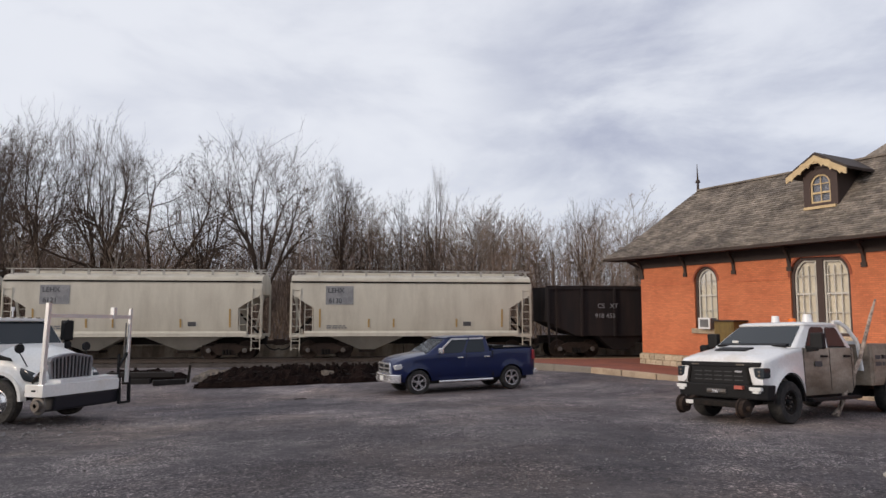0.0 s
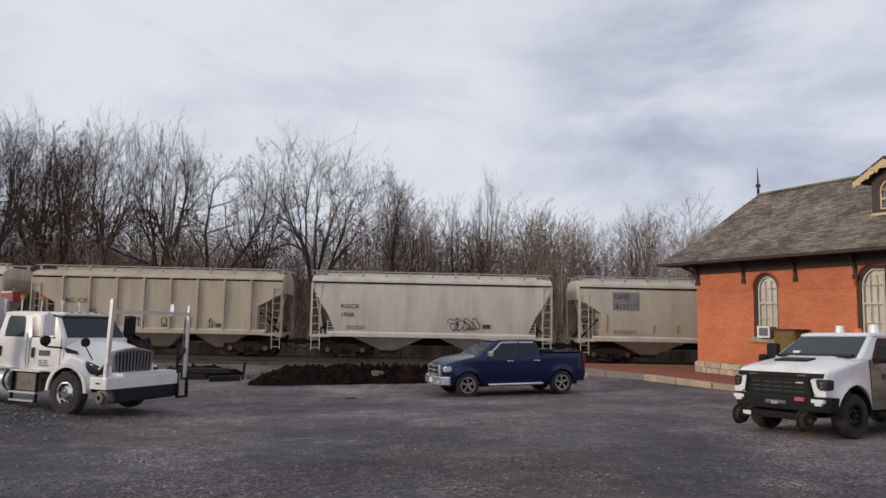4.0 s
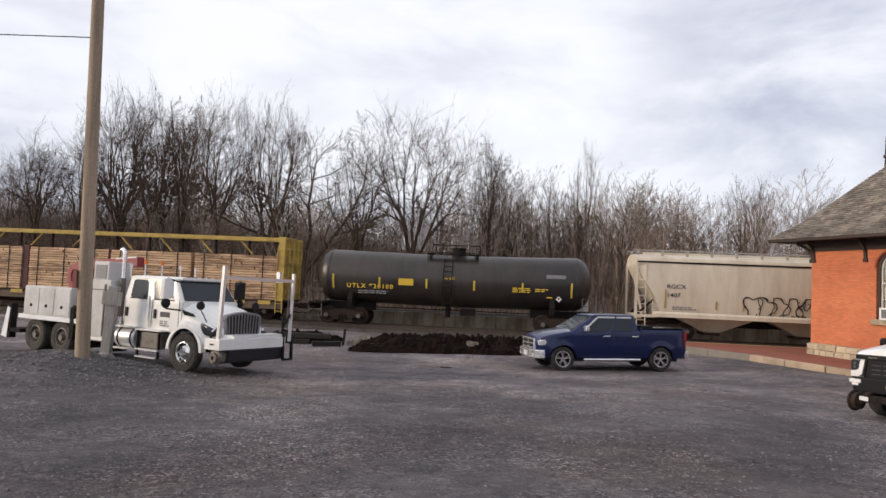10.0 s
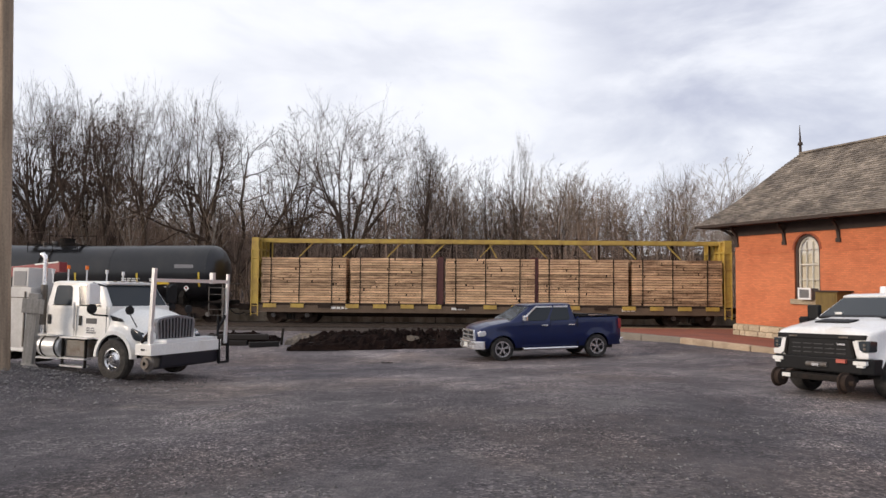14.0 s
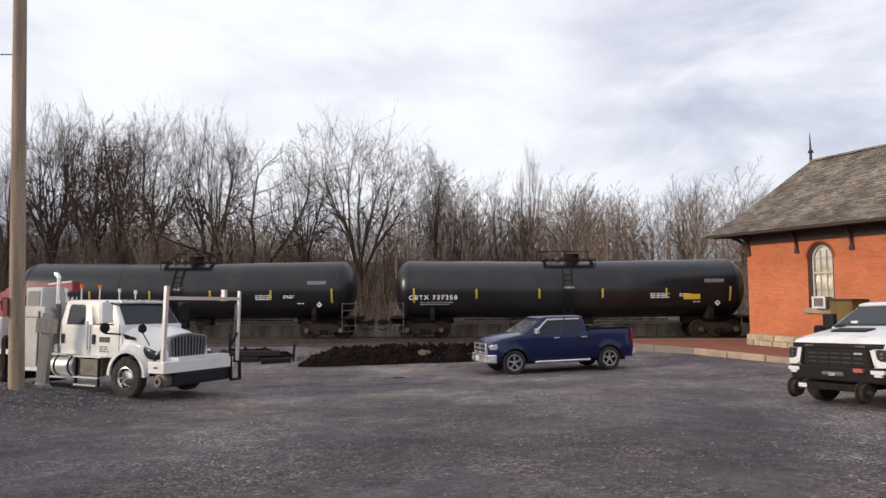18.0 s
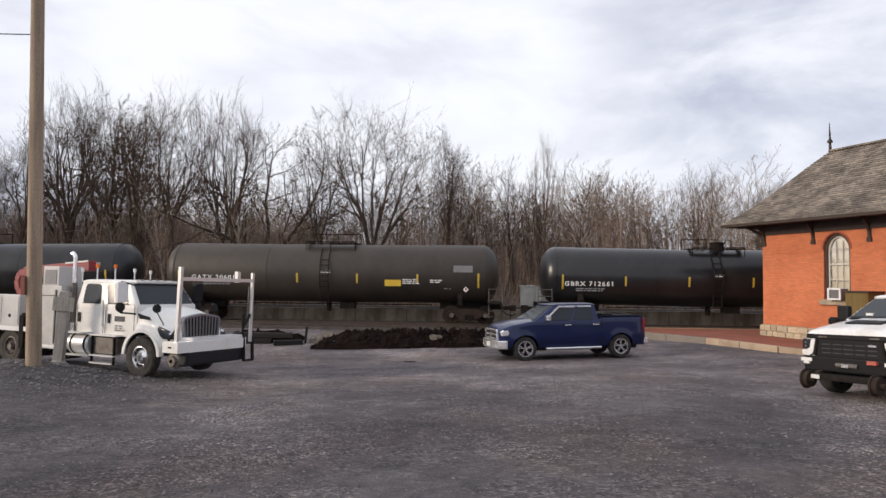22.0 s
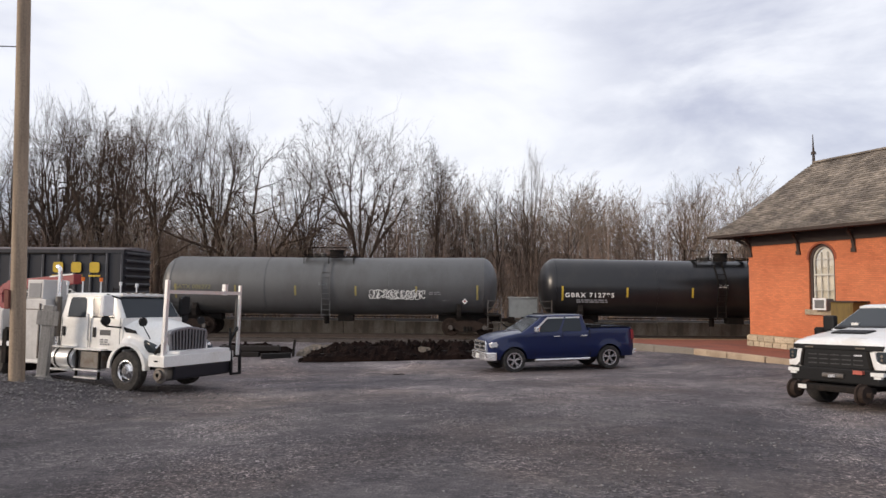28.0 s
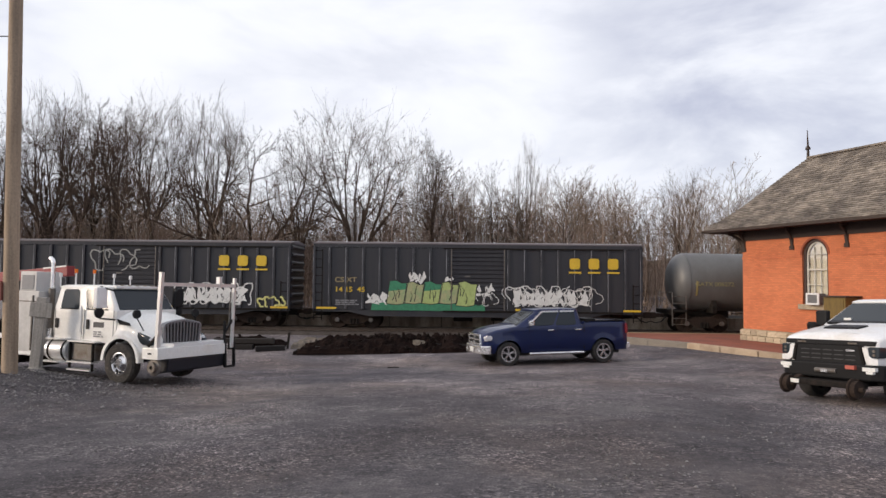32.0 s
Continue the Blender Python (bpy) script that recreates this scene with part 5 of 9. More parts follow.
def ragged_letters(car, x0, x1, z0, z1, y, mats, n, seed, slash=GRAF_BLACK):
    """Tall sprayed letters with torn, spiky outlines, leaning into one another."""
    r = random.Random(seed)
    w = (x1 - x0) / n
    for i in range(n):
        a, b = x0 + w * (i - 0.12), x0 + w * (i + 1.14)
        lean = r.uniform(-0.12, 0.2)
        top = z1 - (z1 - z0) * r.uniform(0.0, 0.22)
        pts = [(a + r.uniform(-0.1, 0.12), z0 + r.uniform(-0.08, 0.08))]
        for k in (0.25, 0.5, 0.75):
            pts.append((a + lean * k + r.uniform(-0.10, 0.14), z0 + (top - z0) * (k + r.uniform(-0.05, 0.05))))
        pts += [(a + w * 0.15 + lean, top + r.uniform(-0.05, 0.2)), (a + w * 0.45 + lean, top - r.uniform(0.05, 0.3)), (a + w * 0.8 + lean, top + r.uniform(0.0, 0.18))]
        for k in (0.8, 0.55, 0.3):
            pts.append((b + lean * k + r.uniform(-0.16, 0.12), z0 + (top - z0) * (k + r.uniform(-0.05, 0.05))))
        pts += [(b + r.uniform(-0.15, 0.08), z0 + r.uniform(-0.1, 0.06)), ((a + b) / 2 + r.uniform(-0.1, 0.1), z0 + r.uniform(0.02, 0.16))]
        yy = y - 0.0025 * (i % 3)
        part("graffiti", Shape().add([(p, yy, q) for p, q in pts], [tuple(range(len(pts)))]), mats[i * len(mats) // n], car, "ragged sprayed graffiti letter")
        for k in range(3):
            xa, za = a + w * r.uniform(0.25, 0.9), z0 + (top - z0) * r.uniform(0.1, 0.5)
            xb, zb = xa + r.uniform(-0.12, 0.2), za + (top - z0) * r.uniform(0.2, 0.45)
            t = r.uniform(0.02, 0.06)
            part("graffiti_stroke", Shape().add([(xa - t, yy - 0.004, za), (xa + t, yy - 0.004, za + 0.05), (xb + t * 0.3, yy - 0.004, zb)], [(0, 1, 2)]), slash if k < 2 else GRAF_WHITE, car)


def ribbon(s, pts, y, w0, w1=None):
    """A flat sprayed stroke along (x, z) points, from width w0 to w1."""
    w1 = w0 if w1 is None else w1
    n = len(pts)
    for k in range(n - 1):
        (xa, za), (xb, zb) = pts[k], pts[k + 1]
        l = math.hypot(xb - xa, zb - za) or 1.0
        nx, nz = -(zb - za) / l / 2, (xb - xa) / l / 2
        p, q = w0 + (w1 - w0) * k / (n - 1), w0 + (w1 - w0) * (k + 1) / (n - 1)
        ex, ez = (xb - xa) / l * q * 0.25, (zb - za) / l * q * 0.25
        s.add([(xa + nx * p, y, za + nz * p), (xa - nx * p, y, za - nz * p), (xb - nx * q + ex, y, zb - nz * q + ez), (xb + nx * q + ex, y, zb + nz * q + ez)], [(0, 1, 2, 3)])
    return s


def block_letters(car, x0, x1, z0, z1, y, n, seed, tones):
    """Wide slanting sprayed letters: two-toned fill, thin black outlines and a few inner strokes."""
    r = random.Random(seed)
    w = (x1 - x0) / n
    for i in range(n):
        a, b = x0 + w * i, x0 + w * (i + 1.06)
        lean, top, low = 0.16, z1 - r.uniform(0, 0.16), z0 + r.uniform(-0.05, 0.08)
        m = low + (top - low) * r.uniform(0.5, 0.66)
        yy = y - 0.0012 * i
        hi = [(a + lean * 0.6, m), (a + lean, top), (a + w * 0.35 + lean, top + 0.06), (a + w * 0.7 + lean, top - 0.10), (b + lean, top - r.uniform(0, 0.1)), (b + lean * 0.6, m + 0.1)]
        lo = [(a, low), (a + lean * 0.6, m), (b + lean * 0.6, m + 0.1), (b, low + 0.02), (a + w * 0.6, low - 0.05)]
        up, down = tones[i * len(tones) // n]
        part("graffiti", Shape().add([(p, yy, q) for p, q in hi], [tuple(range(len(hi)))]), up, car, "sprayed graffiti letter")
        part("graffiti", Shape().add([(p, yy, q) for p, q in lo], [tuple(range(len(lo)))]), down, car, "sprayed graffiti letter")
        edge = Shape()
        ribbon(edge, [lo[0], hi[0], hi[1], hi[2], hi[3], hi[4], hi[5], lo[3], lo[4], lo[0]], yy - 0.003, 0.035)
        for k in range(3):
            xa, za = a + w * r.uniform(0.2, 0.8), low + (top - low) * r.uniform(0.05, 0.5)
            ribbon(edge, [(xa, za), (xa + r.uniform(-0.05, 0.12), za + 0.3), (xa + r.uniform(-0.12, 0.16), za + 0.55)], yy - 0.003, 0.05, 0.02)
        part("graffiti_outline", edge, GRAF_BLACK, car)


def graf_first(car, h, hw):
    y = -hw - 0.118
    part("graffiti", Shape().add([(h - 14.0, y + 0.002, 0.98), (h - 8.1, y + 0.002, 0.98), (h - 8.1, y + 0.002, 1.30), (h - 11.0, y + 0.002, 1.42), (h - 13.9, y + 0.002, 1.45)], [(0, 1, 2, 3, 4)]), GRAF_GREEN, car, "sprayed green ground of the graffiti")
    block_letters(car, h - 13.2, h - 8.7, 1.30, 2.52, y, 5, 3, [(GRAF_GREEN, GRAF_TAN), (GRAF_TAN, GRAF_TAN), (GRAF_GREEN, GRAF_LIME), (GRAF_LIME, GRAF_TAN), (GRAF_LIME, GRAF_LIME)])
    ragged_letters(car, h - 14.15, h - 13.2, 1.30, 1.95, y + 0.001, [GRAF_WHITE], 2, 8)
    ragged_letters(car, h - 11.95, h - 11.35, 2.40, 2.95, y + 0.002, [GRAF_WHITE], 2, 18)
    ragged_letters(car, h - 10.15, h - 9.8, 2.45, 2.8, y + 0.002, [GRAF_WHITE], 1, 19)
    ragged_letters(car, h - 8.6, h - 7.8, 1.75, 2.35, y + 0.002, [GRAF_WHITE], 2, 21)
    graffiti(car, h - 8.7, h - 7.4, 1.3, 2.0, y - 0.004, GRAF_BLACK, 5, 0.05)
    graffiti(car, h - 8.5, h - 7.5, 1.25, 1.9, y - 0.006, GRAF_WHITE, 6, 0.03)
    ragged_letters(car, h - 6.5, h - 2.9, 1.30, 2.15, y, [GRAF_WHITE], 9, 28)
    graffiti(car, h - 6.9, h - 2.7, 1.25, 2.3, y, GRAF_WHITE, 5, 0.05)
    graffiti(car, h - 7.1, h - 2.2, 1.3, 2.2, y - 0.003, GRAF_WHITE, 6, 0.03)
    writing("car_mark", "CS XT", 0.36, mat("dull_gold", (0.30, 0.24, 0.12), 0.6), car, pose(-h + 1.15, y + 0.002, 2.42), 0.004, 1.15)
    writing("car_number", "14 15  45", 0.36, M_LETTER_Y, car, pose(-h + 1.15, y + 0.002, 1.92), 0.004, 1.15)
    part("small_print", bars(Shape(), -h + 1.2, 1.5, 3, y, 1.4, 0.06, 3), M_LETTER_G, car)


def graf_second(car, h, hw):
    y = -hw - 0.118
    graffiti(car, h - 10.4, h - 7.6, 2.9, 4.0, y, mat("faint_spray", (0.30, 0.30, 0.28), 0.7, 0, 0.2), 15, 0.07)
    for k in range(2):
        graffiti(car, h - 5.9, h - 2.0, 1.2, 2.3, y - 0.003 * k, GRAF_WHITE, 25 + k, 0.05)
    ragged_letters(car, h - 5.7, h - 2.2, 1.3, 2.15, y, [GRAF_WHITE], 8, 33)
    graffiti(car, h - 1.6, h - 0.3, 1.1, 1.6, y, GRAF_YELLOW, 31, 0.09)


def centre_beam(car, L):
    """Centre-beam flat car: deck, two end bulkheads, a truss down the middle. The loads are things of their own."""
    h, hw = L / 2, 1.42
    yellow = mat("faded_yellow_steel", (0.50, 0.35, 0.075), 0.6, 0, 0.15, 1.5, col2=(0.33, 0.21, 0.06), mix=(0.45, 0.7))
    maroon = mat("maroon_post", (0.09, 0.03, 0.03), 0.7, 0, 0.2)
    part("deck", Shape().box(-h, h, -hw, hw, 0.98, 1.10), M_RUST, car)
    part("side_sill", Shape().box(-h, h, -hw - 0.03, -hw + 0.08, 0.62, 0.98), mat("brown_sill", (0.13, 0.09, 0.06), 0.8, 0, 0.2, 2), car)
    for i in range(17):
        x = -h + 1.0 + (L - 2.0) * i / 16
        part("stake_pocket", Shape().box(x - 0.34, x + 0.34, -hw - 0.09, -hw - 0.03, 0.86, 1.06), yellow if i % 5 != 2 else M_RUST, car)
    part("top_chord", Shape().box(-h, h, -0.38, 0.38, 4.42, 4.52).box(-h, h, -0.4, -0.3, 4.3, 4.52).box(-h, h, 0.3, 0.4, 4.3, 4.52), yellow, car)
    for i in range(13):
        x = -h + 0.6 + (L - 1.2) * i / 12
        part("centre_post", Shape().box(x - 0.04, x + 0.04, -0.06, 0.06, 1.1, 4.35), M_RUST, car)
    for i in range(9):
        x = -h + 3.0 + (L - 6.0) * i / 8
        d = 1 if x < 0 else -1
        part("brace", Shape().bar((x, -0.28, 4.32), (x - 0.75 * d if i != 4 else x + 0.4, -0.28, 3.55), 0.14, 0.05), yellow, car)
    part("brace", Shape().bar((0.2, -0.29, 4.3), (-0.5, -0.29, 3.6), 0.14, 0.05), yellow, car)
    for x in (-2.6, 2.35):
        part("spacer_post", Shape().box(x - 0.16, x + 0.16, -1.30, -0.15, 1.1, 3.55), maroon, car)
    for d in (-1, 1):
        e = d * h
        a, b = min(e, e - 0.35 * d), max(e, e - 0.35 * d)
        bk = part("bulkhead", Shape().box(a + 0.13, b - 0.13, -hw, hw, 1.05, 4.5), yellow, car, "ribbed yellow end bulkhead", bevel=0.01)
        for y in (-hw, -0.75, 0, 0.75, hw):
            part("upright_rib", Shape().box(a, b, y - 0.06, y + 0.06, 1.05, 4.5), yellow, bk)
        for z in (1.5, 2.3, 3.1, 3.9, 4.46):
            part("level_rib", Shape().box(a + 0.02, b - 0.02, -hw, hw, z - 0.05, z + 0.05), yellow, bk)
        ladder(car, e - 0.2 * d, -hw - 0.08, 0.4, 3.9, 0.36, yellow, 9)
        coupler(car, e, d)
    part("centre_sill", Shape().prism([(-h, 0.95), (-h, 0.7), (-h + 4, 0.35), (h - 4, 0.35), (h, 0.7), (h, 0.95)], -0.3, 0.3), M_RUST, car)
    pl = Shape()
    for i, x in enumerate((-h + 4.2, -2.0, 3.4, 6.8)):
        bars(pl, x, 0.92, 1, -hw - 0.035, 0.9, 0.12, i)
    part("small_print", pl, M_LETTER_W, car)
    return bogie(car, -h + 2.0) + bogie(car, h - 2.0)


WOODS = [mat("sawn_lumber", (0.70, 0.47, 0.28), 0.8, 0, 0.22, 1.0, 12, col2=(0.46, 0.29, 0.17), mix=(0.4, 0.62), stretch=(0.9, 2, 5), per_object=0.2), mat("weathered_lumber", (0.60, 0.40, 0.24), 0.85, 0, 0.22, 1.0, 12, col2=(0.24, 0.145, 0.085), mix=(0.4, 0.62), stretch=(0.9, 2, 5), per_object=0.28)]


def lumber_stack(name, m, length, height, seed):
    st = thing(name, m, "strapped stack of sawn lumber boards on a flat railcar", "lumber stack", "lumber stacks on the railcar")
    r = random.Random(seed)
    n = 18
    hz = height / n
    for i in range(n):
        cuts = [-length / 2] + sorted(r.uniform(-0.42, 0.42) * length for _ in range(r.choice((0, 1, 2)))) + [length / 2]
        for a, b in zip(cuts, cuts[1:]):
            o = r.uniform(-0.02, 0.02)
            part("board", Shape().box(a + 0.01 + r.uniform(0, 0.04), b - 0.01 - r.uniform(0, 0.04), -0.58 + o, 0.58, i * hz + 0.012, (i + 1) * hz - 0.012), WOODS[(i // 6 + seed) % 2], st)
    core = Shape().box(-length / 2 + 0.08, length / 2 - 0.08, -0.50, 0.56, 0.01, height - 0.01)
    part("stack_core", core, M_DARK, st)
    for x in (-length * 0.38, -length * 0.05, length * 0.33):
        part("strap", Shape().box(x - 0.025, x + 0.025, -0.61, -0.602, 0, height).box(x - 0.025, x + 0.025, -0.61, 0.58, height, height + 0.006), M_DARK, st)
    return st


def coal_hopper(car, L, paint):
    h, hw = L / 2, 1.5
    part("body", Shape().prism([(-h, 3.72), (-h, 1.9), (-h + 1.6, 1.15), (h - 1.6, 1.15), (h, 1.9), (h, 3.72)], -hw, hw), paint, car)
    part("top_rim", Shape().box(-h - 0.02, h + 0.02, -hw - 0.07, -hw, 3.62, 3.80).box(-h - 0.02, h + 0.02, hw, hw + 0.07, 3.62, 3.80), paint, car)
    for i in range(9):
        x = -h + 0.1 + (L - 0.2) * i / 8
        part("side_post", Shape().prism_x([(-hw, 1.1), (-hw - 0.12, 1.15), (-hw - 0.12, 3.66), (-hw, 3.74)], x - 0.06, x + 0.06), paint, car)
    for i in range(3):
        c = (i - 1) * 3.2
        part("hopper_bottom", Shape().loft([[(c - 1.4, -1.4, 1.2), (c + 1.4, -1.4, 1.2), (c + 1.4, 1.4, 1.2), (c - 1.4, 1.4, 1.2)], [(c - 0.4, -1.2, 0.4), (c + 0.4, -1.2, 0.4), (c + 0.4, 1.2, 0.4), (c - 0.4, 1.2, 0.4)]]), paint, car)
    part("centre_sill", Shape().box(-h - 0.1, h + 0.1, -0.25, 0.25, 0.72, 1.14), M_DARK, car)
    writing("car_mark", "CS   XT", 0.34, M_LETTER_G, car, pose(-h + 2.75, -hw - 0.13, 2.62), 0.004)
    writing("car_number", "918 453", 0.34, M_LETTER_G, car, pose(-h + 2.6, -hw - 0.13, 2.1), 0.004)
    for d in (-1, 1):
        ladder(car, d * (h - 0.3), -hw - 0.1, 0.5, 3.7, 0.4, paint, 7)
        coupler(car, d * h, d)
    return bogie(car, -h + 1.7) + bogie(car, h - 1.7)


BEIGE = hopper_paint("beige_hopper_paint", (0.57, 0.53, 0.44), (0.44, 0.40, 0.325))
CREAM = hopper_paint("cream_hopper_paint", (0.62, 0.58, 0.50), (0.46, 0.41, 0.33))
CREAM_B = hopper_paint("warm_cream_hopper_paint", (0.66, 0.59, 0.47), (0.50, 0.43, 0.33))
TAN = hopper_paint("tan_hopper_paint", (0.52, 0.44, 0.33), (0.38, 0.31, 0.22))
TANK_BLACK = mat("black_tank_paint", (0.013, 0.0135, 0.016), 0.30, 0, 0.12, 0.9, 25, col2=(0.030, 0.028, 0.027), mix=(0.45, 0.75), stretch=(0.7, 1, 0.5))
TANK_OLD = mat("weathered_black_tank_paint", (0.026, 0.022, 0.020), 0.38, 0, 0.2, 0.8, 25, col2=(0.048, 0.038, 0.031), mix=(0.42, 0.7), stretch=(1.2, 1, 0.3))
TANK_BROWN = mat("sooty_brown_tank_paint", (0.048, 0.038, 0.029), 0.55, 0, 0.2, 0.7, 20, col2=(0.028, 0.023, 0.019), stretch=(0.8, 1, 0.4))
TANK_GREY = mat("grey_tank_paint", (0.115, 0.117, 0.118), 0.45, 0, 0.08, 0.9, 25, col2=(0.082, 0.080, 0.078), mix=(0.45, 0.75), stretch=(0.9, 1, 0.3))
BOX_PAINT = mat("dark_boxcar_paint", (0.021, 0.021, 0.027), 0.42, 0, 0.15, 1.2, 30, col2=(0.036, 0.033, 0.033), mix=(0.45, 0.75), stretch=STREAK)
COAL_PAINT = mat("black_coal_hopper_paint", (0.020, 0.017, 0.018), 0.8, 0, 0.2, 1.2, col2=(0.034, 0.024, 0.021), stretch=STREAK, spec=0.2)
YELLOW_STRIPE = mat("yellow_reflector", (0.58, 0.42, 0.05), 0.5, 0, 0.1)

# (kind, rear end, front end) along the line at the start of the clip
CARS = []


def add_car(name, a, b, label, category, fill):
    car = thing(name, track_pose((a + b) / 2, z=RAIL_Z), label, category, "cars of the freight train")
    wheels = fill(car, b - a)
    CARS.append((car, (a + b) / 2, wheels, 0.0))
    return car


def hopper_6130(c, L):
    w = covered_hopper(c, L, BEIGE)
    hopper_marks(c, L, "LEHX", "6130", True, 1)
    drape(c)
    return w


def hopper_6121(c, L):
    w = covered_hopper(c, L, BEIGE)
    hopper_marks(c, L, "LEHX", "6121", True, 2)
    drape(c)
    return w


def hopper_1508(c, L):
    w = covered_hopper(c, L, CREAM, curved=True, inset=1.3)
    hopper_marks(c, L, "RGCX", "1508", False, 3, stripes=False)
    graffiti(c, 0.9, 2.4, 1.6, 2.2, -1.55, GRAF_BLACK, 12, 0.04)
    graffiti(c, 1.0, 2.2, 1.55, 2.0, -1.553, GRAF_BLACK, 14, 0.04)
    drape(c)
    return w


def hopper_995(c, L):
    w = covered_hopper(c, L, TAN, ribs=8, inset=1.25)
    h = L / 2
    writing("car_mark", "RG  CX", 0.34, M_LETTER_K, c, pose(-h + 1.75, -1.545, 2.62), 0.002)
    writing("car_number", "995", 0.34, M_LETTER_K, c, pose(-h + 2.85, -1.545, 2.1), 0.002)
    for i, x in enumerate((-1.0, 0.3, 1.5, 2.6)):
        graffiti(c, x, x + 0.35, 1.5, 1.95, -1.545, GRAF_BLACK, 40 + i, 0.035)
    part("data_plate", Shape().box(h - 3.3, h - 2.95, -1.545, -1.541, 1.5, 1.7), M_LETTER_K, c)
    return w


def hopper_1407(c, L):
    w = covered_hopper(c, L, CREAM_B, curved=True, inset=1.3)
    hopper_marks(c, L, "RGCX", "1407", False, 4)
    for k in range(2):
        graffiti(c, -0.9, 2.3, 1.30, 2.35, -1.55 - 0.003 * k, GRAF_BLACK, 22 + k, 0.05)
    graffiti(c, 1.6, 2.6, 1.8, 2.2, -1.557, GRAF_BLACK, 29, 0.04)
    drape(c)
    return w


def tank_weathered(c, L):
    w = tank_car(c, L, TANK_OLD, 1.40, "UTLX 920100", M_LETTER_Y, 5, YELLOW_STRIPE, mark_x=0.125, mark_z=1.98)
    part("warning_plate", Shape().box(-2.75, -1.95, -1.42, -1.414, 2.2, 2.55), M_LETTER_Y, c, "yellow warning panel")
    return w


def tank_striped(c, L):
    w = tank_car(c, L, TANK_BLACK, 1.52, "CBTX 737358", M_LETTER_W, 6, YELLOW_STRIPE, mark_x=0.045, mark_z=2.05)
    part("warning_plate", Shape().box(L / 2 - 3.5, L / 2 - 2.65, -1.546, -1.54, 2.0, 2.27), M_LETTER_Y, c, "yellow warning panel")
    return w


def tank_661(c, L):
    return tank_car(c, L, TANK_BLACK, 1.52, "GBRX 712661", M_LETTER_W, 7, YELLOW_STRIPE, mark_x=0.065, mark_z=2.08)


def tank_sooty(c, L):
    w = tank_car(c, L, TANK_BROWN, 1.56, "GATX 206019", M_LETTER_W, 8, YELLOW_STRIPE, mark_x=0.10, mark_z=2.22, belly=0.03, dome=False, walkway=False)
    part("warning_plate", Shape().box(3.05, 3.9, -1.58, -1.574, 1.95, 2.28), M_LETTER_Y, c, "yellow warning panel")
    return w


def tank_795(c, L):
    return tank_car(c, L, TANK_BLACK, 1.52, "GBRX 712795", M_LETTER_W, 9, YELLOW_STRIPE, mark_x=0.065, mark_z=2.08)


def tank_grey(c, L):
    w = tank_car(c, L, TANK_GREY, 1.54, "", None, 10, mat("dull_yellow_stripe", (0.32, 0.27, 0.10), 0.6), ladder_mid=True, belly=0.05, panel=False)
    graffiti(c, 2.3, 5.2, 1.95, 2.35, -1.575, GRAF_WHITE, 51, 0.045)
    graffiti(c, 2.4, 5.0, 1.9, 2.4, -1.58, GRAF_WHITE, 53, 0.03)
    writing("car_number", "GATX 006272", 0.30, mat("faint_yellow", (0.28, 0.26, 0.13), 0.6), c, pose(-L / 2 + 1.0, -1.555, 2.4), 0.002, 1.1)
    return w


add_car("coal_hopper_car", 9.35, 24.0, "black open coal hopper railcar with ribbed sides", "railcar", lambda c, L: coal_hopper(c, L, COAL_PAINT))
add_car("covered_hopper_car", -3.95, 8.5, "beige covered hopper railcar with sloping ends and grey number panel", "railcar", hopper_6130)
add_car("covered_hopper_car", -17.8, -5.4, "beige covered hopper railcar with sloping ends and grey number panel", "railcar", hopper_6121)
add_car("covered_hopper_car", -31.7, -19.25, "cream covered hopper railcar with curved sloping ends and small scrawl", "railcar", hopper_1508)
add_car("covered_hopper_car", -45.9, -33.2, "tan covered hopper railcar with upright side ribs", "railcar", hopper_995)
add_car("covered_hopper_car", -59.9, -47.35, "cream covered hopper railcar with black graffiti loops", "railcar", hopper_1407)
add_car("tank_car", -76.75, -62.0, "weathered black tank railcar with yellow lettering", "railcar", tank_weathered)
add_car("centre_beam_car", -103.3, -78.35, "yellow centre-beam flat railcar with end bulkheads", "railcar", lambda c, L: centre_beam(c, L))
add_car("tank_car", -123.4, -104.95, "glossy black tank railcar with white lettering and yellow stripes", "railcar", tank_striped)
add_car("tank_car", -143.75, -125.5, "glossy black tank railcar with white lettering and yellow stripes", "railcar", tank_661)
add_car("tank_car", -163.95, -145.9, "sooty brown tank railcar with white lettering", "railcar", tank_sooty)
add_car("tank_car", -184.55, -165.75, "glossy black tank railcar with white lettering and yellow stripes", "railcar", tank_795)
add_car("tank_car", -204.8, -186.75, "grey tank railcar with white graffiti and a middle ladder", "railcar", tank_grey)
add_car("box_car", -223.55, -206.5, "dark ribbed boxcar with green and white graffiti", "railcar", lambda c, L: box_car(c, L, BOX_PAINT, 1, graf_first))
add_car("box_car", -241.8, -224.75, "dark ribbed boxcar with pale graffiti", "railcar", lambda c, L: box_car(c, L, BOX_PAINT, 2, graf_second))

LOADS = []
_c = (-103.3 - 78.35) / 2
for _x, _l in ((-9.75, 4.5), (-5.05, 4.55), (0.0, 4.7), (4.85, 4.7), (9.7, 4.7)):
    for _y, _k in ((-0.78, 0), (0.78, 1)):
        st = lumber_stack("lumber_stack", track_pose(_c + _x, 37.0 + _y, RAIL_Z + 1.10), _l, 2.38, int(_x * 3 + 40))
        LOADS.append((st, _c + _x, _y))

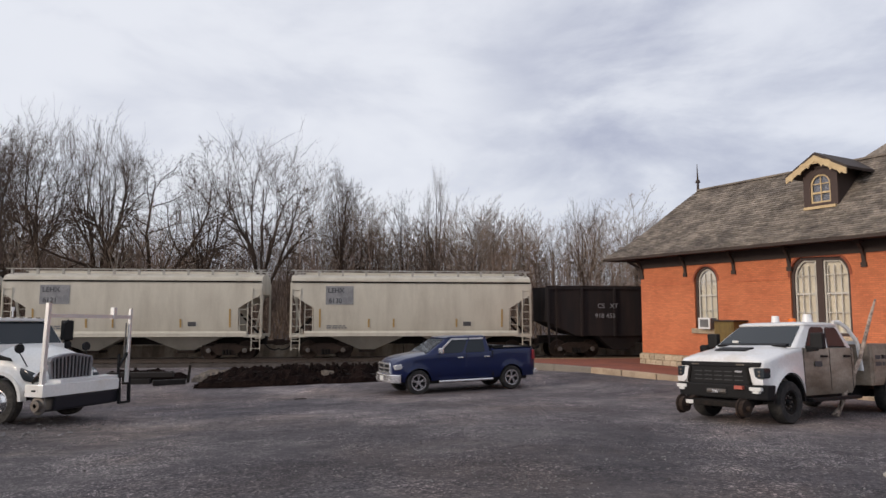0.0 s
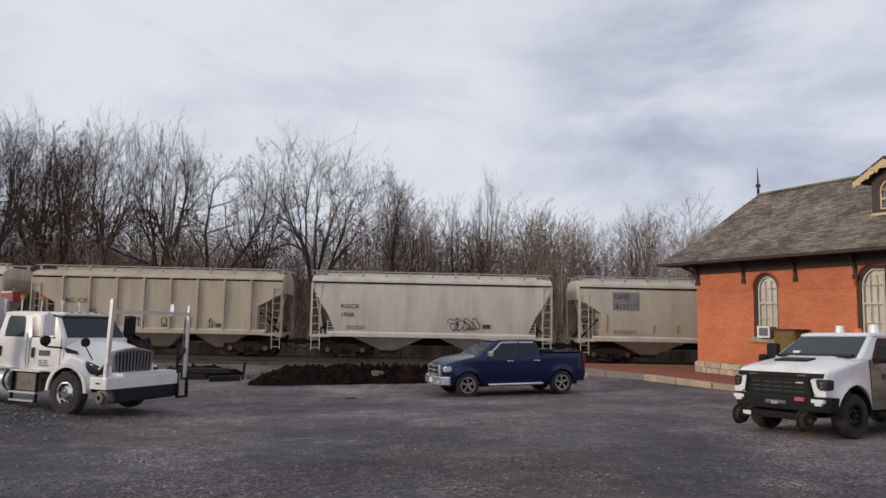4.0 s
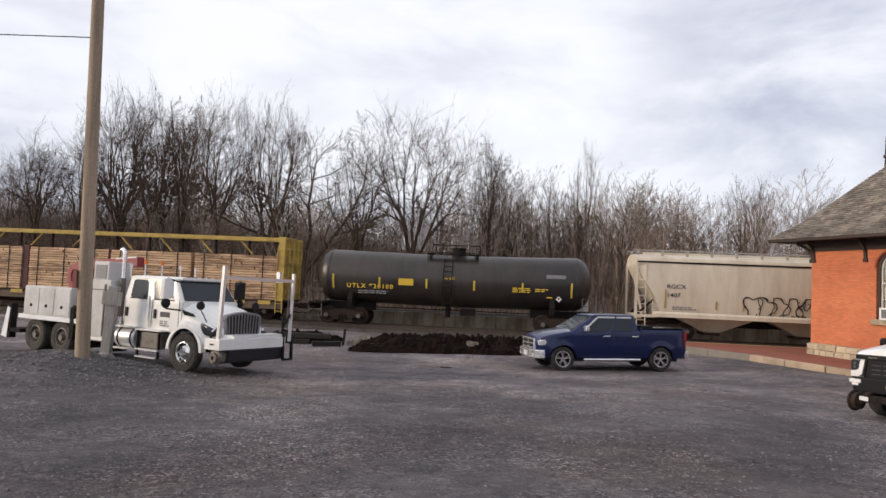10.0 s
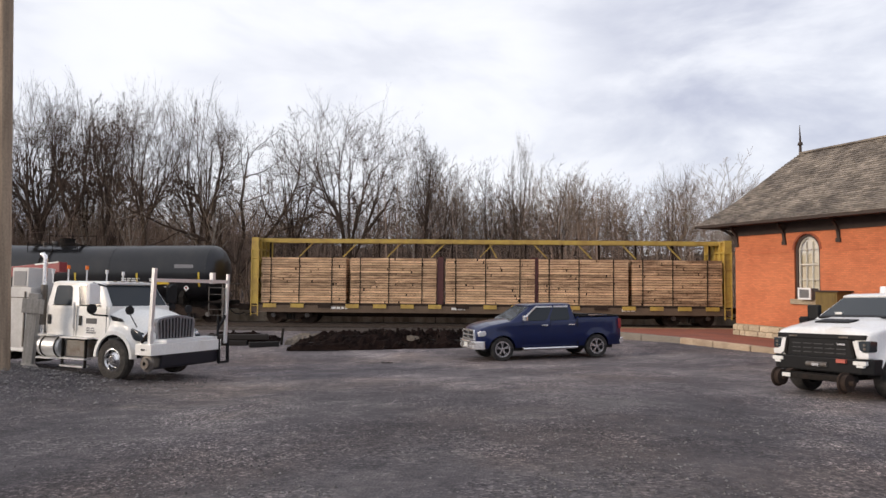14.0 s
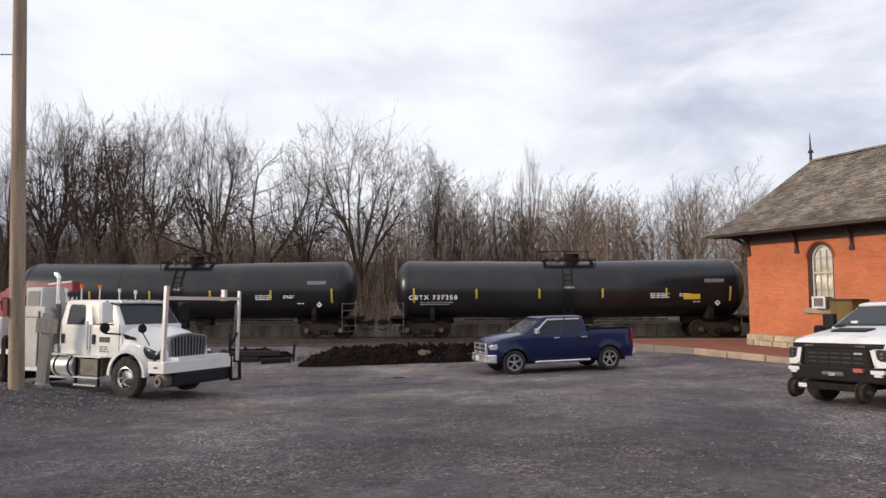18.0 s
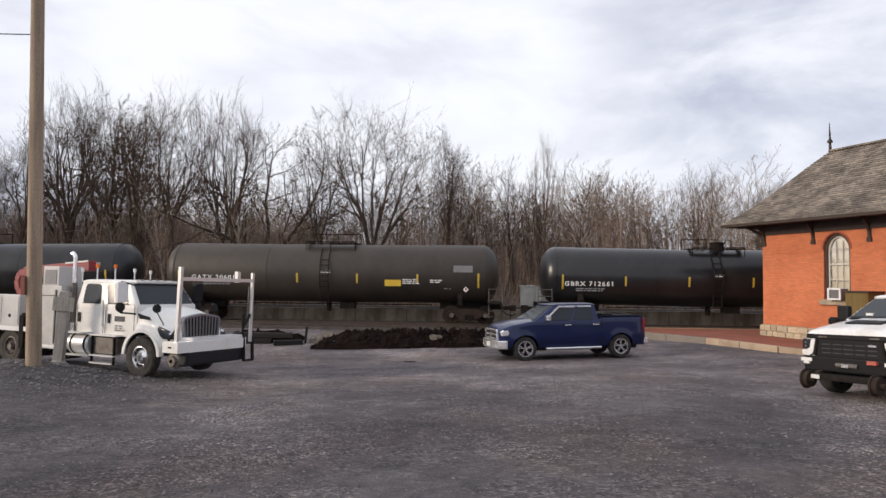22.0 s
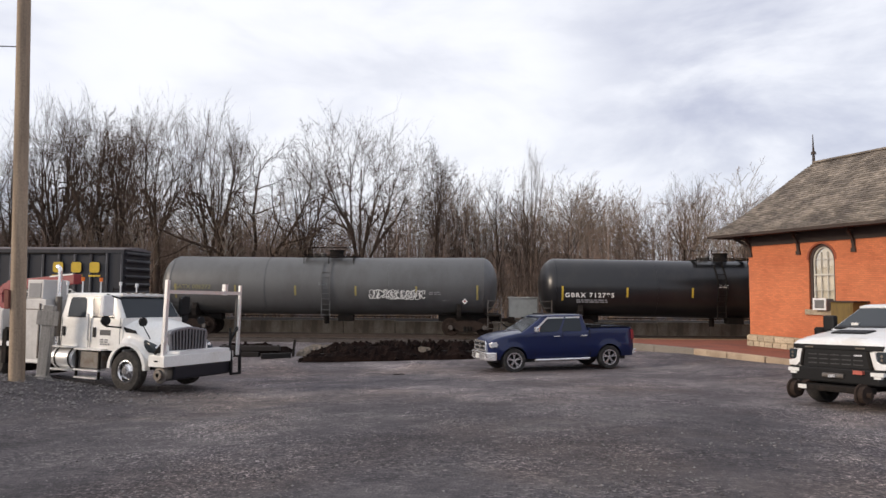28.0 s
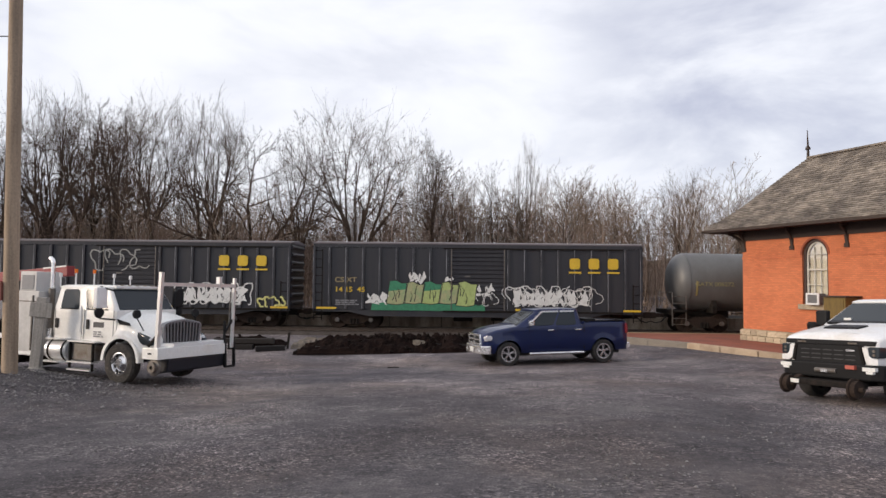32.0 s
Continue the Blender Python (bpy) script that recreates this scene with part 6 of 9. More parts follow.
# ---- vehicles in the yard ----
def wheel(name, parent, m, r, w, rim, rim_mat, style, hub=0.2):
    """A road wheel: tyre > rim > spokes or bolts, its outer face towards +y."""
    prof = [(rim, -w / 2), (r * 0.93, -w / 2), (r, -w / 2 + 0.05), (r, w / 2 - 0.05), (r * 0.93, w / 2), (rim + 0.02, w / 2), (rim, w / 2 - 0.02)]
    ty = part(name, Shape().lathe(prof, 32, "y"), M_DUSTY_TYRE if hub > 0.21 else M_TYRE, parent, "black rubber tyre", smooth=35)
    ty.matrix_basis = m
    dish = w / 2 - 0.05
    rm = Shape().lathe([(rim, w / 2 - 0.02), (rim - 0.03, w / 2 - 0.015), (rim - 0.045, dish - 0.03), (rim - 0.06, dish - 0.06)], 32, "y")
    if style == "spokes":
        rm.lathe([(rim - 0.045, dish - 0.08), (0.01, dish - 0.08)], 24, "y")
    else:
        rm.lathe([(rim - 0.05, dish - 0.05), (rim * 0.72, dish - 0.03), (rim * 0.45, dish - 0.06 if style == "dish" else dish + 0.02), (0.01, dish - 0.06 if style == "dish" else dish + 0.02)], 28, "y")
    ri = part("rim", rm, rim_mat if style != "spokes" else M_BLACK, ty, smooth=30)
    if style == "spokes":
        for i in range(5):
            a = 2 * math.pi * i / 5 + 0.3
            c, q = math.cos(a), math.sin(a)
            for k in (-0.16, 0.16):
                c2, q2 = math.cos(a + k), math.sin(a + k)
                sp = Shape().bar((0.05 * c, dish - 0.02, 0.05 * q), ((rim - 0.02) * c2, dish + 0.0, (rim - 0.02) * q2), 0.05, 0.035)
                part("spoke", sp, rim_mat, ty)
        part("outer_ring", Shape().lathe([(rim + 0.005, w / 2 - 0.01), (rim - 0.035, w / 2 - 0.012), (rim - 0.04, w / 2 - 0.04)], 32, "y"), rim_mat, ty, smooth=40)
        part("hub_cap", Shape().cyl((0, dish - 0.04, 0), (0, dish + 0.02, 0), 0.07, 14), rim_mat, ty)
    else:
        for i in range(10 if hub > 0.15 else 8):
            a = 2 * math.pi * i / (10 if hub > 0.15 else 8)
            part("wheel_nut", Shape().cyl((rim * 0.52 * math.cos(a), dish - 0.06, rim * 0.52 * math.sin(a)), (rim * 0.52 * math.cos(a), dish - 0.01, rim * 0.52 * math.sin(a)), 0.02, 6), M_STEEL, ty)
            part("hand_hole", Shape().cyl((rim * 0.75 * math.cos(a + 0.3), dish - 0.05, rim * 0.75 * math.sin(a + 0.3)), (rim * 0.75 * math.cos(a + 0.3), dish - 0.02, rim * 0.75 * math.sin(a + 0.3)), 0.032 if hub < 0.2 else 0.045, 8), M_BLACK, ty)
        part("hub_cap", Shape().cyl((0, dish - 0.08, 0), (0, dish + (0.06 if hub > 0.15 else 0.02), 0), hub * 0.55, 16, hub * 0.4), rim_mat if hub > 0.15 else M_BLACK, ty, smooth=40)
    return ty


def half_ring(x, y, z, r, w, h):
    """A bar bent over a wheel."""
    rings = []
    for i in range(17):
        a = math.pi * i / 16
        c, d = math.cos(a), math.sin(a)
        rings.append([(x + (r + u) * c, y + v, z + (r + u) * d) for u, v in ((-h / 2, -w / 2), (h / 2, -w / 2), (h / 2, w / 2), (-h / 2, w / 2))])
    return Shape().loft(rings)


def slab(pts, n, t):
    """A thin plate on a polygon of points, t thick along n."""
    n = Vector(n).normalized() * t
    k = len(pts)
    lo, hi = [Vector(p) for p in pts], [Vector(p) + n for p in pts]
    return Shape().loft([lo, hi])


def quad_between(a, b, c, d, u0, u1, v0, v1):
    """A smaller quad within abcd (a-b bottom, d-c top)."""
    a, b, c, d = (Vector(p) for p in (a, b, c, d))
    f = lambda u, v: a.lerp(b, u).lerp(d.lerp(c, u), v)
    return [f(u0, v0), f(u1, v0), f(u1, v1), f(u0, v1)]


def shell(front, rear, top, edge, half, bottom, axles, arch_r, axle_z, tuck=0.07, lean=0.05, r=0.09, flare=0.03):
    """A body of rounded cross-sections along x, with round wheel openings; top, edge and half are (x, value) keys: the
    height on the middle line, the height of the shoulder and the half width."""
    at = lambda keys, x: float(np.interp(x, [k[0] for k in keys], [k[1] for k in keys]))
    xs = [rear + (front - rear) * i / 44 for i in range(45)]
    for ax in axles:
        c0 = math.sqrt(max(0.0, arch_r ** 2 - (bottom - axle_z) ** 2))
        xs = [x for x in xs if abs(x - ax) > c0 + 0.02] + [ax + c0 * math.cos(math.pi * i / 14) for i in range(15)]
    for keys in (top, edge, half):
        xs += [k[0] for k in keys if rear < k[0] < front]
    xs = sorted(x for x in set(round(x, 4) for x in xs) if rear <= x <= front)
    rings = []
    for x in xs:
        zb = bottom
        for ax in axles:
            if abs(x - ax) < arch_r:
                zb = max(zb, axle_z + math.sqrt(arch_r ** 2 - (x - ax) ** 2))
        zt, ze, hw = at(top, x), at(edge, x), at(half, x)

        def wide(z):
            y = hw - lean * max(0.0, z - bottom - 0.35) - tuck * max(0.0, 1 - (z - bottom) / 0.35) ** 2
            for ax in axles:
                d = math.hypot(x - ax, z - axle_z) - arch_r
                y += flare * math.exp(-(d / 0.09) ** 2)
            return y
        side = [(wide(z), z) for z in (zb + (ze - r - zb) * k / 8 for k in range(9))]
        y0 = side[-1][0]
        side += [(y0 - r + r * math.cos(q), ze - r + r * math.sin(q)) for q in (radians(k) for k in (22, 45, 68, 90))]
        side += [((y0 - r) * u, ze + (zt - ze) * (1 - u ** 3)) for u in (0.85, 0.65, 0.4, 0.2)]
        rings.append([(x, y, z) for y, z in side] + [(x, 0, zt)] + [(x, -y, z) for y, z in reversed(side)])
    return Shape().loft(rings)


def rounded(xf, xr, hw, z, rad):
    """A level ring with round corners."""
    pts = []
    for cx, cy, a in ((xf - rad, hw - rad, 0), (xr + rad, hw - rad, 90), (xr + rad, -hw + rad, 180), (xf - rad, -hw + rad, 270)):
        pts += [(cx + rad * math.cos(radians(a + k)), cy + rad * math.sin(radians(a + k)), z) for k in (0, 30, 60, 90)]
    return pts


def cabin(car, paint, ws_base, ws_top, roof_rear, rear_base, belt, roof, hw, hw_top, pillars, side_from, chrome=None, glass_mat=None):
    """The upper cab: corner pillars, domed roof and real panes. pillars: shares along the side where the panes stand."""
    glass_mat = glass_mat or M_GLASS
    eave = roof - 0.09
    low = {s: (Vector((ws_base, s * hw, belt)), Vector((rear_base, s * hw, belt))) for s in (-1, 1)}
    high = {s: (Vector((ws_top, s * hw_top, eave)), Vector((roof_rear, s * hw_top, eave))) for s in (-1, 1)}
    part("cab", Shape().loft([rounded(ws_base, rear_base, hw, belt, 0.09), rounded(ws_top, roof_rear, hw_top, eave, 0.09)]), paint, car, smooth=50)
    levels = [(0, 0.02, -0.01), (0.03, 0.02, -0.01), (0.06, -0.03, 0.04), (0.08, -0.10, 0.13), (0.09, -0.24, 0.32)]
    part("roof", Shape().loft([rounded(ws_top + d if k < 2 else ws_top - e * 1.2, roof_rear - d if k < 2 else roof_rear + e * 0.8, hw_top + d, eave + z, 0.12) for k, (z, d, e) in enumerate(levels)]), paint, car, smooth=60)
    q = quad_between(low[1][0], low[-1][0], high[-1][0], high[1][0], 0.045, 0.955, 0.05, 0.95)
    part("windscreen", slab(q, (1, 0, 0.8), 0.016), glass_mat, car, "dark tinted windscreen")
    q = quad_between(low[1][1], low[-1][1], high[-1][1], high[1][1], 0.1, 0.9, 0.2, 0.88)
    part("rear_window", slab(q, (-1, 0, 0.3), 0.015), glass_mat, car)
    for s in (-1, 1):
        for i, (u0, u1) in enumerate(pillars):
            a = quad_between(low[s][0], low[s][1], high[s][1], high[s][0], u0, u1, 0.04, 0.93)
            c = sum(a, Vector()) / 4
            # clipped corners
            poly = []
            for k in range(4):
                p, n0, n1 = a[k], a[k - 1], a[(k + 1) % 4]
                poly += [p + (n0 - p).normalized() * 0.06, p + (n1 - p).normalized() * 0.06]
            part("side_window", slab(poly, (0, s, 0.2), 0.012), glass_mat, car)
            o = Vector((0, s * 0.018, 0.012))
            if chrome:
                v = Shape().bar(a[3] + o, a[2] + o, 0.03, 0.055)
                if i == 0:
                    v.bar(a[3] + o, a[3].lerp(a[0], 0.85) + o, 0.03, 0.05)
                part("window_visor", v, chrome, car, "bright metal rain visor")
            else:
                part("window_seal", Shape().bar(a[0] + o * 0.5, a[1] + o * 0.5, 0.02, 0.03), M_BLACK, car)


def blue_pickup():
    blue = mat("dark_blue_metallic", (0.0025, 0.0095, 0.060), 0.28, 0.15, 0.05, 2, coat=0.5, col2=(0.003, 0.009, 0.052), spec=0.35)
    # near front and rear wheels touch the ground on one line
    yaw = 203.0
    h = Vector((math.cos(radians(yaw)), math.sin(radians(yaw)), 0))
    left = Vector((-h.y, h.x, 0))
    mid = Vector((-0.98, 23.6, 0)) - h * 1.785 - left * 0.86
    car = thing("pickup_truck", on_ground(mid.x, mid.y, yaw), "dark blue crew cab pickup truck with chrome bumper and wheels", "pickup truck")
    hw = 0.96
    axles, az = (1.785, -1.785), 0.41
    sh = shell(2.66, -2.74, [(-2.74, 1.42), (-2.70, 1.47), (-1.05, 1.47), (-1.02, 1.38), (1.30, 1.42), (1.60, 1.40), (2.20, 1.32), (2.48, 1.24), (2.60, 1.15), (2.66, 1.05)],
               [(-2.74, 1.40), (-2.70, 1.46), (-1.05, 1.46), (-1.02, 1.37), (1.20, 1.37), (1.60, 1.33), (2.20, 1.23), (2.48, 1.14), (2.60, 1.06), (2.66, 0.98)],
               [(-2.74, 0.93), (-2.6, 0.97), (-1.0, 0.98), (1.2, 0.98), (2.0, 0.985), (2.3, 0.95), (2.52, 0.88), (2.66, 0.74)], 0.44, axles, 0.475, az, flare=0.012)
    part("body", sh, blue, car, smooth=42)
    # bed hollow and cap rail
    part("bed_floor", Shape().box(-2.64, -1.12, -0.82, 0.82, 1.462, 1.468), M_BLACK, car)
    part("bed_rail_cap", ring(Shape(), [(-2.70, -0.95), (-1.06, -0.95), (-1.06, 0.95), (-2.70, 0.95)], [(-2.63, -0.85), (-1.12, -0.85), (-1.12, 0.85), (-2.63, 0.85)], 0, 0.03), M_BLACK, car).matrix_basis = Matrix(((1, 0, 0, 0), (0, 0, 1, 0), (0, 1, 0, 1.462), (0, 0, 0, 1)))
    M_VISOR = mat("polished_visor", (0.70, 0.70, 0.72), 0.3, 0.2, 0.03)
    cabin(car, blue, 1.50, 0.68, -0.92, -1.02, 1.33, 1.94, 0.93, 0.72, ((0.17, 0.54), (0.58, 0.90)), 0, M_VISOR)
    part("cab_gap", Shape().box(-1.06, -1.035, -hw - 0.004, hw + 0.004, 0.5, 1.40), M_BLACK, car)
    for s in (-1, 1):
        y = s * (hw + 0.001)
        for x0 in (1.02, -0.02, -1.0):
            part("door_seam", Shape().box(x0 - 0.006, x0 + 0.006, y - 0.003 * s, y + 0.003 * s, 0.55, 1.36), M_BLACK, car)
        for x0 in (0.22, -0.82):
            part("door_handle", Shape().box(x0 - 0.11, x0 + 0.11, min(y, y + 0.035 * s), max(y, y + 0.035 * s), 1.17, 1.21), M_CHROME, car, "chrome door handle", bevel=0.01)
        part("running_board", Shape().cyl((1.05, s * 1.0, 0.40), (-1.0, s * 1.0, 0.40), 0.045, 10), M_CHROME, car, "chrome side step bar")
        part("mirror", Shape().box(0.92, 1.06, min(s * 0.98, s * 1.18), max(s * 0.98, s * 1.18), 1.36, 1.54), M_CHROME, car, "chrome door mirror", bevel=0.03)
        part("headlight", Shape().prism([(2.60, 0.86), (2.63, 1.0), (2.40, 1.05), (2.34, 0.95), (2.40, 0.87)], min(s * 0.62, s * 0.93), max(s * 0.62, s * 0.93)), M_LAMP, car, bevel=0.02)
        part("taillight", Shape().box(-2.755, -2.66, min(s * 0.84, s * 0.972), max(s * 0.84, s * 0.972), 1.02, 1.36), M_RED, car, bevel=0.01)
        for k, ax in enumerate(axles):
            wheel("wheel", car, pose(ax, s * 0.84, az, 0, 0, 0 if s > 0 else 180), 0.41, 0.28, 0.27, M_RIM, "spokes")
        part("badge", bars(Shape(), 0.9, 1.02, 1, 0, 0.45, 0.05, 3), M_ALU, car).matrix_basis = pose(0, y + 0.003 * s, 0, 0, 0, 0)
    part("grille", Shape().box(2.63, 2.68, -0.60, 0.60, 0.76, 1.04), M_BLACK, car)
    part("grille_surround", ring(Shape(), [(-0.64, 0.72), (-0.60, 1.08), (0.60, 1.08), (0.64, 0.72)], [(-0.56, 0.78), (-0.54, 1.02), (0.54, 1.02), (0.56, 0.78)], 2.66, 2.71), M_CHROME, car).matrix_basis = Matrix(((0, 1, 0, 0), (1, 0, 0, 0), (0, 0, 1, 0), (0, 0, 0, 1)))
    part("grille_bar", Shape().box(2.67, 2.72, -0.56, 0.56, 0.87, 0.92).box(2.67, 2.72, -0.035, 0.035, 0.78, 1.02), M_CHROME, car, "chrome crosshair grille bars")
    bp = [(2.50, -0.98), (2.74, -0.86), (2.80, -0.4), (2.80, 0.4), (2.74, 0.86), (2.50, 0.98), (2.42, 0.98), (2.42, -0.98)]
    part("front_bumper", Shape().loft([[(x, y, 0.42) for x, y in bp], [(x, y, 0.70) for x, y in bp]]), M_CHROME, car, "chrome front bumper", bevel=0.03)
    part("number_plate", Shape().box(2.80, 2.815, -0.15, 0.15, 0.48, 0.63), M_LETTER_W, car)
    for s in (-1, 1):
        part("fog_lamp", Shape().cyl((2.70, s * 0.68, 0.52), (2.765, s * 0.68, 0.52), 0.055, 12), M_LAMP, car)
    part("rear_bumper", Shape().box(-2.86, -2.70, -0.92, 0.92, 0.50, 0.68), M_CHROME, car, bevel=0.02)
    part("underbody", Shape().box(-2.5, 2.3, -0.75, 0.75, 0.32, 0.52), M_BLACK, car)
    part("exhaust", Shape().cyl((-2.6, -0.6, 0.36), (-2.9, -0.6, 0.36), 0.05, 10), M_CHROME, car)
    part("toolbox", Shape().box(-1.55, -1.14, -0.84, 0.84, 1.47, 1.56), M_BLACK, car, "black bed toolbox", bevel=0.02)


blue_pickup()


def utility_truck():
    white = mat("dusty_white_paint", (0.76, 0.76, 0.76), 0.3, 0, 0.05, 1.6, 20, col2=(0.60, 0.56, 0.50), mix=(0.5, 0.82), coat=0.3)
    # mud film, taken darker still to paint in the shade on this side
    grimy = mat("muddy_shaded_white_paint", (0.44, 0.385, 0.315), 0.55, 0, 0.12, 1.1, 18, col2=(0.15, 0.112, 0.080), mix=(0.30, 0.64), stretch=(0.6, 1, 1.7))
    yaw = 214.0
    mid = (8.22, 16.17)
    car = thing("utility_truck", on_ground(mid[0], mid[1], yaw), "white crew cab utility truck with road-rail wheels and service body", "utility truck")
    hw, az, R = 1.02, 0.43, 0.43
    wb = 4.37
    fa, ra = wb / 2, -wb / 2
    front = shell(fa + 0.84, fa - 0.62, [(fa - 0.62, 1.60), (fa - 0.1, 1.55), (fa + 0.40, 1.46), (fa + 0.70, 1.38), (fa + 0.80, 1.32), (fa + 0.84, 1.26)],
                  [(fa - 0.62, 1.54), (fa - 0.1, 1.46), (fa + 0.40, 1.37), (fa + 0.70, 1.30), (fa + 0.80, 1.26), (fa + 0.84, 1.21)],
                  [(fa - 0.62, 1.0), (fa - 0.1, 1.03), (fa + 0.35, 1.04), (fa + 0.62, 1.02), (fa + 0.78, 0.98), (fa + 0.84, 0.93)], 0.60, (fa,), 0.60, az, 0.03, 0.03, 0.08, 0.05)
    part("front_body", front, white, car, "dusty white bonnet and wings", smooth=42)
    doors = shell(fa - 0.625, fa - 2.80, [(fa - 2.80, 1.55), (fa - 0.625, 1.56)], [(fa - 2.80, 1.54), (fa - 0.62, 1.53)], [(fa - 2.80, 1.0), (fa - 0.62, 1.0)], 0.52, (), 0.5, az, 0.10, 0.04, 0.05)
    part("door_body", doors, grimy, car, "white doors under a film of mud, darkened for the shaded side", smooth=42)
    cabin(car, white, fa - 0.36, fa - 1.12, fa - 2.55, fa - 2.76, 1.52, 2.10, 0.96, 0.78, ((0.17, 0.52), (0.555, 0.88)), 0)
    part("bonnet_bulge", Shape().loft([[(fa + 0.72, 0.52, 1.37), (fa + 0.72, -0.52, 1.37), (fa - 0.44, -0.62, 1.545), (fa - 0.44, 0.62, 1.545)], [(fa + 0.54, 0.40, 1.435), (fa + 0.54, -0.40, 1.435), (fa - 0.36, -0.50, 1.585), (fa - 0.36, 0.50, 1.585)]]), white, car, bevel=0.02, smooth=50)
    part("bonnet_scoop", Shape().prism([(fa + 0.46, 1.44), (fa + 0.44, 1.485), (fa + 0.12, 1.535), (fa + 0.10, 1.48)], -0.36, 0.36), M_BLACK, car, "black bonnet air scoop", bevel=0.01)
    part("wiper_cowl", Shape().prism([(fa - 0.32, 1.54), (fa - 0.30, 1.58), (fa - 0.46, 1.62), (fa - 0.48, 1.56)], -0.80, 0.80), M_BLACK, car)
    # dark front: upper bar, grille, surround, lamps, winch bumper
    part("upper_bar", Shape().loft([[(fa + 0.62, -1.0, z), (fa + 0.86, -0.92, z), (fa + 0.90, -0.5, z), (fa + 0.90, 0.5, z), (fa + 0.86, 0.92, z), (fa + 0.62, 1.0, z)] for z in (1.14, 1.235)]), M_BLACK, car, "black upper grille bar with lamps", bevel=0.015)
    part("grille", Shape().box(fa + 0.78, fa + 0.885, -0.72, 0.72, 0.78, 1.14), M_BLACK, car, bevel=0.02)
    for i in range(3):
        z = 0.86 + i * 0.085
        for j in range(5):
            part("grille_slot", Shape().box(fa + 0.885, fa + 0.895, -0.56 + j * 0.235, -0.38 + j * 0.235, z, z + 0.018), M_DARK_SLOT, car)
    for k in (-1, 1):
        part("grille_frame", Shape().bar((fa + 0.88, k * 0.72, 0.80), (fa + 0.88, k * 0.66, 1.13), 0.05, 0.06), M_DARK, car)
        part("marker_lamp", Shape().box(fa + 0.90, fa + 0.908, k * 0.53 - 0.09, k * 0.53 + 0.09, 1.17, 1.20), M_STEEL, car)
    part("badge", Shape().box(fa + 0.895, fa + 0.905, 0.40, 0.56, 1.03, 1.065), M_CHROME, car)
    for s in (-1, 1):
        # a white bracket of bodywork round the tall dark headlight
        c = Shape()
        pts = [(0.70, 1.12), (0.80, 1.12), (0.83, 0.96), (0.89, 0.915), (1.0, 0.905), (1.0, 0.80), (0.84, 0.79), (0.76, 0.85)]
        c.prism_x([(s * y, z) for y, z in pts], fa + 0.55, fa + 0.90)
        part("lamp_surround", c, white, car, "white bumper corner round the headlight", bevel=0.015)
        lo, hi = sorted((s * 0.80, s * 1.012))
        part("headlight", Shape().prism([(fa + 0.60, 0.92), (fa + 0.60, 1.13), (fa + 0.875, 1.13), (fa + 0.885, 0.92)], lo, hi), M_GLASS, car, "dark smoked headlight", bevel=0.03)
        for z in (0.955, 1.03):
            part("headlight_lens", Shape().cyl((fa + 0.86, s * 0.92, z + 0.025), (fa + 0.895, s * 0.92, z + 0.025), 0.026, 12), M_STEEL, car, smooth=40)
        part("marker_plate", Shape().box(fa + 0.88, fa + 0.965, min(s * 0.74, s * 0.98), max(s * 0.74, s * 0.98), 0.68, 0.75).box(fa + 0.88, fa + 0.96, min(s * 0.80, s * 0.93), max(s * 0.80, s * 0.93), 0.63, 0.675), M_LETTER_W, car, "pale bumper step plate")
        # towing mirrors
        part("mirror_arm", Shape().bar((fa - 0.84, s * 0.95, 1.50), (fa - 0.78, s * 1.22, 1.52), 0.07, 0.12), M_BLACK, car)
        part("mirror", Shape().box(fa - 0.88, fa - 0.72, min(s * 1.10, s * 1.36), max(s * 1.10, s * 1.36), 1.50, 1.84), M_BLACK, car, "large black towing mirror", bevel=0.04)
        for x0 in (fa - 0.64, fa - 1.68, fa - 2.62):
            part("door_seam", Shape().box(x0 - 0.006, x0 + 0.006, s * 1.0 - 0.003, s * 1.0 + 0.003, 0.62, 1.54), M_BLACK, car)
        for x0 in (fa - 1.44, fa - 2.40):
            part("door_handle", Shape().box(x0 - 0.12, x0 + 0.12, min(s * 0.985, s * 1.03), max(s * 0.985, s * 1.03), 1.32, 1.365), M_BLACK, car, bevel=0.01)
        part("side_step", Shape().box(fa - 2.8, fa - 0.75, min(s * 0.92, s * 1.08), max(s * 0.92, s * 1.08), 0.40, 0.47), M_BLACK, car, bevel=0.01)
        part("arch_liner", half_ring(fa, s * 0.90, az, 0.575, 0.24, 0.05), M_BLACK, car)
        wheel("wheel", car, pose(fa, s * 0.90, az, 0, 0, 0 if s > 0 else 180), R, 0.28, 0.24, M_DARK, "dish", 0.1)
        wheel("wheel", car, pose(ra, s * 0.92, az, 0, 0, 0 if s > 0 else 180), R, 0.27, 0.23, M_STEEL, "dish", 0.1)
        # rack hoops sloping from the roof's rear edge to the service body
        hoop = Shape()
        pp = [Vector((fa - 2.50, s * 0.70, 2.10)), Vector((fa - 2.66, s * 0.76, 2.10)), Vector((fa - 2.86, s * 0.84, 1.96)), Vector((fa - 3.10, s * 0.92, 1.64)), Vector((fa - 3.16, s * 0.95, 1.0))]
        for p, q in zip(pp, pp[1:]):
            hoop.cyl(p, q, 0.045, 8)
        part("rack_hoop", hoop, white, car, "white tubular rack hoop", smooth=40)
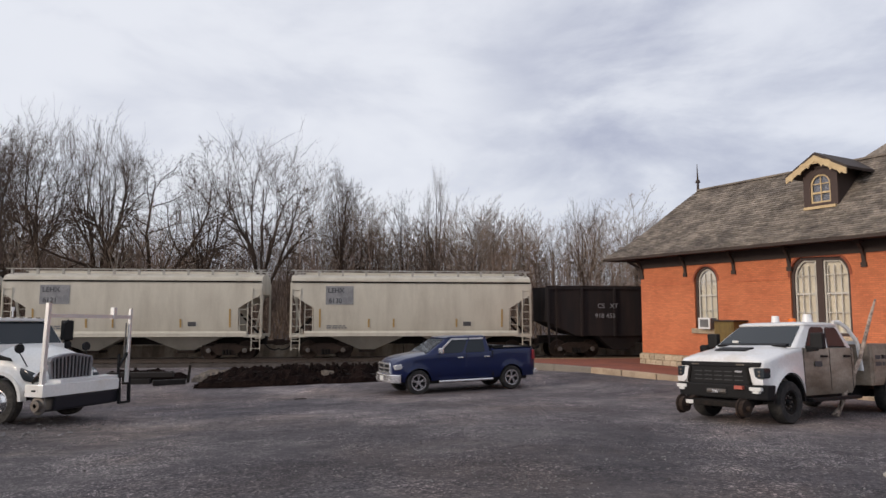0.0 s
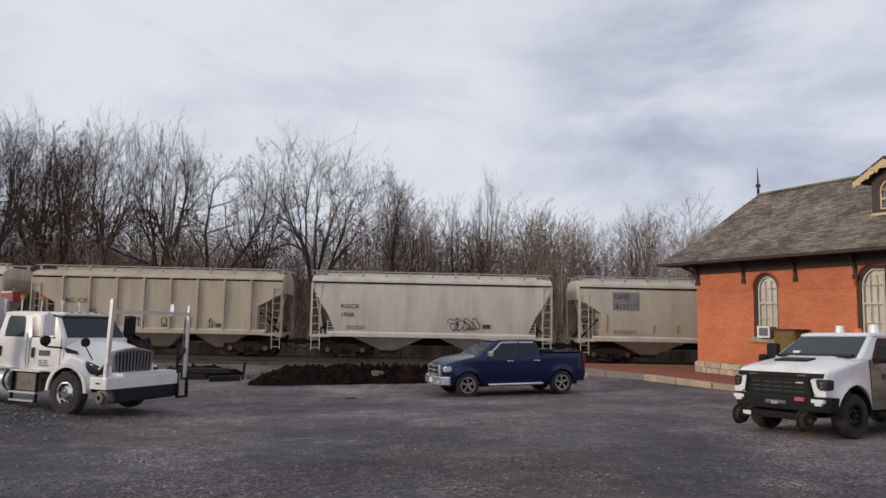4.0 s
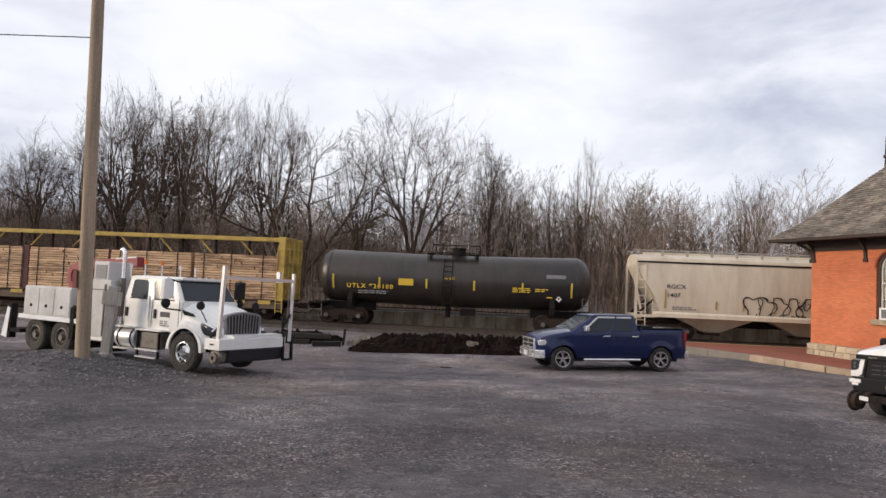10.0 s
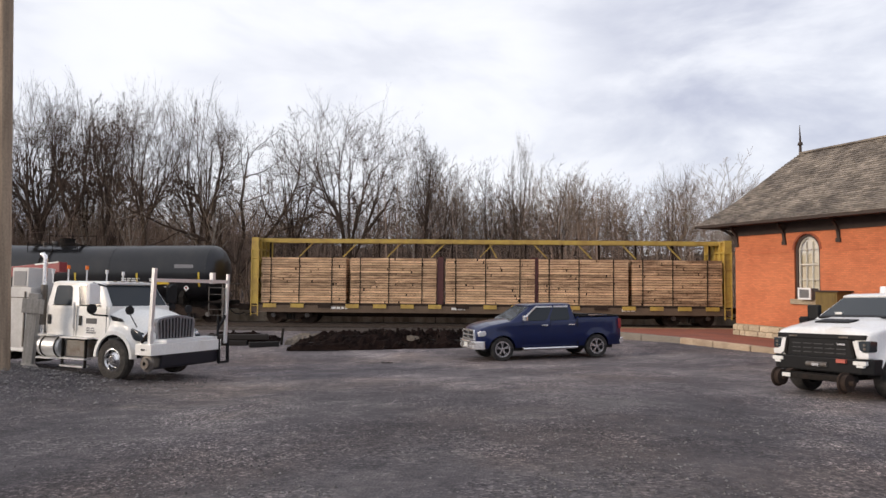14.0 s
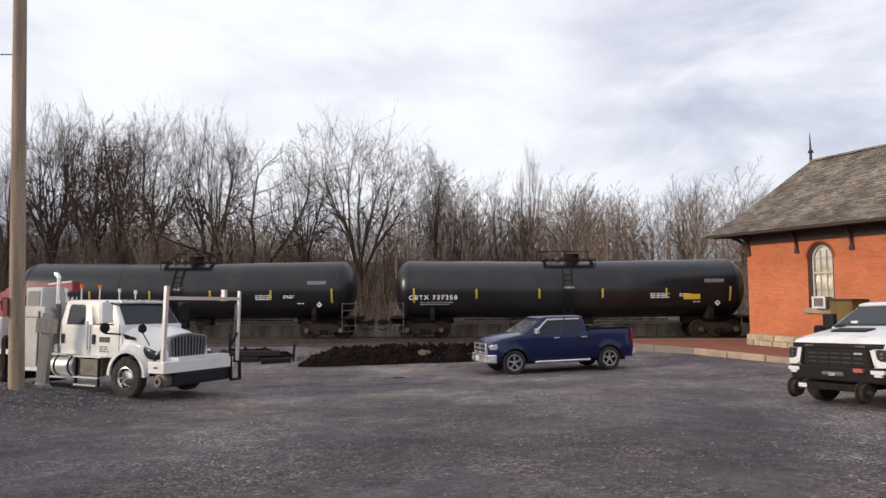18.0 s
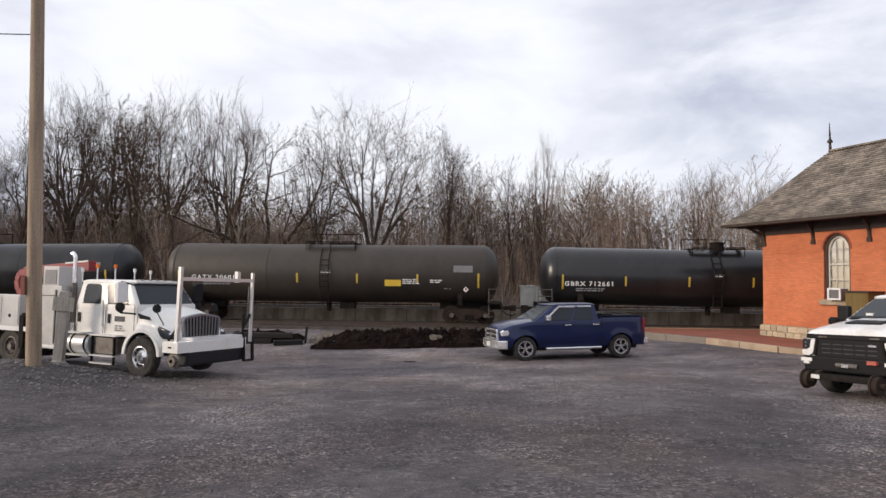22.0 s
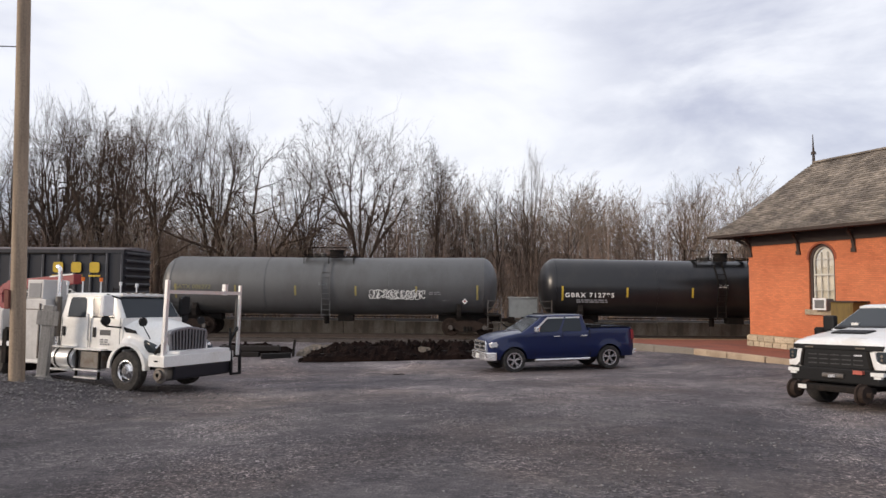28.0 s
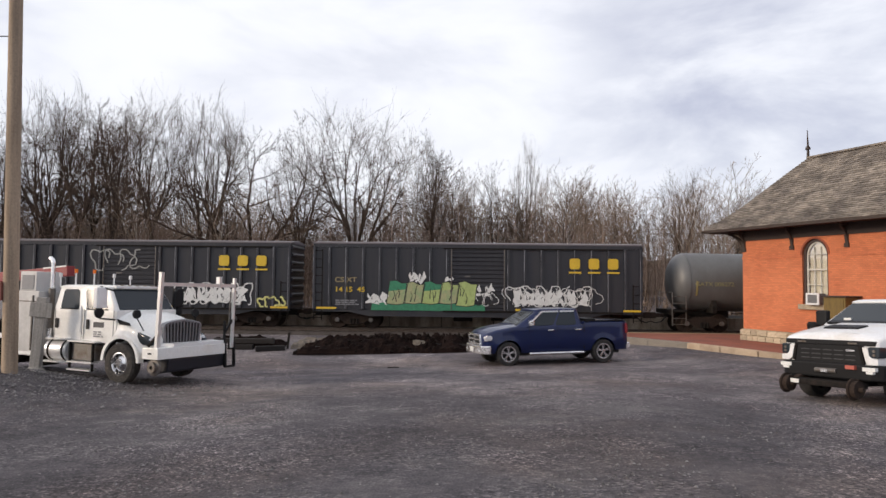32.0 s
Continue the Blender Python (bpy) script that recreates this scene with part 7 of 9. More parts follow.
    # the road-rail gear: small guide wheels on arms before the front wheels
    gear = part("rail_gear", Shape().box(fa + 0.80, fa + 1.15, -0.74, 0.74, 0.34, 0.46), M_DARK, car, "rusty road-rail guide gear", bevel=0.02)
    for s in (-1, 1):
        part("guide_wheel", Shape().lathe([(0.05, 0.07), (0.16, 0.07), (0.16, -0.02), (0.20, -0.03), (0.20, -0.06), (0.05, -0.06)], 20, "y", (fa + 1.12, s * 0.70, 0.34)), M_RUST, gear, smooth=35)
        part("guide_arm", Shape().bar((fa + 0.75, s * 0.55, 0.55), (fa + 1.10, s * 0.62, 0.36), 0.12, 0.12), M_RUST, gear)
        part("guide_axle", Shape().cyl((fa + 1.12, s * 0.55, 0.34), (fa + 1.12, s * 0.86, 0.34), 0.05, 10), M_RUST, gear)
    part("gear_plate", Shape().box(fa + 1.15, fa + 1.16, -0.62, -0.44, 0.36, 0.44), M_LETTER_W, gear)
    part("front_bumper", Shape().loft([[(fa + 0.50, -1.04, 0.50), (fa + 0.80, -1.03, 0.50), (fa + 0.93, -0.86, 0.50), (fa + 0.93, 0.86, 0.50), (fa + 0.80, 1.03, 0.50), (fa + 0.50, 1.04, 0.50)], [(fa + 0.54, -1.06, 0.79), (fa + 0.80, -1.05, 0.79), (fa + 0.95, -0.86, 0.79), (fa + 0.95, 0.86, 0.79), (fa + 0.80, 1.05, 0.79), (fa + 0.54, 1.06, 0.79)]]), M_BLACK, car, "black winch bumper", bevel=0.03)
    part("winch", Shape().cyl((fa + 0.94, -0.22, 0.64), (fa + 0.94, 0.22, 0.64), 0.05, 12), M_STEEL, car)
    part("tow_hook", Shape().box(fa + 0.94, fa + 1.02, 0.44, 0.62, 0.70, 0.77), mat("faded_red_hook", (0.42, 0.10, 0.07), 0.6), car)
    part("winch_hook", Shape().box(fa + 0.98, fa + 1.03, -0.06, 0.08, 0.61, 0.67), M_CHROME, car)
    # beacons and roof lamps
    part("beacon", Shape().cyl((fa - 2.05, -0.40, 2.09), (fa - 2.05, -0.40, 2.27), 0.10, 16, 0.08), M_WHITE, car, "white roof beacon", smooth=40)
    part("beacon", Shape().cyl((fa - 2.10, 0.34, 2.09), (fa - 2.10, 0.34, 2.29), 0.12, 16, 0.09), M_WHITE, car, "white roof beacon", smooth=40)
    part("amber_lamp", Shape().cyl((fa - 2.10, -0.02, 2.08), (fa - 2.10, -0.02, 2.20), 0.085, 14), M_AMBER, car, bevel=0.02)
    # headache rack, service body and door decal
    part("rack", Shape().box(fa - 3.22, fa - 3.16, -0.95, 0.95, 1.0, 1.10).box(fa - 3.22, fa - 3.16, -0.90, 0.90, 1.60, 1.68), white, car, "white headache rack behind the cab")
    sb = part("service_body", Shape().box(fa - 6.05, fa - 3.30, 0.62, 1.08, 0.66, 1.62).box(fa - 6.05, fa - 3.30, -1.08, -0.62, 0.66, 1.62).box(fa - 6.05, fa - 3.30, -0.62, 0.62, 0.66, 0.95), grimy, car, "white steel service body with lockers", bevel=0.015)
    for s in (-1, 1):
        for i in range(4):
            x = fa - 3.40 - i * 0.66
            lo = 0.72 if i in (0, 3) else 1.08
            part("locker_door", Shape().box(x - 0.58, x, min(s * 1.08, s * 1.095), max(s * 1.08, s * 1.095), lo, 1.56), grimy, sb, bevel=0.008)
            part("latch", Shape().box(x - 0.50, x - 0.42, min(s * 1.095, s * 1.115), max(s * 1.095, s * 1.115), 1.28, 1.36), M_BLACK, sb)
        part("wheel_arch", half_ring(ra, s * 1.085, az + 0.1, 0.50, 0.03, 0.05), M_BLACK, sb)
    part("door_mark", bars(Shape(), 0, 0, 1, 0, 0.34, 0.11, 2), M_LETTER_K, car).matrix_basis = pose(fa - 1.05, 1.004, 1.24, 0, 0, 180)
    part("side_mark", bars(Shape(), 0, 0, 2, 0, 0.9, 0.09, 5), M_LETTER_K, car).matrix_basis = pose(fa - 3.5, 1.10, 1.35, 0, 0, 180)
    part("chassis", Shape().box(fa - 6.0, fa + 0.5, -0.55, 0.55, 0.36, 0.62), M_BLACK, car)
    part("rear_axle", Shape().cyl((ra, -0.8, az), (ra, 0.8, az), 0.09, 10), M_DARK, car)
    part("dash_paper", Shape().box(fa - 0.60, fa - 0.50, -0.55, -0.40, 1.60, 1.68), M_LETTER_W, car)


utility_truck()


def boom_truck():
    white = mat("work_truck_white", (0.80, 0.795, 0.77), 0.38, 0, 0.05, 1.2, 16, col2=(0.66, 0.63, 0.57), mix=(0.5, 0.82), coat=0.25)
    dull = mat("dull_locker_paint", (0.52, 0.51, 0.50), 0.5, 0, 0.08, 1.5, col2=(0.38, 0.37, 0.36))
    yaw = -16.5
    h = Vector((math.cos(radians(yaw)), math.sin(radians(yaw)), 0))
    left = Vector((-h.y, h.x, 0))
    fw = Vector((-10.56, 16.22, 0))
    org = fw + left * 1.12 - h * 2.8            # under the middle of the chassis; the front axle is 2.8 m ahead
    car = thing("crane_truck", on_ground(org.x, org.y, yaw, 0.25), "white crew cab work truck with red loader crane and steel masts", "truck")
    fa, R = 2.8, 0.52
    hw = 1.0
    near = -1      # the side towards the yard
    # chassis
    part("frame_rail", Shape().box(-5.0, fa + 0.55, -0.5, -0.36, 0.66, 0.96), M_DARK, car)
    part("frame_rail", Shape().box(-5.0, fa + 0.55, 0.36, 0.5, 0.66, 0.96), M_DARK, car)
    # cab: lower part, two doors, upper part with panes
    cb, cf = fa - 2.72, fa - 0.30
    part("cab_lower", shell(cf + 0.02, cb, [(cb, 1.87), (cf + 0.02, 1.87)], [(cb, 1.86), (cf + 0.02, 1.86)], [(cb, 0.96), (cb + 0.08, 1.0), (cf + 0.02, 1.0)], 1.0, (), 0.5, R, 0.06, 0.02, 0.04), white, car, "white crew cab lower body", smooth=42)
    cabin(car, white, cf + 0.02, cf - 0.40, cb + 0.06, cb, 1.84, 2.52, 0.99, 0.88, ((0.13, 0.46), (0.58, 0.88)), 0)
    part("sun_visor", Shape().box(cf - 0.44, cf - 0.30, -0.78, 0.78, 2.44, 2.50), white, car)
    for i in range(5):
        part("clearance_lamp", Shape().box(cf - 0.46, cf - 0.38, -0.515 + i * 0.25, -0.465 + i * 0.25, 2.50, 2.53), M_STEEL, car)
    for s in (-1, 1):
        y = s * (hw + 0.003)
        for x0 in (cf - 0.08, cf - 1.18, cf - 1.26, cb + 0.10):
            part("door_seam", Shape().box(x0 - 0.007, x0 + 0.007, y - 0.004, y + 0.004, 1.06, 1.86), M_LETTER_G, car)
        for x0 in (cf - 1.02, cb + 0.2):
            part("door_handle", Shape().box(x0 - 0.05, x0 + 0.05, min(y, y + s * 0.03), max(y, y + s * 0.03), 1.34, 1.60), M_BLACK, car, bevel=0.015)
        part("grab_bar", Shape().cyl((cf - 1.22, s * 1.06, 1.25), (cf - 1.22, s * 1.06, 1.95), 0.025, 8), M_ALU, car)
        # mirrors on their loops
        arm = Shape().cyl((cf - 0.06, s * 1.0, 2.36), (cf - 0.23, s * 1.32, 2.47), 0.022, 6).cyl((cf - 0.02, s * 1.0, 1.62), (cf - 0.23, s * 1.32, 1.66), 0.022, 6).cyl((cf - 0.23, s * 1.32, 1.66), (cf - 0.23, s * 1.32, 2.47), 0.018, 6)
        mr = part("mirror", Shape().box(cf - 0.30, cf - 0.16, min(s * 1.14, s * 1.46), max(s * 1.14, s * 1.46), 1.92, 2.46), M_WHITE if s < 0 else M_BLACK, car, "tall bright door mirror", bevel=0.03)
        part("mirror_arm", arm, M_BLACK, mr)
        part("convex_mirror", Shape().lathe([(0.01, 0.10), (0.10, 0.09), (0.14, 0.03), (0.12, -0.02), (0.01, -0.03)], 18, "x", (cf - 0.26, s * 1.32, 1.80)), M_BLACK, mr, "round black convex mirror", smooth=50)
    part("door_emblem", Shape().box(cf - 0.82, cf - 0.42, -hw - 0.006, -hw - 0.003, 1.40, 1.54), M_LETTER_K, car, "plain dark door emblem")
    part("door_print", bars(Shape(), cf - 0.80, 1.30, 3, -hw - 0.004, 0.36, 0.035, 4), M_LETTER_G, car)
    # bonnet, sloping down to the tall grille, with wings over the front wheels
    sh = shell(fa + 0.96, cf - 0.02, [(cf - 0.02, 1.88), (fa + 0.35, 1.78), (fa + 0.80, 1.67), (fa + 0.96, 1.58)],
               [(cf - 0.02, 1.72), (fa, 1.58), (fa + 0.45, 1.42), (fa + 0.80, 1.28), (fa + 0.96, 1.18)],
               [(cf - 0.02, 1.0), (fa - 0.1, 1.04), (fa + 0.45, 1.02), (fa + 0.80, 0.90), (fa + 0.96, 0.74)], 0.80, (fa,), 0.66, R + 0.06, 0.02, 0.10, 0.12, 0.07)
    part("bonnet", sh, white, car, "rounded white bonnet with wings", smooth=45)
    for s in (-1, 1):
        part("wheel_arch_lip", half_ring(fa, s * 1.02, R + 0.05, 0.635, 0.16, 0.09), white, car, "white flared wheel arch lip", smooth=50)
        part("arch_liner", half_ring(fa, s * 0.90, R + 0.05, 0.585, 0.30, 0.05), M_BLACK, car)
        part("headlight", Shape().prism([(fa + 0.44, 1.17), (fa + 0.50, 1.34), (fa + 0.80, 1.22), (fa + 0.93, 1.08), (fa + 0.88, 1.0), (fa + 0.66, 1.02)], min(s * 0.70, s * 1.0), max(s * 0.70, s * 1.0)), M_GLASS, car, "large dark headlight", bevel=0.03, smooth=40)
        part("headlight_lens", Shape().lathe([(0.075, 0.0), (0.05, 0.03), (0.01, 0.035)], 14, "x", (fa + 0.86, s * 0.90, 1.12)), M_LAMP, car, smooth=40)
        part("wing_vent", Shape().prism([(cf + 0.14, 1.50), (cf + 0.04, 1.64), (cf + 0.46, 1.56), (cf + 0.54, 1.48)], min(s * 0.97, s * 1.01), max(s * 0.97, s * 1.01)), M_BLACK, car, bevel=0.015)
        part("bonnet_mirror_arm", Shape().cyl((fa + 0.62, s * 0.92, 1.36), (fa + 0.42, s * 1.0, 1.72), 0.014, 6), M_BLACK, car)
        part("bonnet_mirror", Shape().cyl((fa + 0.40, s * 1.0, 1.78), (fa + 0.47, s * 1.0, 1.79), 0.11, 16), M_BLACK, car, smooth=40)
        wheel("wheel", car, pose(fa, s * 0.98, R, 0, 0, 0 if s > 0 else 180), R, 0.28, 0.29, M_RIM, "hub", 0.22)
        for ax in (fa - 5.35, fa - 6.7):
            wheel("wheel", car, pose(ax, s * 0.98, R, 0, 0, 0 if s > 0 else 180), R, 0.28, 0.29, M_STEEL, "dish", 0.22)
            wheel("inner_wheel", car, pose(ax, s * 0.68, R, 0, 0, 0 if s > 0 else 180), R, 0.26, 0.29, M_STEEL, "dish", 0.22)
    gr = part("grille", Shape().loft([[(x, y, z) for y, z in ((-0.60, 1.0), (-0.66, 1.48), (-0.60, 1.57), (-0.30, 1.63), (0, 1.66), (0.30, 1.63), (0.60, 1.57), (0.66, 1.48), (0.60, 1.0))] for x in (fa + 0.88, fa + 1.03)]), M_GRILLE, car, "tall dark grille with upright bars", bevel=0.02)
    part("grille_mesh", Shape().loft([[(x, y, z) for y, z in ((-0.55, 1.03), (-0.60, 1.46), (-0.54, 1.53), (0, 1.60), (0.54, 1.53), (0.60, 1.46), (0.55, 1.03))] for x in (fa + 1.0, fa + 1.036)]), M_BLACK, gr)
    for i in range(11):
        y = -0.52 + i * 0.104
        part("grille_bar", Shape().bar((fa + 1.045, y, 1.04), (fa + 1.045, y * 1.07, 1.59 - 0.18 * y * y), 0.035, 0.03), M_GRILLE, gr)
    # white bumper box, dark apron and the front road-rail gear
    bump = part("front_bumper", Shape().box(fa + 0.92, fa + 1.45, -1.22, 1.22, 0.70, 0.98), white, car, "deep white steel front bumper", bevel=0.015)
    part("bumper_step", Shape().box(fa + 1.0, fa + 1.42, -0.70, 1.10, 0.985, 1.06), M_WHITE, bump)
    part("bumper_marks", bars(Shape(), 0, 0, 1, 0, 0.22, 0.04, 7), M_BLACK, bump).matrix_basis = pose(fa + 1.12, -1.225, 0.86)
    part("apron", Shape().prism([(fa + 0.55, 0.70), (fa + 1.42, 0.70), (fa + 1.38, 0.36), (fa + 0.9, 0.28)], -0.82, 1.18), mat("dark_blue_black_apron", (0.012, 0.013, 0.02), 0.5), car, bevel=0.05)
    part("guide_wheel", Shape().lathe([(0.05, -0.08), (0.13, -0.08), (0.14, -0.02), (0.20, 0.0), (0.22, 0.03), (0.16, 0.06), (0.05, 0.06)], 22, "y", (fa + 1.22, -1.12, 0.50)), M_STEEL, car, "steel guide wheel", smooth=35)
    # masts and cross bar in front
    m1 = part("mast", Shape().bar((fa + 1.30, -1.12, 0.75), (fa + 1.36, -1.12, 2.86), 0.09, 0.09), M_ALU, car, "bright square aluminium mast")
    m2 = part("mast", Shape().bar((fa + 1.45, 1.38, 0.85), (fa + 1.47, 1.38, 2.78), 0.07, 0.07), M_ALU, car, "bright square aluminium mast")
    part("cross_bar", Shape().bar((fa + 1.34, -1.08, 2.56), (fa + 1.46, 1.36, 2.56), 0.06, 0.09), M_ALU, car)
    part("lamp_stub", Shape().box(fa + 1.36, fa + 1.48, 0.78, 0.88, 2.50, 2.80), M_ALU, car)
    part("mast_brace", Shape().bar((fa + 0.95, -1.05, 1.0), (fa + 1.32, -1.10, 1.35), 0.05, 0.05), M_DARK, car)
    part("mast_joint", Shape().box(fa + 1.28, fa + 1.39, -1.18, -1.06, 1.30, 1.42), M_ALU, m1)
    part("mast_pipe", Shape().cyl((fa + 1.40, 1.30, 1.5), (fa + 1.42, 1.30, 2.4), 0.02, 6), M_STEEL, m2)
    fr = Shape()
    for y in (1.15, 1.50):
        fr.bar((fa + 1.45, y, 0.32), (fa + 1.42, y, 1.0), 0.06, 0.07)
    fr.bar((fa + 1.45, 1.15, 0.34), (fa + 1.45, 1.50, 0.34), 0.06, 0.06).bar((fa + 1.42, 1.1, 1.25), (fa + 1.45, 1.36, 1.62), 0.06, 0.05).bar((fa + 1.42, 1.12, 0.95), (fa + 1.40, 1.12, 1.6), 0.05, 0.05)
    part("mast_foot", fr, M_BLACK, car, "black folding step frame")
    # side: battery box, tank, steps
    part("fuel_tank", Shape().cyl((fa - 2.85, -0.82, 0.74), (fa - 2.0, -0.82, 0.74), 0.30, 22), M_ALU, car, "round polished fuel tank", smooth=40)
    for x in (fa - 2.7, fa - 2.15):
        part("tank_strap", Shape().lathe([(0.305, x - 0.03), (0.312, x - 0.03), (0.312, x + 0.03), (0.305, x + 0.03)], 22, "x", (0, -0.82, 0.74)), M_DARK, car)
    part("tank_step", Shape().box(fa - 2.9, fa - 2.0, -1.14, -0.86, 1.03, 1.07), M_ALU, car)
    part("tank_step", Shape().box(fa - 2.9, fa - 1.95, -1.14, -0.90, 0.42, 0.46), M_ALU, car)
    part("battery_box", Shape().box(fa - 1.85, fa - 0.95, -1.05, -0.6, 0.52, 0.95), M_STEEL, car, bevel=0.02)
    for z, x0, x1 in ((1.0, fa - 1.9, fa - 0.86), (0.46, fa - 1.9, fa - 0.95), (0.26, fa - 1.85, fa - 1.0)):
        part("cab_step", Shape().box(x0, x1, -1.16, -0.92, z, z + 0.04), M_ALU, car, "bright tread step")
    for x in (fa - 1.86, fa - 1.0):
        part("step_hanger", Shape().box(x, x + 0.04, -1.12, -1.06, 0.26, 1.0), M_DARK, car)
    # exhaust stack behind the cab
    part("exhaust_stack", Shape().cyl((cb - 0.28, -0.86, 1.0), (cb - 0.28, -0.86, 3.12), 0.058, 14).cyl((cb - 0.28, -0.86, 3.10), (cb - 0.33, -0.86, 3.20), 0.058, 14).cyl((cb - 0.32, -0.86, 3.18), (cb - 0.42, -0.86, 3.25), 0.058, 14), M_CHROME, car, "chrome exhaust stack", smooth=40)
    part("heat_shield", Shape().cyl((cb - 0.28, -0.86, 1.3), (cb - 0.28, -0.86, 2.4), 0.085, 14), M_STEEL, car, smooth=40)
    # roof lamps behind the cab
    for k, (x, y, z, m) in enumerate(((cb + 0.25, -0.55, 2.86, M_AMBER), (cb + 0.35, -0.05, 2.86, M_AMBER), (cb + 0.55, 0.45, 2.76, M_ALU), (cb + 0.8, 0.8, 2.72, M_ALU), (cb - 0.1, -0.75, 2.74, M_ALU))):
        part("roof_post", Shape().cyl((x, y, 2.45), (x, y, z), 0.02, 8), M_ALU, car)
        part("roof_lamp", Shape().cyl((x, y, z - 0.02), (x, y, z + 0.09), 0.045, 10), m, car, smooth=40)
    # tall white locker, bed boxes, crane
    lb = part("tall_locker", Shape().box(fa - 4.30, fa - 3.12, -1.16, 1.16, 0.55, 2.32), dull, car, "tall dull white steel locker", bevel=0.02)
    part("locker_top", Shape().box(fa - 3.95, fa - 3.28, -1.14, -0.4, 2.32, 2.86), dull, car, bevel=0.02)
    part("vent_panel", Shape().box(fa - 3.86, fa - 3.36, -1.155, -1.14, 2.36, 2.76), M_LETTER_G, car)
    part("locker_seam", Shape().box(fa - 4.26, fa - 3.16, -1.168, -1.16, 2.02, 2.05).box(fa - 3.34, fa - 3.30, -1.20, -1.16, 0.7, 2.2), M_STEEL, lb)
    part("reflector_strip", Shape().box(fa - 4.28, fa - 3.14, -1.17, -1.16, 0.58, 0.66), M_LETTER_W, lb)
    bed = part("flat_bed", Shape().box(-4.75, fa - 4.30, -1.18, 1.18, 0.98, 1.12), white, car, bevel=0.01)
    bx = part("side_locker", Shape().box(fa - 7.3, fa - 4.9, -1.18, -0.7, 1.12, 2.02), dull, car, "white side locker with round latches", bevel=0.02)
    for i in range(3):
        x = fa - 7.25 + i * 0.79
        d = part("locker_door", Shape().box(x, x + 0.74, -1.195, -1.18, 1.18, 1.96), dull, bx, bevel=0.01)
        part("latch", Shape().cyl((x + 0.37, -1.215, 1.42), (x + 0.37, -1.195, 1.42), 0.05, 12), M_DARK, d)
    part("bed_rail", Shape().box(fa - 7.4, fa - 4.5, -1.19, -1.12, 1.0, 1.12), M_WHITE, car)
    part("tail_step", Shape().box(-5.6, -4.75, -1.1, 1.1, 0.5, 0.62).box(-5.5, -5.3, -1.1, -0.9, 0.3, 1.4), M_DARK, car)
    part("tail_plate", Shape().prism([(-5.75, 0.35), (-5.45, 0.3), (-5.35, 1.25), (-5.5, 1.3)], -1.12, -1.04), M_WHITE, car)
    col = part("crane_column", Shape().cyl((fa - 4.75, 0.1, 1.1), (fa - 4.75, 0.1, 2.7), 0.20, 14, 0.16), M_RED, car, "red loader crane column", smooth=40)
    b1 = part("crane_boom", Shape().bar((fa - 6.6, 0.1, 2.72), (fa - 3.55, 0.1, 2.92), 0.26, 0.30), M_RED, car, "red folded crane boom", bevel=0.02)
    part("boom_stripe", Shape().bar((fa - 4.6, -0.035, 2.99), (fa - 3.6, -0.035, 3.06), 0.01, 0.04), M_LETTER_W, b1)
    jib = Shape()
    pts = [Vector((fa - 6.6, 0.1, 2.72)), Vector((fa - 6.85, 0.1, 2.66)), Vector((fa - 6.98, 0.1, 2.45)), Vector((fa - 6.9, 0.1, 2.15)), Vector((fa - 6.5, 0.1, 1.9))]
    for a, b in zip(pts, pts[1:]):
        jib.bar(a, b, 0.22, 0.20)
    part("crane_jib", jib, M_RED, car, "red hooked crane jib")
    part("crane_ram", Shape().cyl((fa - 4.75, -0.12, 1.9), (fa - 6.2, -0.12, 2.6), 0.07, 10), M_STEEL, car)
    part("crane_base", Shape().box(fa - 5.1, fa - 4.4, -1.10, 1.12, 0.9, 1.5), M_DARK, car, bevel=0.02)
    part("outrigger", Shape().box(fa - 4.85, fa - 4.65, -1.2, -1.05, 0.5, 1.45), M_DARK, car, "dark crane outrigger leg", bevel=0.02)


boom_truck()

# ---- trees: bare winter woods behind the line ----
BARK = mat("grey_brown_bark", (0.088, 0.064, 0.050), 0.95, 0, 0.25, 0.6, 14, col2=(0.060, 0.046, 0.038), mix=(0.4, 0.65), spec=0.1)
TWIG = mat("brown_twigs", (0.115, 0.085, 0.068), 0.95, 0, 0.2, 0.3, 6, col2=(0.060, 0.045, 0.037), island=0.25, spec=0.08)
TWIG_TAN = mat("tan_twigs", (0.27, 0.20, 0.145), 0.95, 0, 0.2, 0.2, 6, col2=(0.14, 0.10, 0.072), island=0.3, spec=0.08)
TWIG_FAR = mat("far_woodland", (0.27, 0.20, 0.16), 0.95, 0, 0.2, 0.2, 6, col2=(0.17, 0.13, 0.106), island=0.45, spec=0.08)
BIRCH = mat("pale_bark", (0.36, 0.32, 0.27), 0.9, 0, 0.2, 0.8, 10, col2=(0.20, 0.17, 0.14))


def tube(s, pts, radii, seg):
    """A tapered tube along pts."""
    rings = []
    for i, p in enumerate(pts):
        d = (pts[min(i + 1, len(pts) - 1)] - pts[max(i - 1, 0)]).normalized()
        a = d.orthogonal().normalized()
        b = d.cross(a)
        rings.append([p + radii[i] * (math.cos(2 * math.pi * k / seg) * a + math.sin(2 * math.pi * k / seg) * b) for k in range(seg)])
    k0 = len(s.v)
    for r in rings:
        s.v += [tuple(q) for q in r]
    for i in range(len(rings) - 1):
        for k in range(seg):
            s.f.append((k0 + i * seg + k, k0 + i * seg + (k + 1) % seg, k0 + (i + 1) * seg + (k + 1) % seg, k0 + (i + 1) * seg + k))


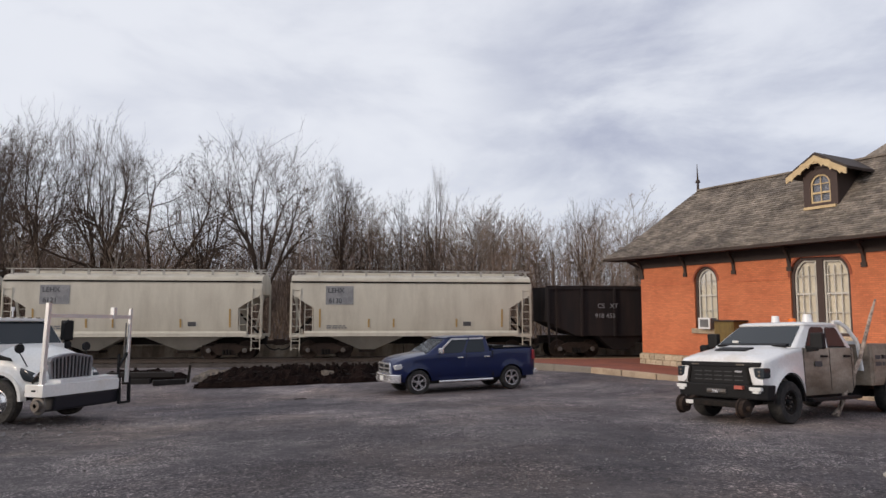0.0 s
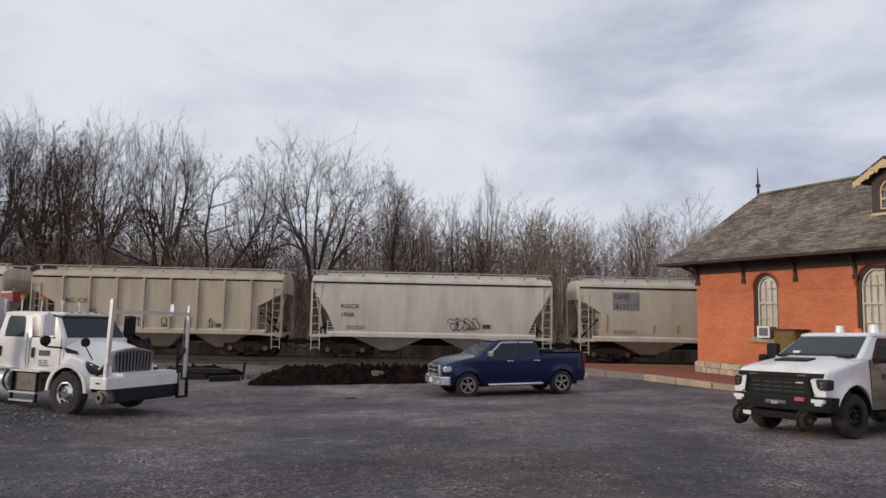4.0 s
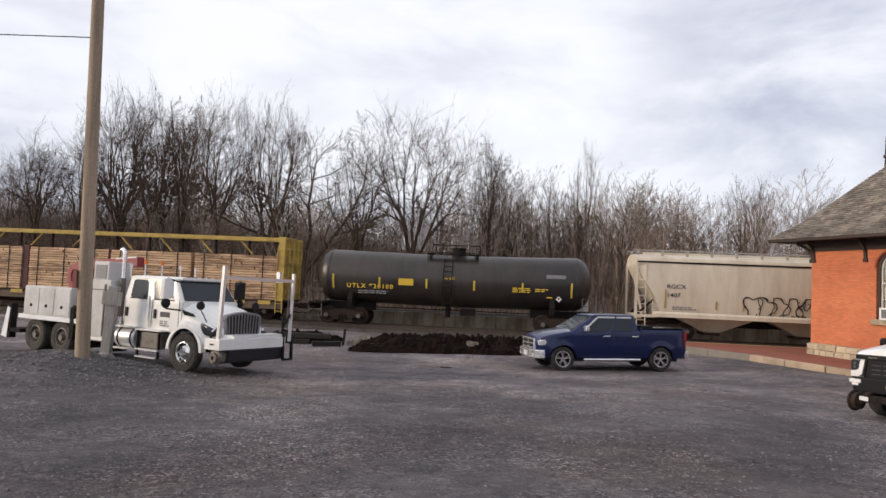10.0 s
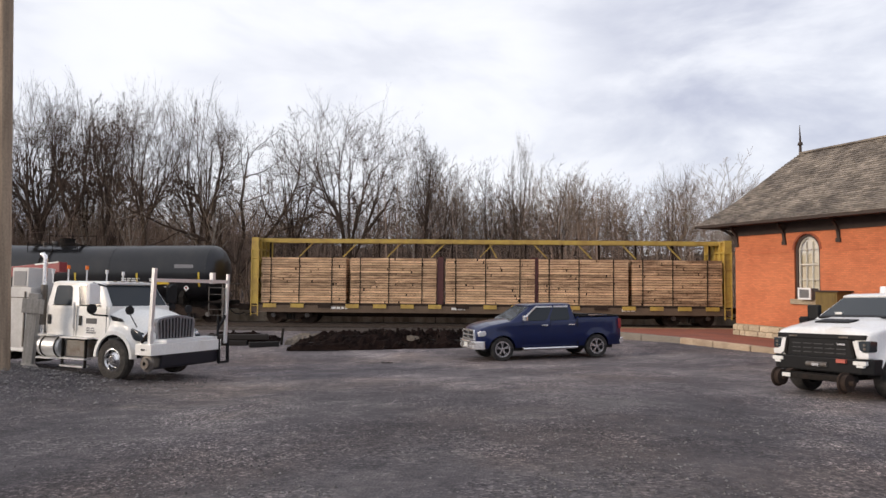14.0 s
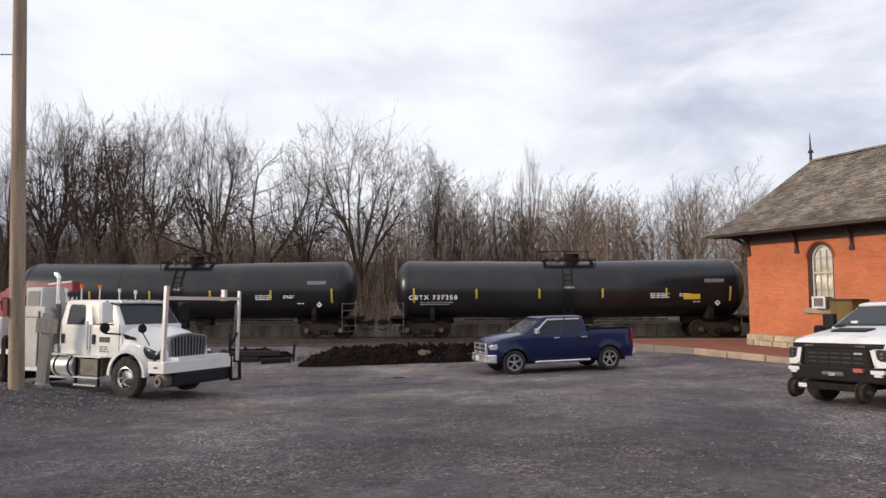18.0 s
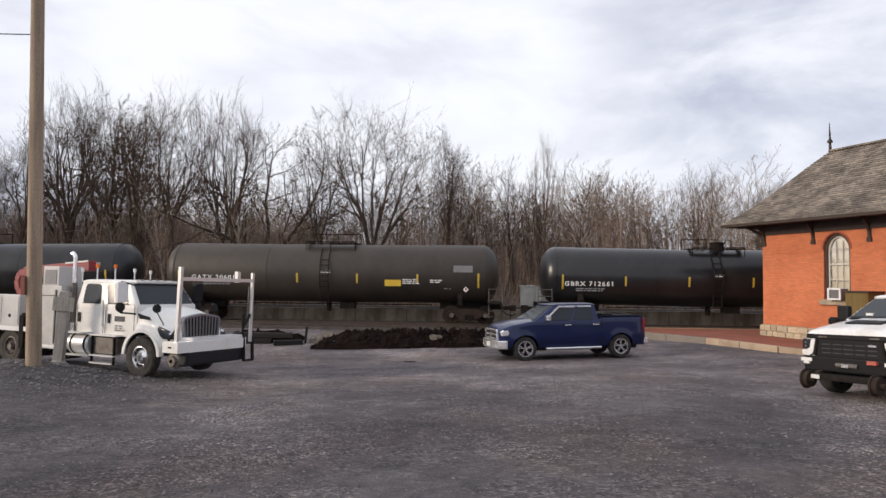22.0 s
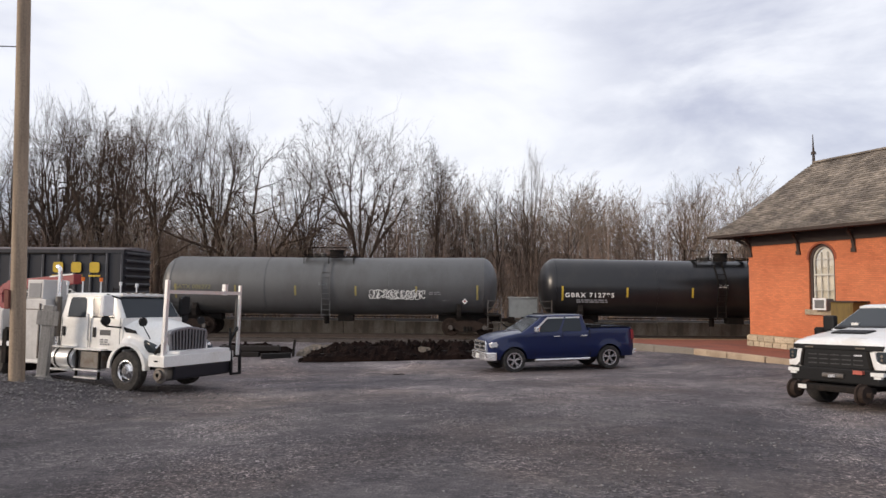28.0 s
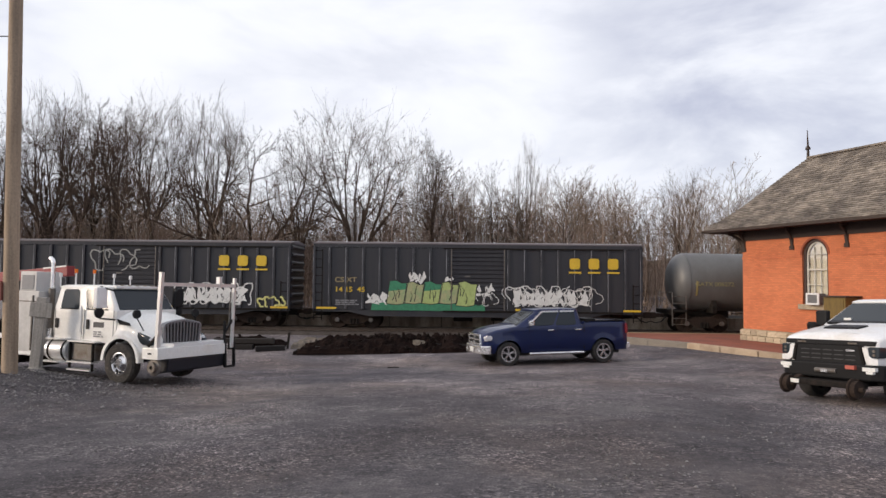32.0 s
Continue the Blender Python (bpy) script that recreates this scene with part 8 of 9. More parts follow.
def limb(r, wood, twigs, p, d, length, rad, level, top, wander, up, counts, start=0.25, wide=1.0):
    """A long wandering limb with side limbs all along it, down to the twigs."""
    n = max(2, (9, 7, 5, 3)[min(3, level)])
    pts, radii, ways = [p.copy()], [rad], []
    dd, q = d.copy(), p.copy()
    for i in range(n):
        k = wander * (1.0 if level < 2 else 1.5)
        dd = (dd + Vector((r.gauss(0, k), r.gauss(0, k), r.gauss(0, k * 0.7) + up))).normalized()
        q = q + dd * (length / n)
        pts.append(q.copy())
        ways.append(dd.copy())
        radii.append(max(0.010, rad * (1 - 0.84 * ((i + 1) / n) ** 1.35)))
    ways.append(dd.copy())
    tube(wood if level < 2 else twigs, pts, radii, (7, 5, 3, 3)[min(3, level)])
    if level >= top:
        return
    m = counts[level]
    turn = r.uniform(0, 6.28)
    for i in range(m):
        t = start + (0.985 - start) * (i + r.uniform(0.1, 0.9)) / m
        k = min(n - 1, int(t * n))
        f = t * n - k
        a = pts[k].lerp(pts[k + 1], f)
        ra = radii[k] + (radii[k + 1] - radii[k]) * f
        w = ways[k]
        turn += 2.4 + r.gauss(0, 0.5)
        e1 = w.orthogonal().normalized()
        e2 = w.cross(e1)
        out = e1 * math.cos(turn) + e2 * math.sin(turn)
        ang = r.uniform(0.55, 1.05) * wide
        nd = (w * math.cos(ang) + out * math.sin(ang) + Vector((0, 0, 0.12))).normalized()
        l = length * (0.27 + 0.38 * (1 - t)) * r.uniform(0.7, 1.15)
        limb(r, wood, twigs, a, nd, l, max(0.0115, min(ra * 0.72, rad * 0.46) * r.uniform(0.65, 1.0)), level + 1, top, wander, up, counts, 0.15, wide)


def tree_meshes(seed, height, rad, trunk, limbs, fan, wander=0.13, up=0.03, stems=1, counts=(10, 7, 5), bark=None, twig=None, lean=0.0, wide=1.0):
    """trunk: the share of the height below the main limbs; fan: how far these lean out. With limbs=0 the trunk runs on to the top."""
    r = random.Random(seed)
    wood, twigs = Shape(), Shape()
    for i in range(stems):
        a = 6.28 * i / stems + r.uniform(-0.5, 0.5)
        tilt = 0.0 if stems == 1 else r.uniform(0.10, 0.26)
        d = Vector((math.cos(a) * tilt + lean, math.sin(a) * tilt, 1)).normalized()
        p = Vector((math.cos(a), math.sin(a), 0)) * (0.0 if stems == 1 else rad * 1.1) - Vector((0, 0, 0.3))
        if not limbs:
            limb(r, wood, twigs, p, d, height, rad, 0, 3, wander * 0.45, 0.05, counts, 0.3, wide)
            continue
        n, pts, radii = 5, [p], [rad * 1.25]
        for j in range(n):
            d = (d + Vector((r.gauss(0, 0.05), r.gauss(0, 0.05), 0.04))).normalized()
            pts.append(pts[-1] + d * (height * trunk / n))
            radii.append(rad * (1 - 0.22 * (j + 1) / n))
        tube(wood, pts, radii, 8)
        b0 = r.uniform(0, 6.28)
        for j in range(limbs):
            b = b0 + 6.28 * j / limbs + r.uniform(-0.45, 0.45)
            f = fan * (r.uniform(0.15, 0.4) if j == 0 else r.uniform(0.75, 1.2))
            nd = (d + Vector((math.cos(b), math.sin(b), 0)) * f).normalized()
            q = pts[-1] if j < 3 else pts[-2]
            limb(r, wood, twigs, q, nd, height * (1 - trunk) * r.uniform(0.85, 1.1), rad * r.uniform(0.60, 0.78), 0, 3, wander, up, counts, 0.18, wide)
    tops = sorted(v[2] for v in twigs.v)
    k = height / tops[int(len(tops) * 0.985)]
    out = []
    for s, m, nm in ((wood, bark or BARK, "trunk"), (twigs, twig or TWIG, "crown")):
        me = bpy.data.meshes.new(nm)
        me.from_pydata([(x * k, y * k, z * k) for x, y, z in s.v], [], s.f)
        me.materials.append(m)
        out.append(me)
    return out


def crown_tree(seed, height, rad, trunk, spread, base, n, lean=0.0, bark=None, twig=None):
    """A tree whose limbs fork again and again towards tips spread through a rounded crown."""
    r = random.Random(seed)
    wood, twigs = Shape(), Shape()
    mid, up, down = height * (base + 0.35 * (1 - base)), height * 0.65 * (1 - base), height * 0.35 * (1 - base)
    tips = []
    while len(tips) < n:
        v = Vector((r.gauss(0, 1), r.gauss(0, 1), r.gauss(0.25, 1))).normalized()
        k = r.uniform(0.25, 1.0) ** 0.55 * (0.93 + 0.22 * noise.noise(v * 1.7 + Vector((seed, 0, 0))))
        tips.append(Vector((v.x * spread * k + lean * height, v.y * spread * k, mid + v.z * k * (up if v.z > 0 else down))))

    def sprig(p, d, length, rad, level):
        q = p + (d + Vector((r.gauss(0, 0.14), r.gauss(0, 0.14), 0.05))).normalized() * length * 0.5
        e = q + (d + Vector((r.gauss(0, 0.22), r.gauss(0, 0.22), 0.10))).normalized() * length * 0.5
        tube(twigs, [p, q, e], [rad, rad * 0.8, rad * 0.5], 3)
        if level:
            for i in range(4):
                a = p.lerp(q, r.uniform(0.3, 1)) if i < 2 else q.lerp(e, r.uniform(0.1, 0.9))
                w = (d + Vector((r.gauss(0, 0.55), r.gauss(0, 0.55), r.gauss(0.08, 0.4)))).normalized()
                sprig(a, w, length * r.uniform(0.45, 0.75), rad * 0.75, level - 1)

    def grow(p, d, group, first=False):
        size = max(0.014, rad * (len(group) / n) ** 0.47)
        if len(group) == 1:
            sprig(p, (group[0] - p).normalized(), (group[0] - p).length + 0.35, 0.0145, 2)
            return
        c = sum(group, Vector()) / len(group)
        far = (c - p).length
        way = ((c - p).normalized() + d * (0.30 if first else 0.75)).normalized()
        step = far * (0.10 if first else r.uniform(0.24, 0.46))
        q = p + way * step
        bend = p.lerp(q, 0.5) + Vector((r.gauss(0, 1), r.gauss(0, 1), r.gauss(0, 0.6))) * step * 0.045
        thin = max(0.014, size * 0.90)
        tube(wood if size > 0.03 else twigs, [p, bend, q], [size, (size + thin) / 2, thin], 6 if size > 0.05 else 4)
        # fork across the widest way of the tips, seen along the limb
        e1 = way.orthogonal().normalized()
        e2 = way.cross(e1)
        flat = [((g - q).dot(e1), (g - q).dot(e2)) for g in group]
        mx, my = sum(f[0] for f in flat) / len(flat), sum(f[1] for f in flat) / len(flat)
        xx, yy, xy = (sum((f[0] - mx) ** 2 for f in flat), sum((f[1] - my) ** 2 for f in flat), sum((f[0] - mx) * (f[1] - my) for f in flat))
        a = 0.5 * math.atan2(2 * xy, xx - yy)
        key = sorted(range(len(flat)), key=lambda i: flat[i][0] * math.cos(a) + flat[i][1] * math.sin(a))
        cut = max(1, min(len(group) - 1, round(len(group) * r.uniform(0.30, 0.70))))
        for side in (key[:cut], key[cut:]):
            grow(q, way, [group[i] for i in side], first and len(group) > n * 0.6)

    pts, radii, d = [Vector((0, 0, -0.3))], [rad * 1.3], Vector((lean, 0, 1)).normalized()
    for j in range(4):
        d = (d + Vector((r.gauss(0, 0.04), r.gauss(0, 0.04), 0.03))).normalized()
        pts.append(pts[-1] + d * (height * trunk / 4))
        radii.append(rad * (1.15 - 0.15 * (j + 1) / 4))
    tube(wood, pts, radii, 8)
    grow(pts[-1], d, tips, True)
    tops = sorted(v[2] for v in twigs.v)
    k = height / tops[int(len(tops) * 0.995)]
    out = []
    for s, m, nm in ((wood, bark or BARK, "trunk"), (twigs, twig or TWIG, "crown")):
        me = bpy.data.meshes.new(nm)
        me.from_pydata([(x * k, y * k, z * k) for x, y, z in s.v], [], s.f)
        me.materials.append(m)
        out.append(me)
    return out


def plant(meshes, x, y, z, yaw, size, label, wide=1.0):
    t = thing("bare_tree", pose(x, y, z, 0, 0, yaw), label, "tree", "bare trees behind the railway")
    for me in meshes:
        o = new(me.name.split(".")[0], me)
        o.parent = t
        o.matrix_basis = Matrix.Diagonal((size * wide, size * wide, size, 1))
    return t


def woods_z(y):
    return -0.10 + min(1.6, max(0, (y - 45) * 0.12))


def make_trees():
    L = "bare leafless deciduous tree with fine grey-brown branches"
    broad = [crown_tree(3, 16, 0.30, 0.14, 7.0, 0.27, 250), tree_meshes(33, 16, 0.24, 0.24, 4, 0.80, 0.17, 0.02, counts=(11, 8, 6)), crown_tree(12, 16, 0.28, 0.22, 5.2, 0.30, 130)]
    tall = [crown_tree(21, 16, 0.26, 0.30, 4.5, 0.34, 140), crown_tree(27, 16, 0.24, 0.34, 4.4, 0.36, 120, lean=0.05), tree_meshes(58, 16, 0.18, 0.32, 4, 0.46, 0.15, 0.04, counts=(11, 8, 6), lean=-0.10)]
    slim = [tree_meshes(61, 12, 0.085, 0, 0, 0, 0.12, counts=(17, 5, 3), wide=0.85), tree_meshes(67, 12, 0.09, 0, 0, 0, 0.12, counts=(14, 5, 3), bark=BIRCH, twig=TWIG_TAN, wide=0.8), tree_meshes(71, 12, 0.075, 0, 0, 0, 0.14, counts=(14, 5, 3), stems=2, twig=TWIG_TAN, wide=0.9)]
    # the large ones by their kind, foot and top
    for kind, k, x, y, h, yaw, w in (
            (broad, 0, -13.6, 51, 16.1, 150, 1.0), (broad, 1, -22.6, 50.5, 14.8, 60, 1.0), (broad, 2, -18.6, 52, 14.2, 200, 0.85), (broad, 2, -40.2, 51, 17.8, 120, 0.8), (tall, 2, -8.3, 52, 13.6, 200, 0.62),
            (tall, 0, -41.4, 53, 18.8, 0, 0.85), (broad, 1, -43.5, 56, 16.4, 250, 0.8), (tall, 2, -36.0, 55, 16.8, 300, 0.8), (tall, 1, -48, 50, 14.6, 330, 0.9), (tall, 1, -37.4, 51, 18.0, 90, 0.9), (tall, 2, -34.0, 51.5, 17.4, 40, 0.9), (tall, 0, -30.2, 50, 17.6, 130, 0.85), (broad, 2, -27.2, 53, 17.6, 300, 0.8), (tall, 1, -25.2, 51, 16.8, 250, 0.8), (tall, 1, -38.8, 56, 17.2, 210, 0.9),
            (tall, 1, -45.5, 52, 15.2, 20, 0.9), (tall, 2, -50.0, 53, 13.6, 75, 0.9), (tall, 0, -56, 55, 13.2, 35, 0.8), (broad, 1, -63, 57, 13.5, 15, 0.8), (tall, 1, -71, 60, 13, 5, 0.9),
            (tall, 0, -1.1, 66, 16.4, 10, 0.5), (broad, 2, 13.4, 66, 13.4, 45, 0.75), (broad, 0, 20.5, 70, 12.4, 20, 0.7), (tall, 1, 33, 78, 13.5, 60, 0.9), (tall, 0, 41, 80, 14.0, 20, 0.8)):
        plant(kind[k], x, y, woods_z(y) - 0.1, yaw, (h - woods_z(y)) / 16, L, w)
    r = random.Random(5)
    pale = "slim bare young tree with pale stem"
    for x, y, h, k in ((-8.5, 52, 13.8, 1), (-4.2, 66, 14.0, 0), (1.5, 66, 13.8, 1), (3.6, 66, 12.7, 0), (5.0, 66, 13.6, 0), (7.1, 66, 11.7, 1), (-8.6, 66, 13.0, 2)):
        plant(slim[k], x, y, woods_z(y) - 0.1, r.uniform(0, 360), (h - woods_z(y)) / 12, pale if k == 1 else L, 0.8)
    for i in range(46):
        x, y = -11 + 30 * (i + r.random()) / 46, r.uniform(55, 68)
        k = r.choice((0, 1, 2))
        plant(slim[k], x, y, woods_z(y) - 0.1, r.uniform(0, 360), r.uniform(7.5, 11.5) / 12, pale if k == 1 else L, r.uniform(0.8, 1.4))
    for i in range(120):
        x = -72 + 130 * (i + r.random()) / 120
        y = r.uniform(47.5, 68)
        k = r.choice((0, 0, 1, 2))
        h = r.uniform(6.5, 10.0) * (1.12 if -11 < x < 5 else (0.78 if x > 5 else 1.0))
        plant(slim[k], x, y, woods_z(y) - 0.1, r.uniform(0, 360), h / 12, pale if k == 1 else L, r.uniform(0.8, 1.3))
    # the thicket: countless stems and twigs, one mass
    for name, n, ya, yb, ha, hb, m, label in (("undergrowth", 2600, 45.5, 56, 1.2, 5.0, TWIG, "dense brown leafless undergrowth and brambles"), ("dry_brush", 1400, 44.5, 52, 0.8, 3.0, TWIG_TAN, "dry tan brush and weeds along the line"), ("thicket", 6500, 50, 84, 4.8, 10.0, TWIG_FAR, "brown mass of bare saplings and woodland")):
        s = Shape()
        for i in range(n):
            x, y = r.uniform(-82, 52), r.uniform(ya, yb)
            if name == "thicket" and i % 3 == 0:
                x = r.uniform(-75, -24)
            h = r.uniform(ha, hb) * (0.75 + 0.5 * abs(noise.noise((x * 0.12, y * 0.1, 2)))) * (0.85 if x > 7 else (1.15 if x > -11 else 1.0))
            p = Vector((x, y, woods_z(y) - 0.1))
            rad = 0.020 + 0.0042 * h
            low = name != "thicket"
            bow = 0.20 if low else 0.07
            pts = [p]
            d = Vector((r.gauss(0, bow), r.gauss(0, bow), 1)).normalized()
            for j in range(3):
                pts.append(pts[-1] + d * h / 3)
                d = (d + Vector((r.gauss(0, bow), r.gauss(0, bow), 0))).normalized()
            tube(s, pts, [rad, rad * 0.8, rad * 0.5, rad * 0.2], 3)
            for j in range(8):
                k = r.uniform(0.25, 1.0) if low else r.uniform(0.35, 1.0)
                a = pts[min(2, int(k * 3))].lerp(pts[min(2, int(k * 3)) + 1], k * 3 - min(2, int(k * 3)))
                l = h * (0.20 if low else 0.13 + 0.12 * (1 - k))
                b = a + Vector((r.gauss(0, 0.55), r.gauss(0, 0.4), r.uniform(0.05, 0.7))) * l
                c = b + Vector((r.gauss(0, 0.5), r.gauss(0, 0.3), r.uniform(0.0, 0.8))) * l * 0.6
                tube(s, [a, b, c], [rad * 0.36, rad * 0.24, rad * 0.12], 3)
        me = bpy.data.meshes.new(name)
        me.from_pydata(s.v, [], s.f)
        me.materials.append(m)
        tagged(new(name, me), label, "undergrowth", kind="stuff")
    # leaf litter floor of the woods, and the far hillside of trees that closes the view
    s = Shape()
    xs = [-150 + 2 * i for i in range(151)]
    rows = [(90, 1.4), (95, 5.5), (99, 7.8)]
    for y, z in rows:
        for x in xs:
            s.v.append((x, y, z * (0.78 if x > 6 else 1.0) + ((1.6 * noise.noise((x * 0.06, y * 0.1, 5)) + 1.1 * noise.noise((x * 0.35, y * 0.1, 2))) if z > 2 else 0)))
    for j in range(2):
        for i in range(150):
            s.f.append((j * 151 + i, j * 151 + i + 1, (j + 1) * 151 + i + 1, (j + 1) * 151 + i))
    part("far_bank", s, mat("leafless_far_bank", (0.105, 0.077, 0.060), 0.95, 0, 0.45, 0.5, 3, col2=(0.036, 0.029, 0.025), stretch=(2, 1, 0.4)), label="brown wooded bank far behind", smooth=60)["kind"] = "structure"


make_trees()

# ---- pole, post, heaps and small things ----
def make_pole():
    wood = mat("weathered_pole_wood", (0.36, 0.275, 0.195), 0.9, 0, 0.15, 1.5, 25, bump=0.03, col2=(0.23, 0.175, 0.125), mix=(0.4, 0.65), stretch=(5, 5, 0.25))
    x, y = POLE
    z = ground_z(x, y)
    p = thing("utility_pole", pose(x, y, z, 0, -1.5, 0), "tall weathered wooden utility pole in a gravel heap", "utility pole")
    part("shaft", Shape().cyl((0, 0, -0.8), (0, 0, 11.5), 0.178, 18, 0.145), wood, p, smooth=40)
    part("conduit", Shape().cyl((-0.16, -0.02, 1.4), (-0.135, -0.02, 12), 0.018, 6), M_DARK, p)
    part("meter_box", Shape().box(-0.20, -0.08, -0.22, -0.10, 1.7, 2.15), mat("rusty_red_box", (0.20, 0.07, 0.05), 0.8), p, "small rusty box on the pole", bevel=0.01)
    a = math.radians(180)
    wires = [((0.0, 0, 8.2), (-32, -10, 8.2)), ((-0.15, 0, 8.12), (-0.40, 0.2, 4.0)), ((-0.15, 0, 8.12), (-0.27, 0.1, 5.4))]
    for i, (p0, p1) in enumerate(wires):
        p0, p1 = Vector(p0), Vector(p1)
        n = 12 if i == 0 else 4
        s = Shape()
        tube(s, [p0.lerp(p1, k / n) - Vector((0, 0, (0.12 if i == 0 else 0) * 4 * k / n * (1 - k / n))) for k in range(n + 1)], [0.014] * (n + 1), 5)
        part("wire", s, M_BLACK, p)
    # sawn-off post leaning beside it
    gw = mat("grey_sawn_post", (0.30, 0.285, 0.265), 0.95, 0, 0.15, 2, 25, bump=0.03, col2=(0.21, 0.20, 0.185), stretch=(5, 5, 0.4))
    x, y = POST
    q = thing("wooden_post", pose(x, y, ground_z(x, y), 0, 4.0, 12), "short grey weathered wooden post with a cross board", "post")
    part("upright", Shape().box(-0.13, 0.13, -0.09, 0.09, -0.4, 1.98), gw, q, bevel=0.012)
    part("cross_board", Shape().box(-0.25, 0.30, -0.135, -0.095, 1.46, 1.84), gw, q, bevel=0.01)
    part("footing", Shape().lathe([(0.02, 0.16), (0.16, 0.13), (0.26, 0.02), (0.30, -0.15)], 12, "z"), mat("pale_footing", (0.33, 0.31, 0.28), 0.95, 0, 0.2, 3, bump=0.04), q)


POLE, POST = (-12.57, 15.0), (-13.12, 16.54)
make_pole()


def heap(name, cx, cy, lx, ly, height, yaw, m, label, category, seed, rough=0.25):
    """An uneven low heap."""
    r = random.Random(seed)
    s = Shape()
    nx, ny = 60, 18
    for j in range(ny + 1):
        for i in range(nx + 1):
            u, v = i / nx * 2 - 1, j / ny * 2 - 1
            e = max(0.0, 1 - abs(u) ** 4) * max(0.0, 1 - v * v)
            z = height * e * (0.75 + rough * 2.2 * noise.noise((u * lx * 0.9 + seed, v * ly * 1.3, 1))) + (0.12 * noise.noise((u * lx * 3, v * ly * 3, seed)) if e > 0 else 0) * (0 if e == 0 else 1)
            s.v.append((u * lx / 2 + 0.12 * noise.noise((u * 7, v * 5, seed)), v * ly / 2, max(-0.05, z) if e > 0 else -0.12))
    for j in range(ny):
        for i in range(nx):
            k = j * (nx + 1) + i
            s.f.append((k, k + 1, k + nx + 2, k + nx + 1))
    o = part(name, s, m, smooth=0)
    o.matrix_basis = pose(cx, cy, ground_z(cx, cy), 0, 0, yaw)
    tagged(o, label, category)
    return o


def make_heaps():
    dirt = mat("dark_mulch_soil", (0.0085, 0.0052, 0.0045), 0.95, 0, 0.5, 1.5, 14, bump=0.05, col2=(0.014, 0.0085, 0.007), mix=(0.4, 0.6), spec=0.05)
    heap("soil_heap", -5.6, 28.6, 8.6, 3.2, 0.58, 12, dirt, "long dark heap of soil and rotted ties", "soil heap", 3, 0.3)
    heap("soil_heap", -12.4, 28.4, 3.4, 1.8, 0.42, 8, dirt, "low dark heap of soil and debris", "soil heap", 8, 0.3)
    pale = mat("pale_broken_stone", (0.15, 0.125, 0.10), 0.95, 0, 0.3, 3, 20, bump=0.08, col2=(0.07, 0.06, 0.05))
    heap("stone_spill", -9.55, 29.0, 1.9, 2.4, 0.36, 10, pale, "pale spill of ballast stones between heaps", "gravel heap", 12, 0.2)
    heap("stone_patch", -4.75, 27.95, 0.8, 0.5, 0.50, 10, pale, "pale stones showing in the dark heap", "gravel heap", 17, 0.35)
    # clods, sticks and tie ends that give the heaps a broken outline
    r = random.Random(9)
    s = Shape()
    for i in range(620):
        left = r.random() < 0.2
        u, v = r.uniform(-1, 1), r.uniform(-0.95, 0.6)
        if left:
            c = Vector((-12.4 + u * 1.6, 28.4 + v * 0.9, 0))
            top = 0.28 * (1 - u ** 4) * (1 - v * v)
        else:
            c = Vector((-5.6 + u * 4.2, 28.6 + v * 1.6 + u * 0.9, 0))
            top = 0.50 * (1 - u ** 4) * (1 - v * v)
        c.z = ground_z(c.x, c.y) + top
        k = r.uniform(0.025, 0.09)
        m = Matrix.Translation(c) @ Euler((r.uniform(0, 3), r.uniform(0, 3), r.uniform(0, 3))).to_matrix().to_4x4()
        s.box(-k * r.uniform(0.6, 2.2), k * r.uniform(0.6, 2.2), -k * 0.6, k * 0.6, -k * 0.4, k * 0.4, m)
    o = part("clods", s, mat("clods_and_sticks", (0.014, 0.0095, 0.008), 0.95, 0, 0.3, 2, island=0.5, spec=0.1))
    tagged(o, "dark clods and broken sticks on the soil heap", "debris", kind="stuff")
    tie = mat("old_black_tie", (0.018, 0.015, 0.0135), 0.9, 0, 0.25, 3, stretch=(0.4, 3, 3), per_object=0.3)
    for i, (x, y, yaw, l, z) in enumerate(((-13.0, 27.2, 8, 2.5, 0.0), (-12.2, 27.5, 10, 2.5, 0.22), (-10.9, 27.1, 30, 1.2, 0.0), (-7.8, 27.3, 14, 2.4, 0.02), (-3.2, 28.3, 4, 2.5, 0.05))):
        t = part("railway_tie", Shape().box(-l / 2, l / 2, -0.12, 0.12, 0, 0.20), tie, bevel=0.012)
        t.matrix_basis = pose(x, y, ground_z(x, y) + z, 0, 0, yaw)
        tagged(t, "old blackened railway tie lying beside the track", "railway tie", "old ties by the track")
    k = part("steel_stub", Shape().box(-0.04, 0.04, -0.04, 0.04, 0, 0.7), M_DARK)
    k.matrix_basis = pose(-10.35, 27.6, ground_z(-10.35, 27.6), 0, 6, 0)
    tagged(k, "short dark upright steel stub by the heap", "stake")


make_heaps()


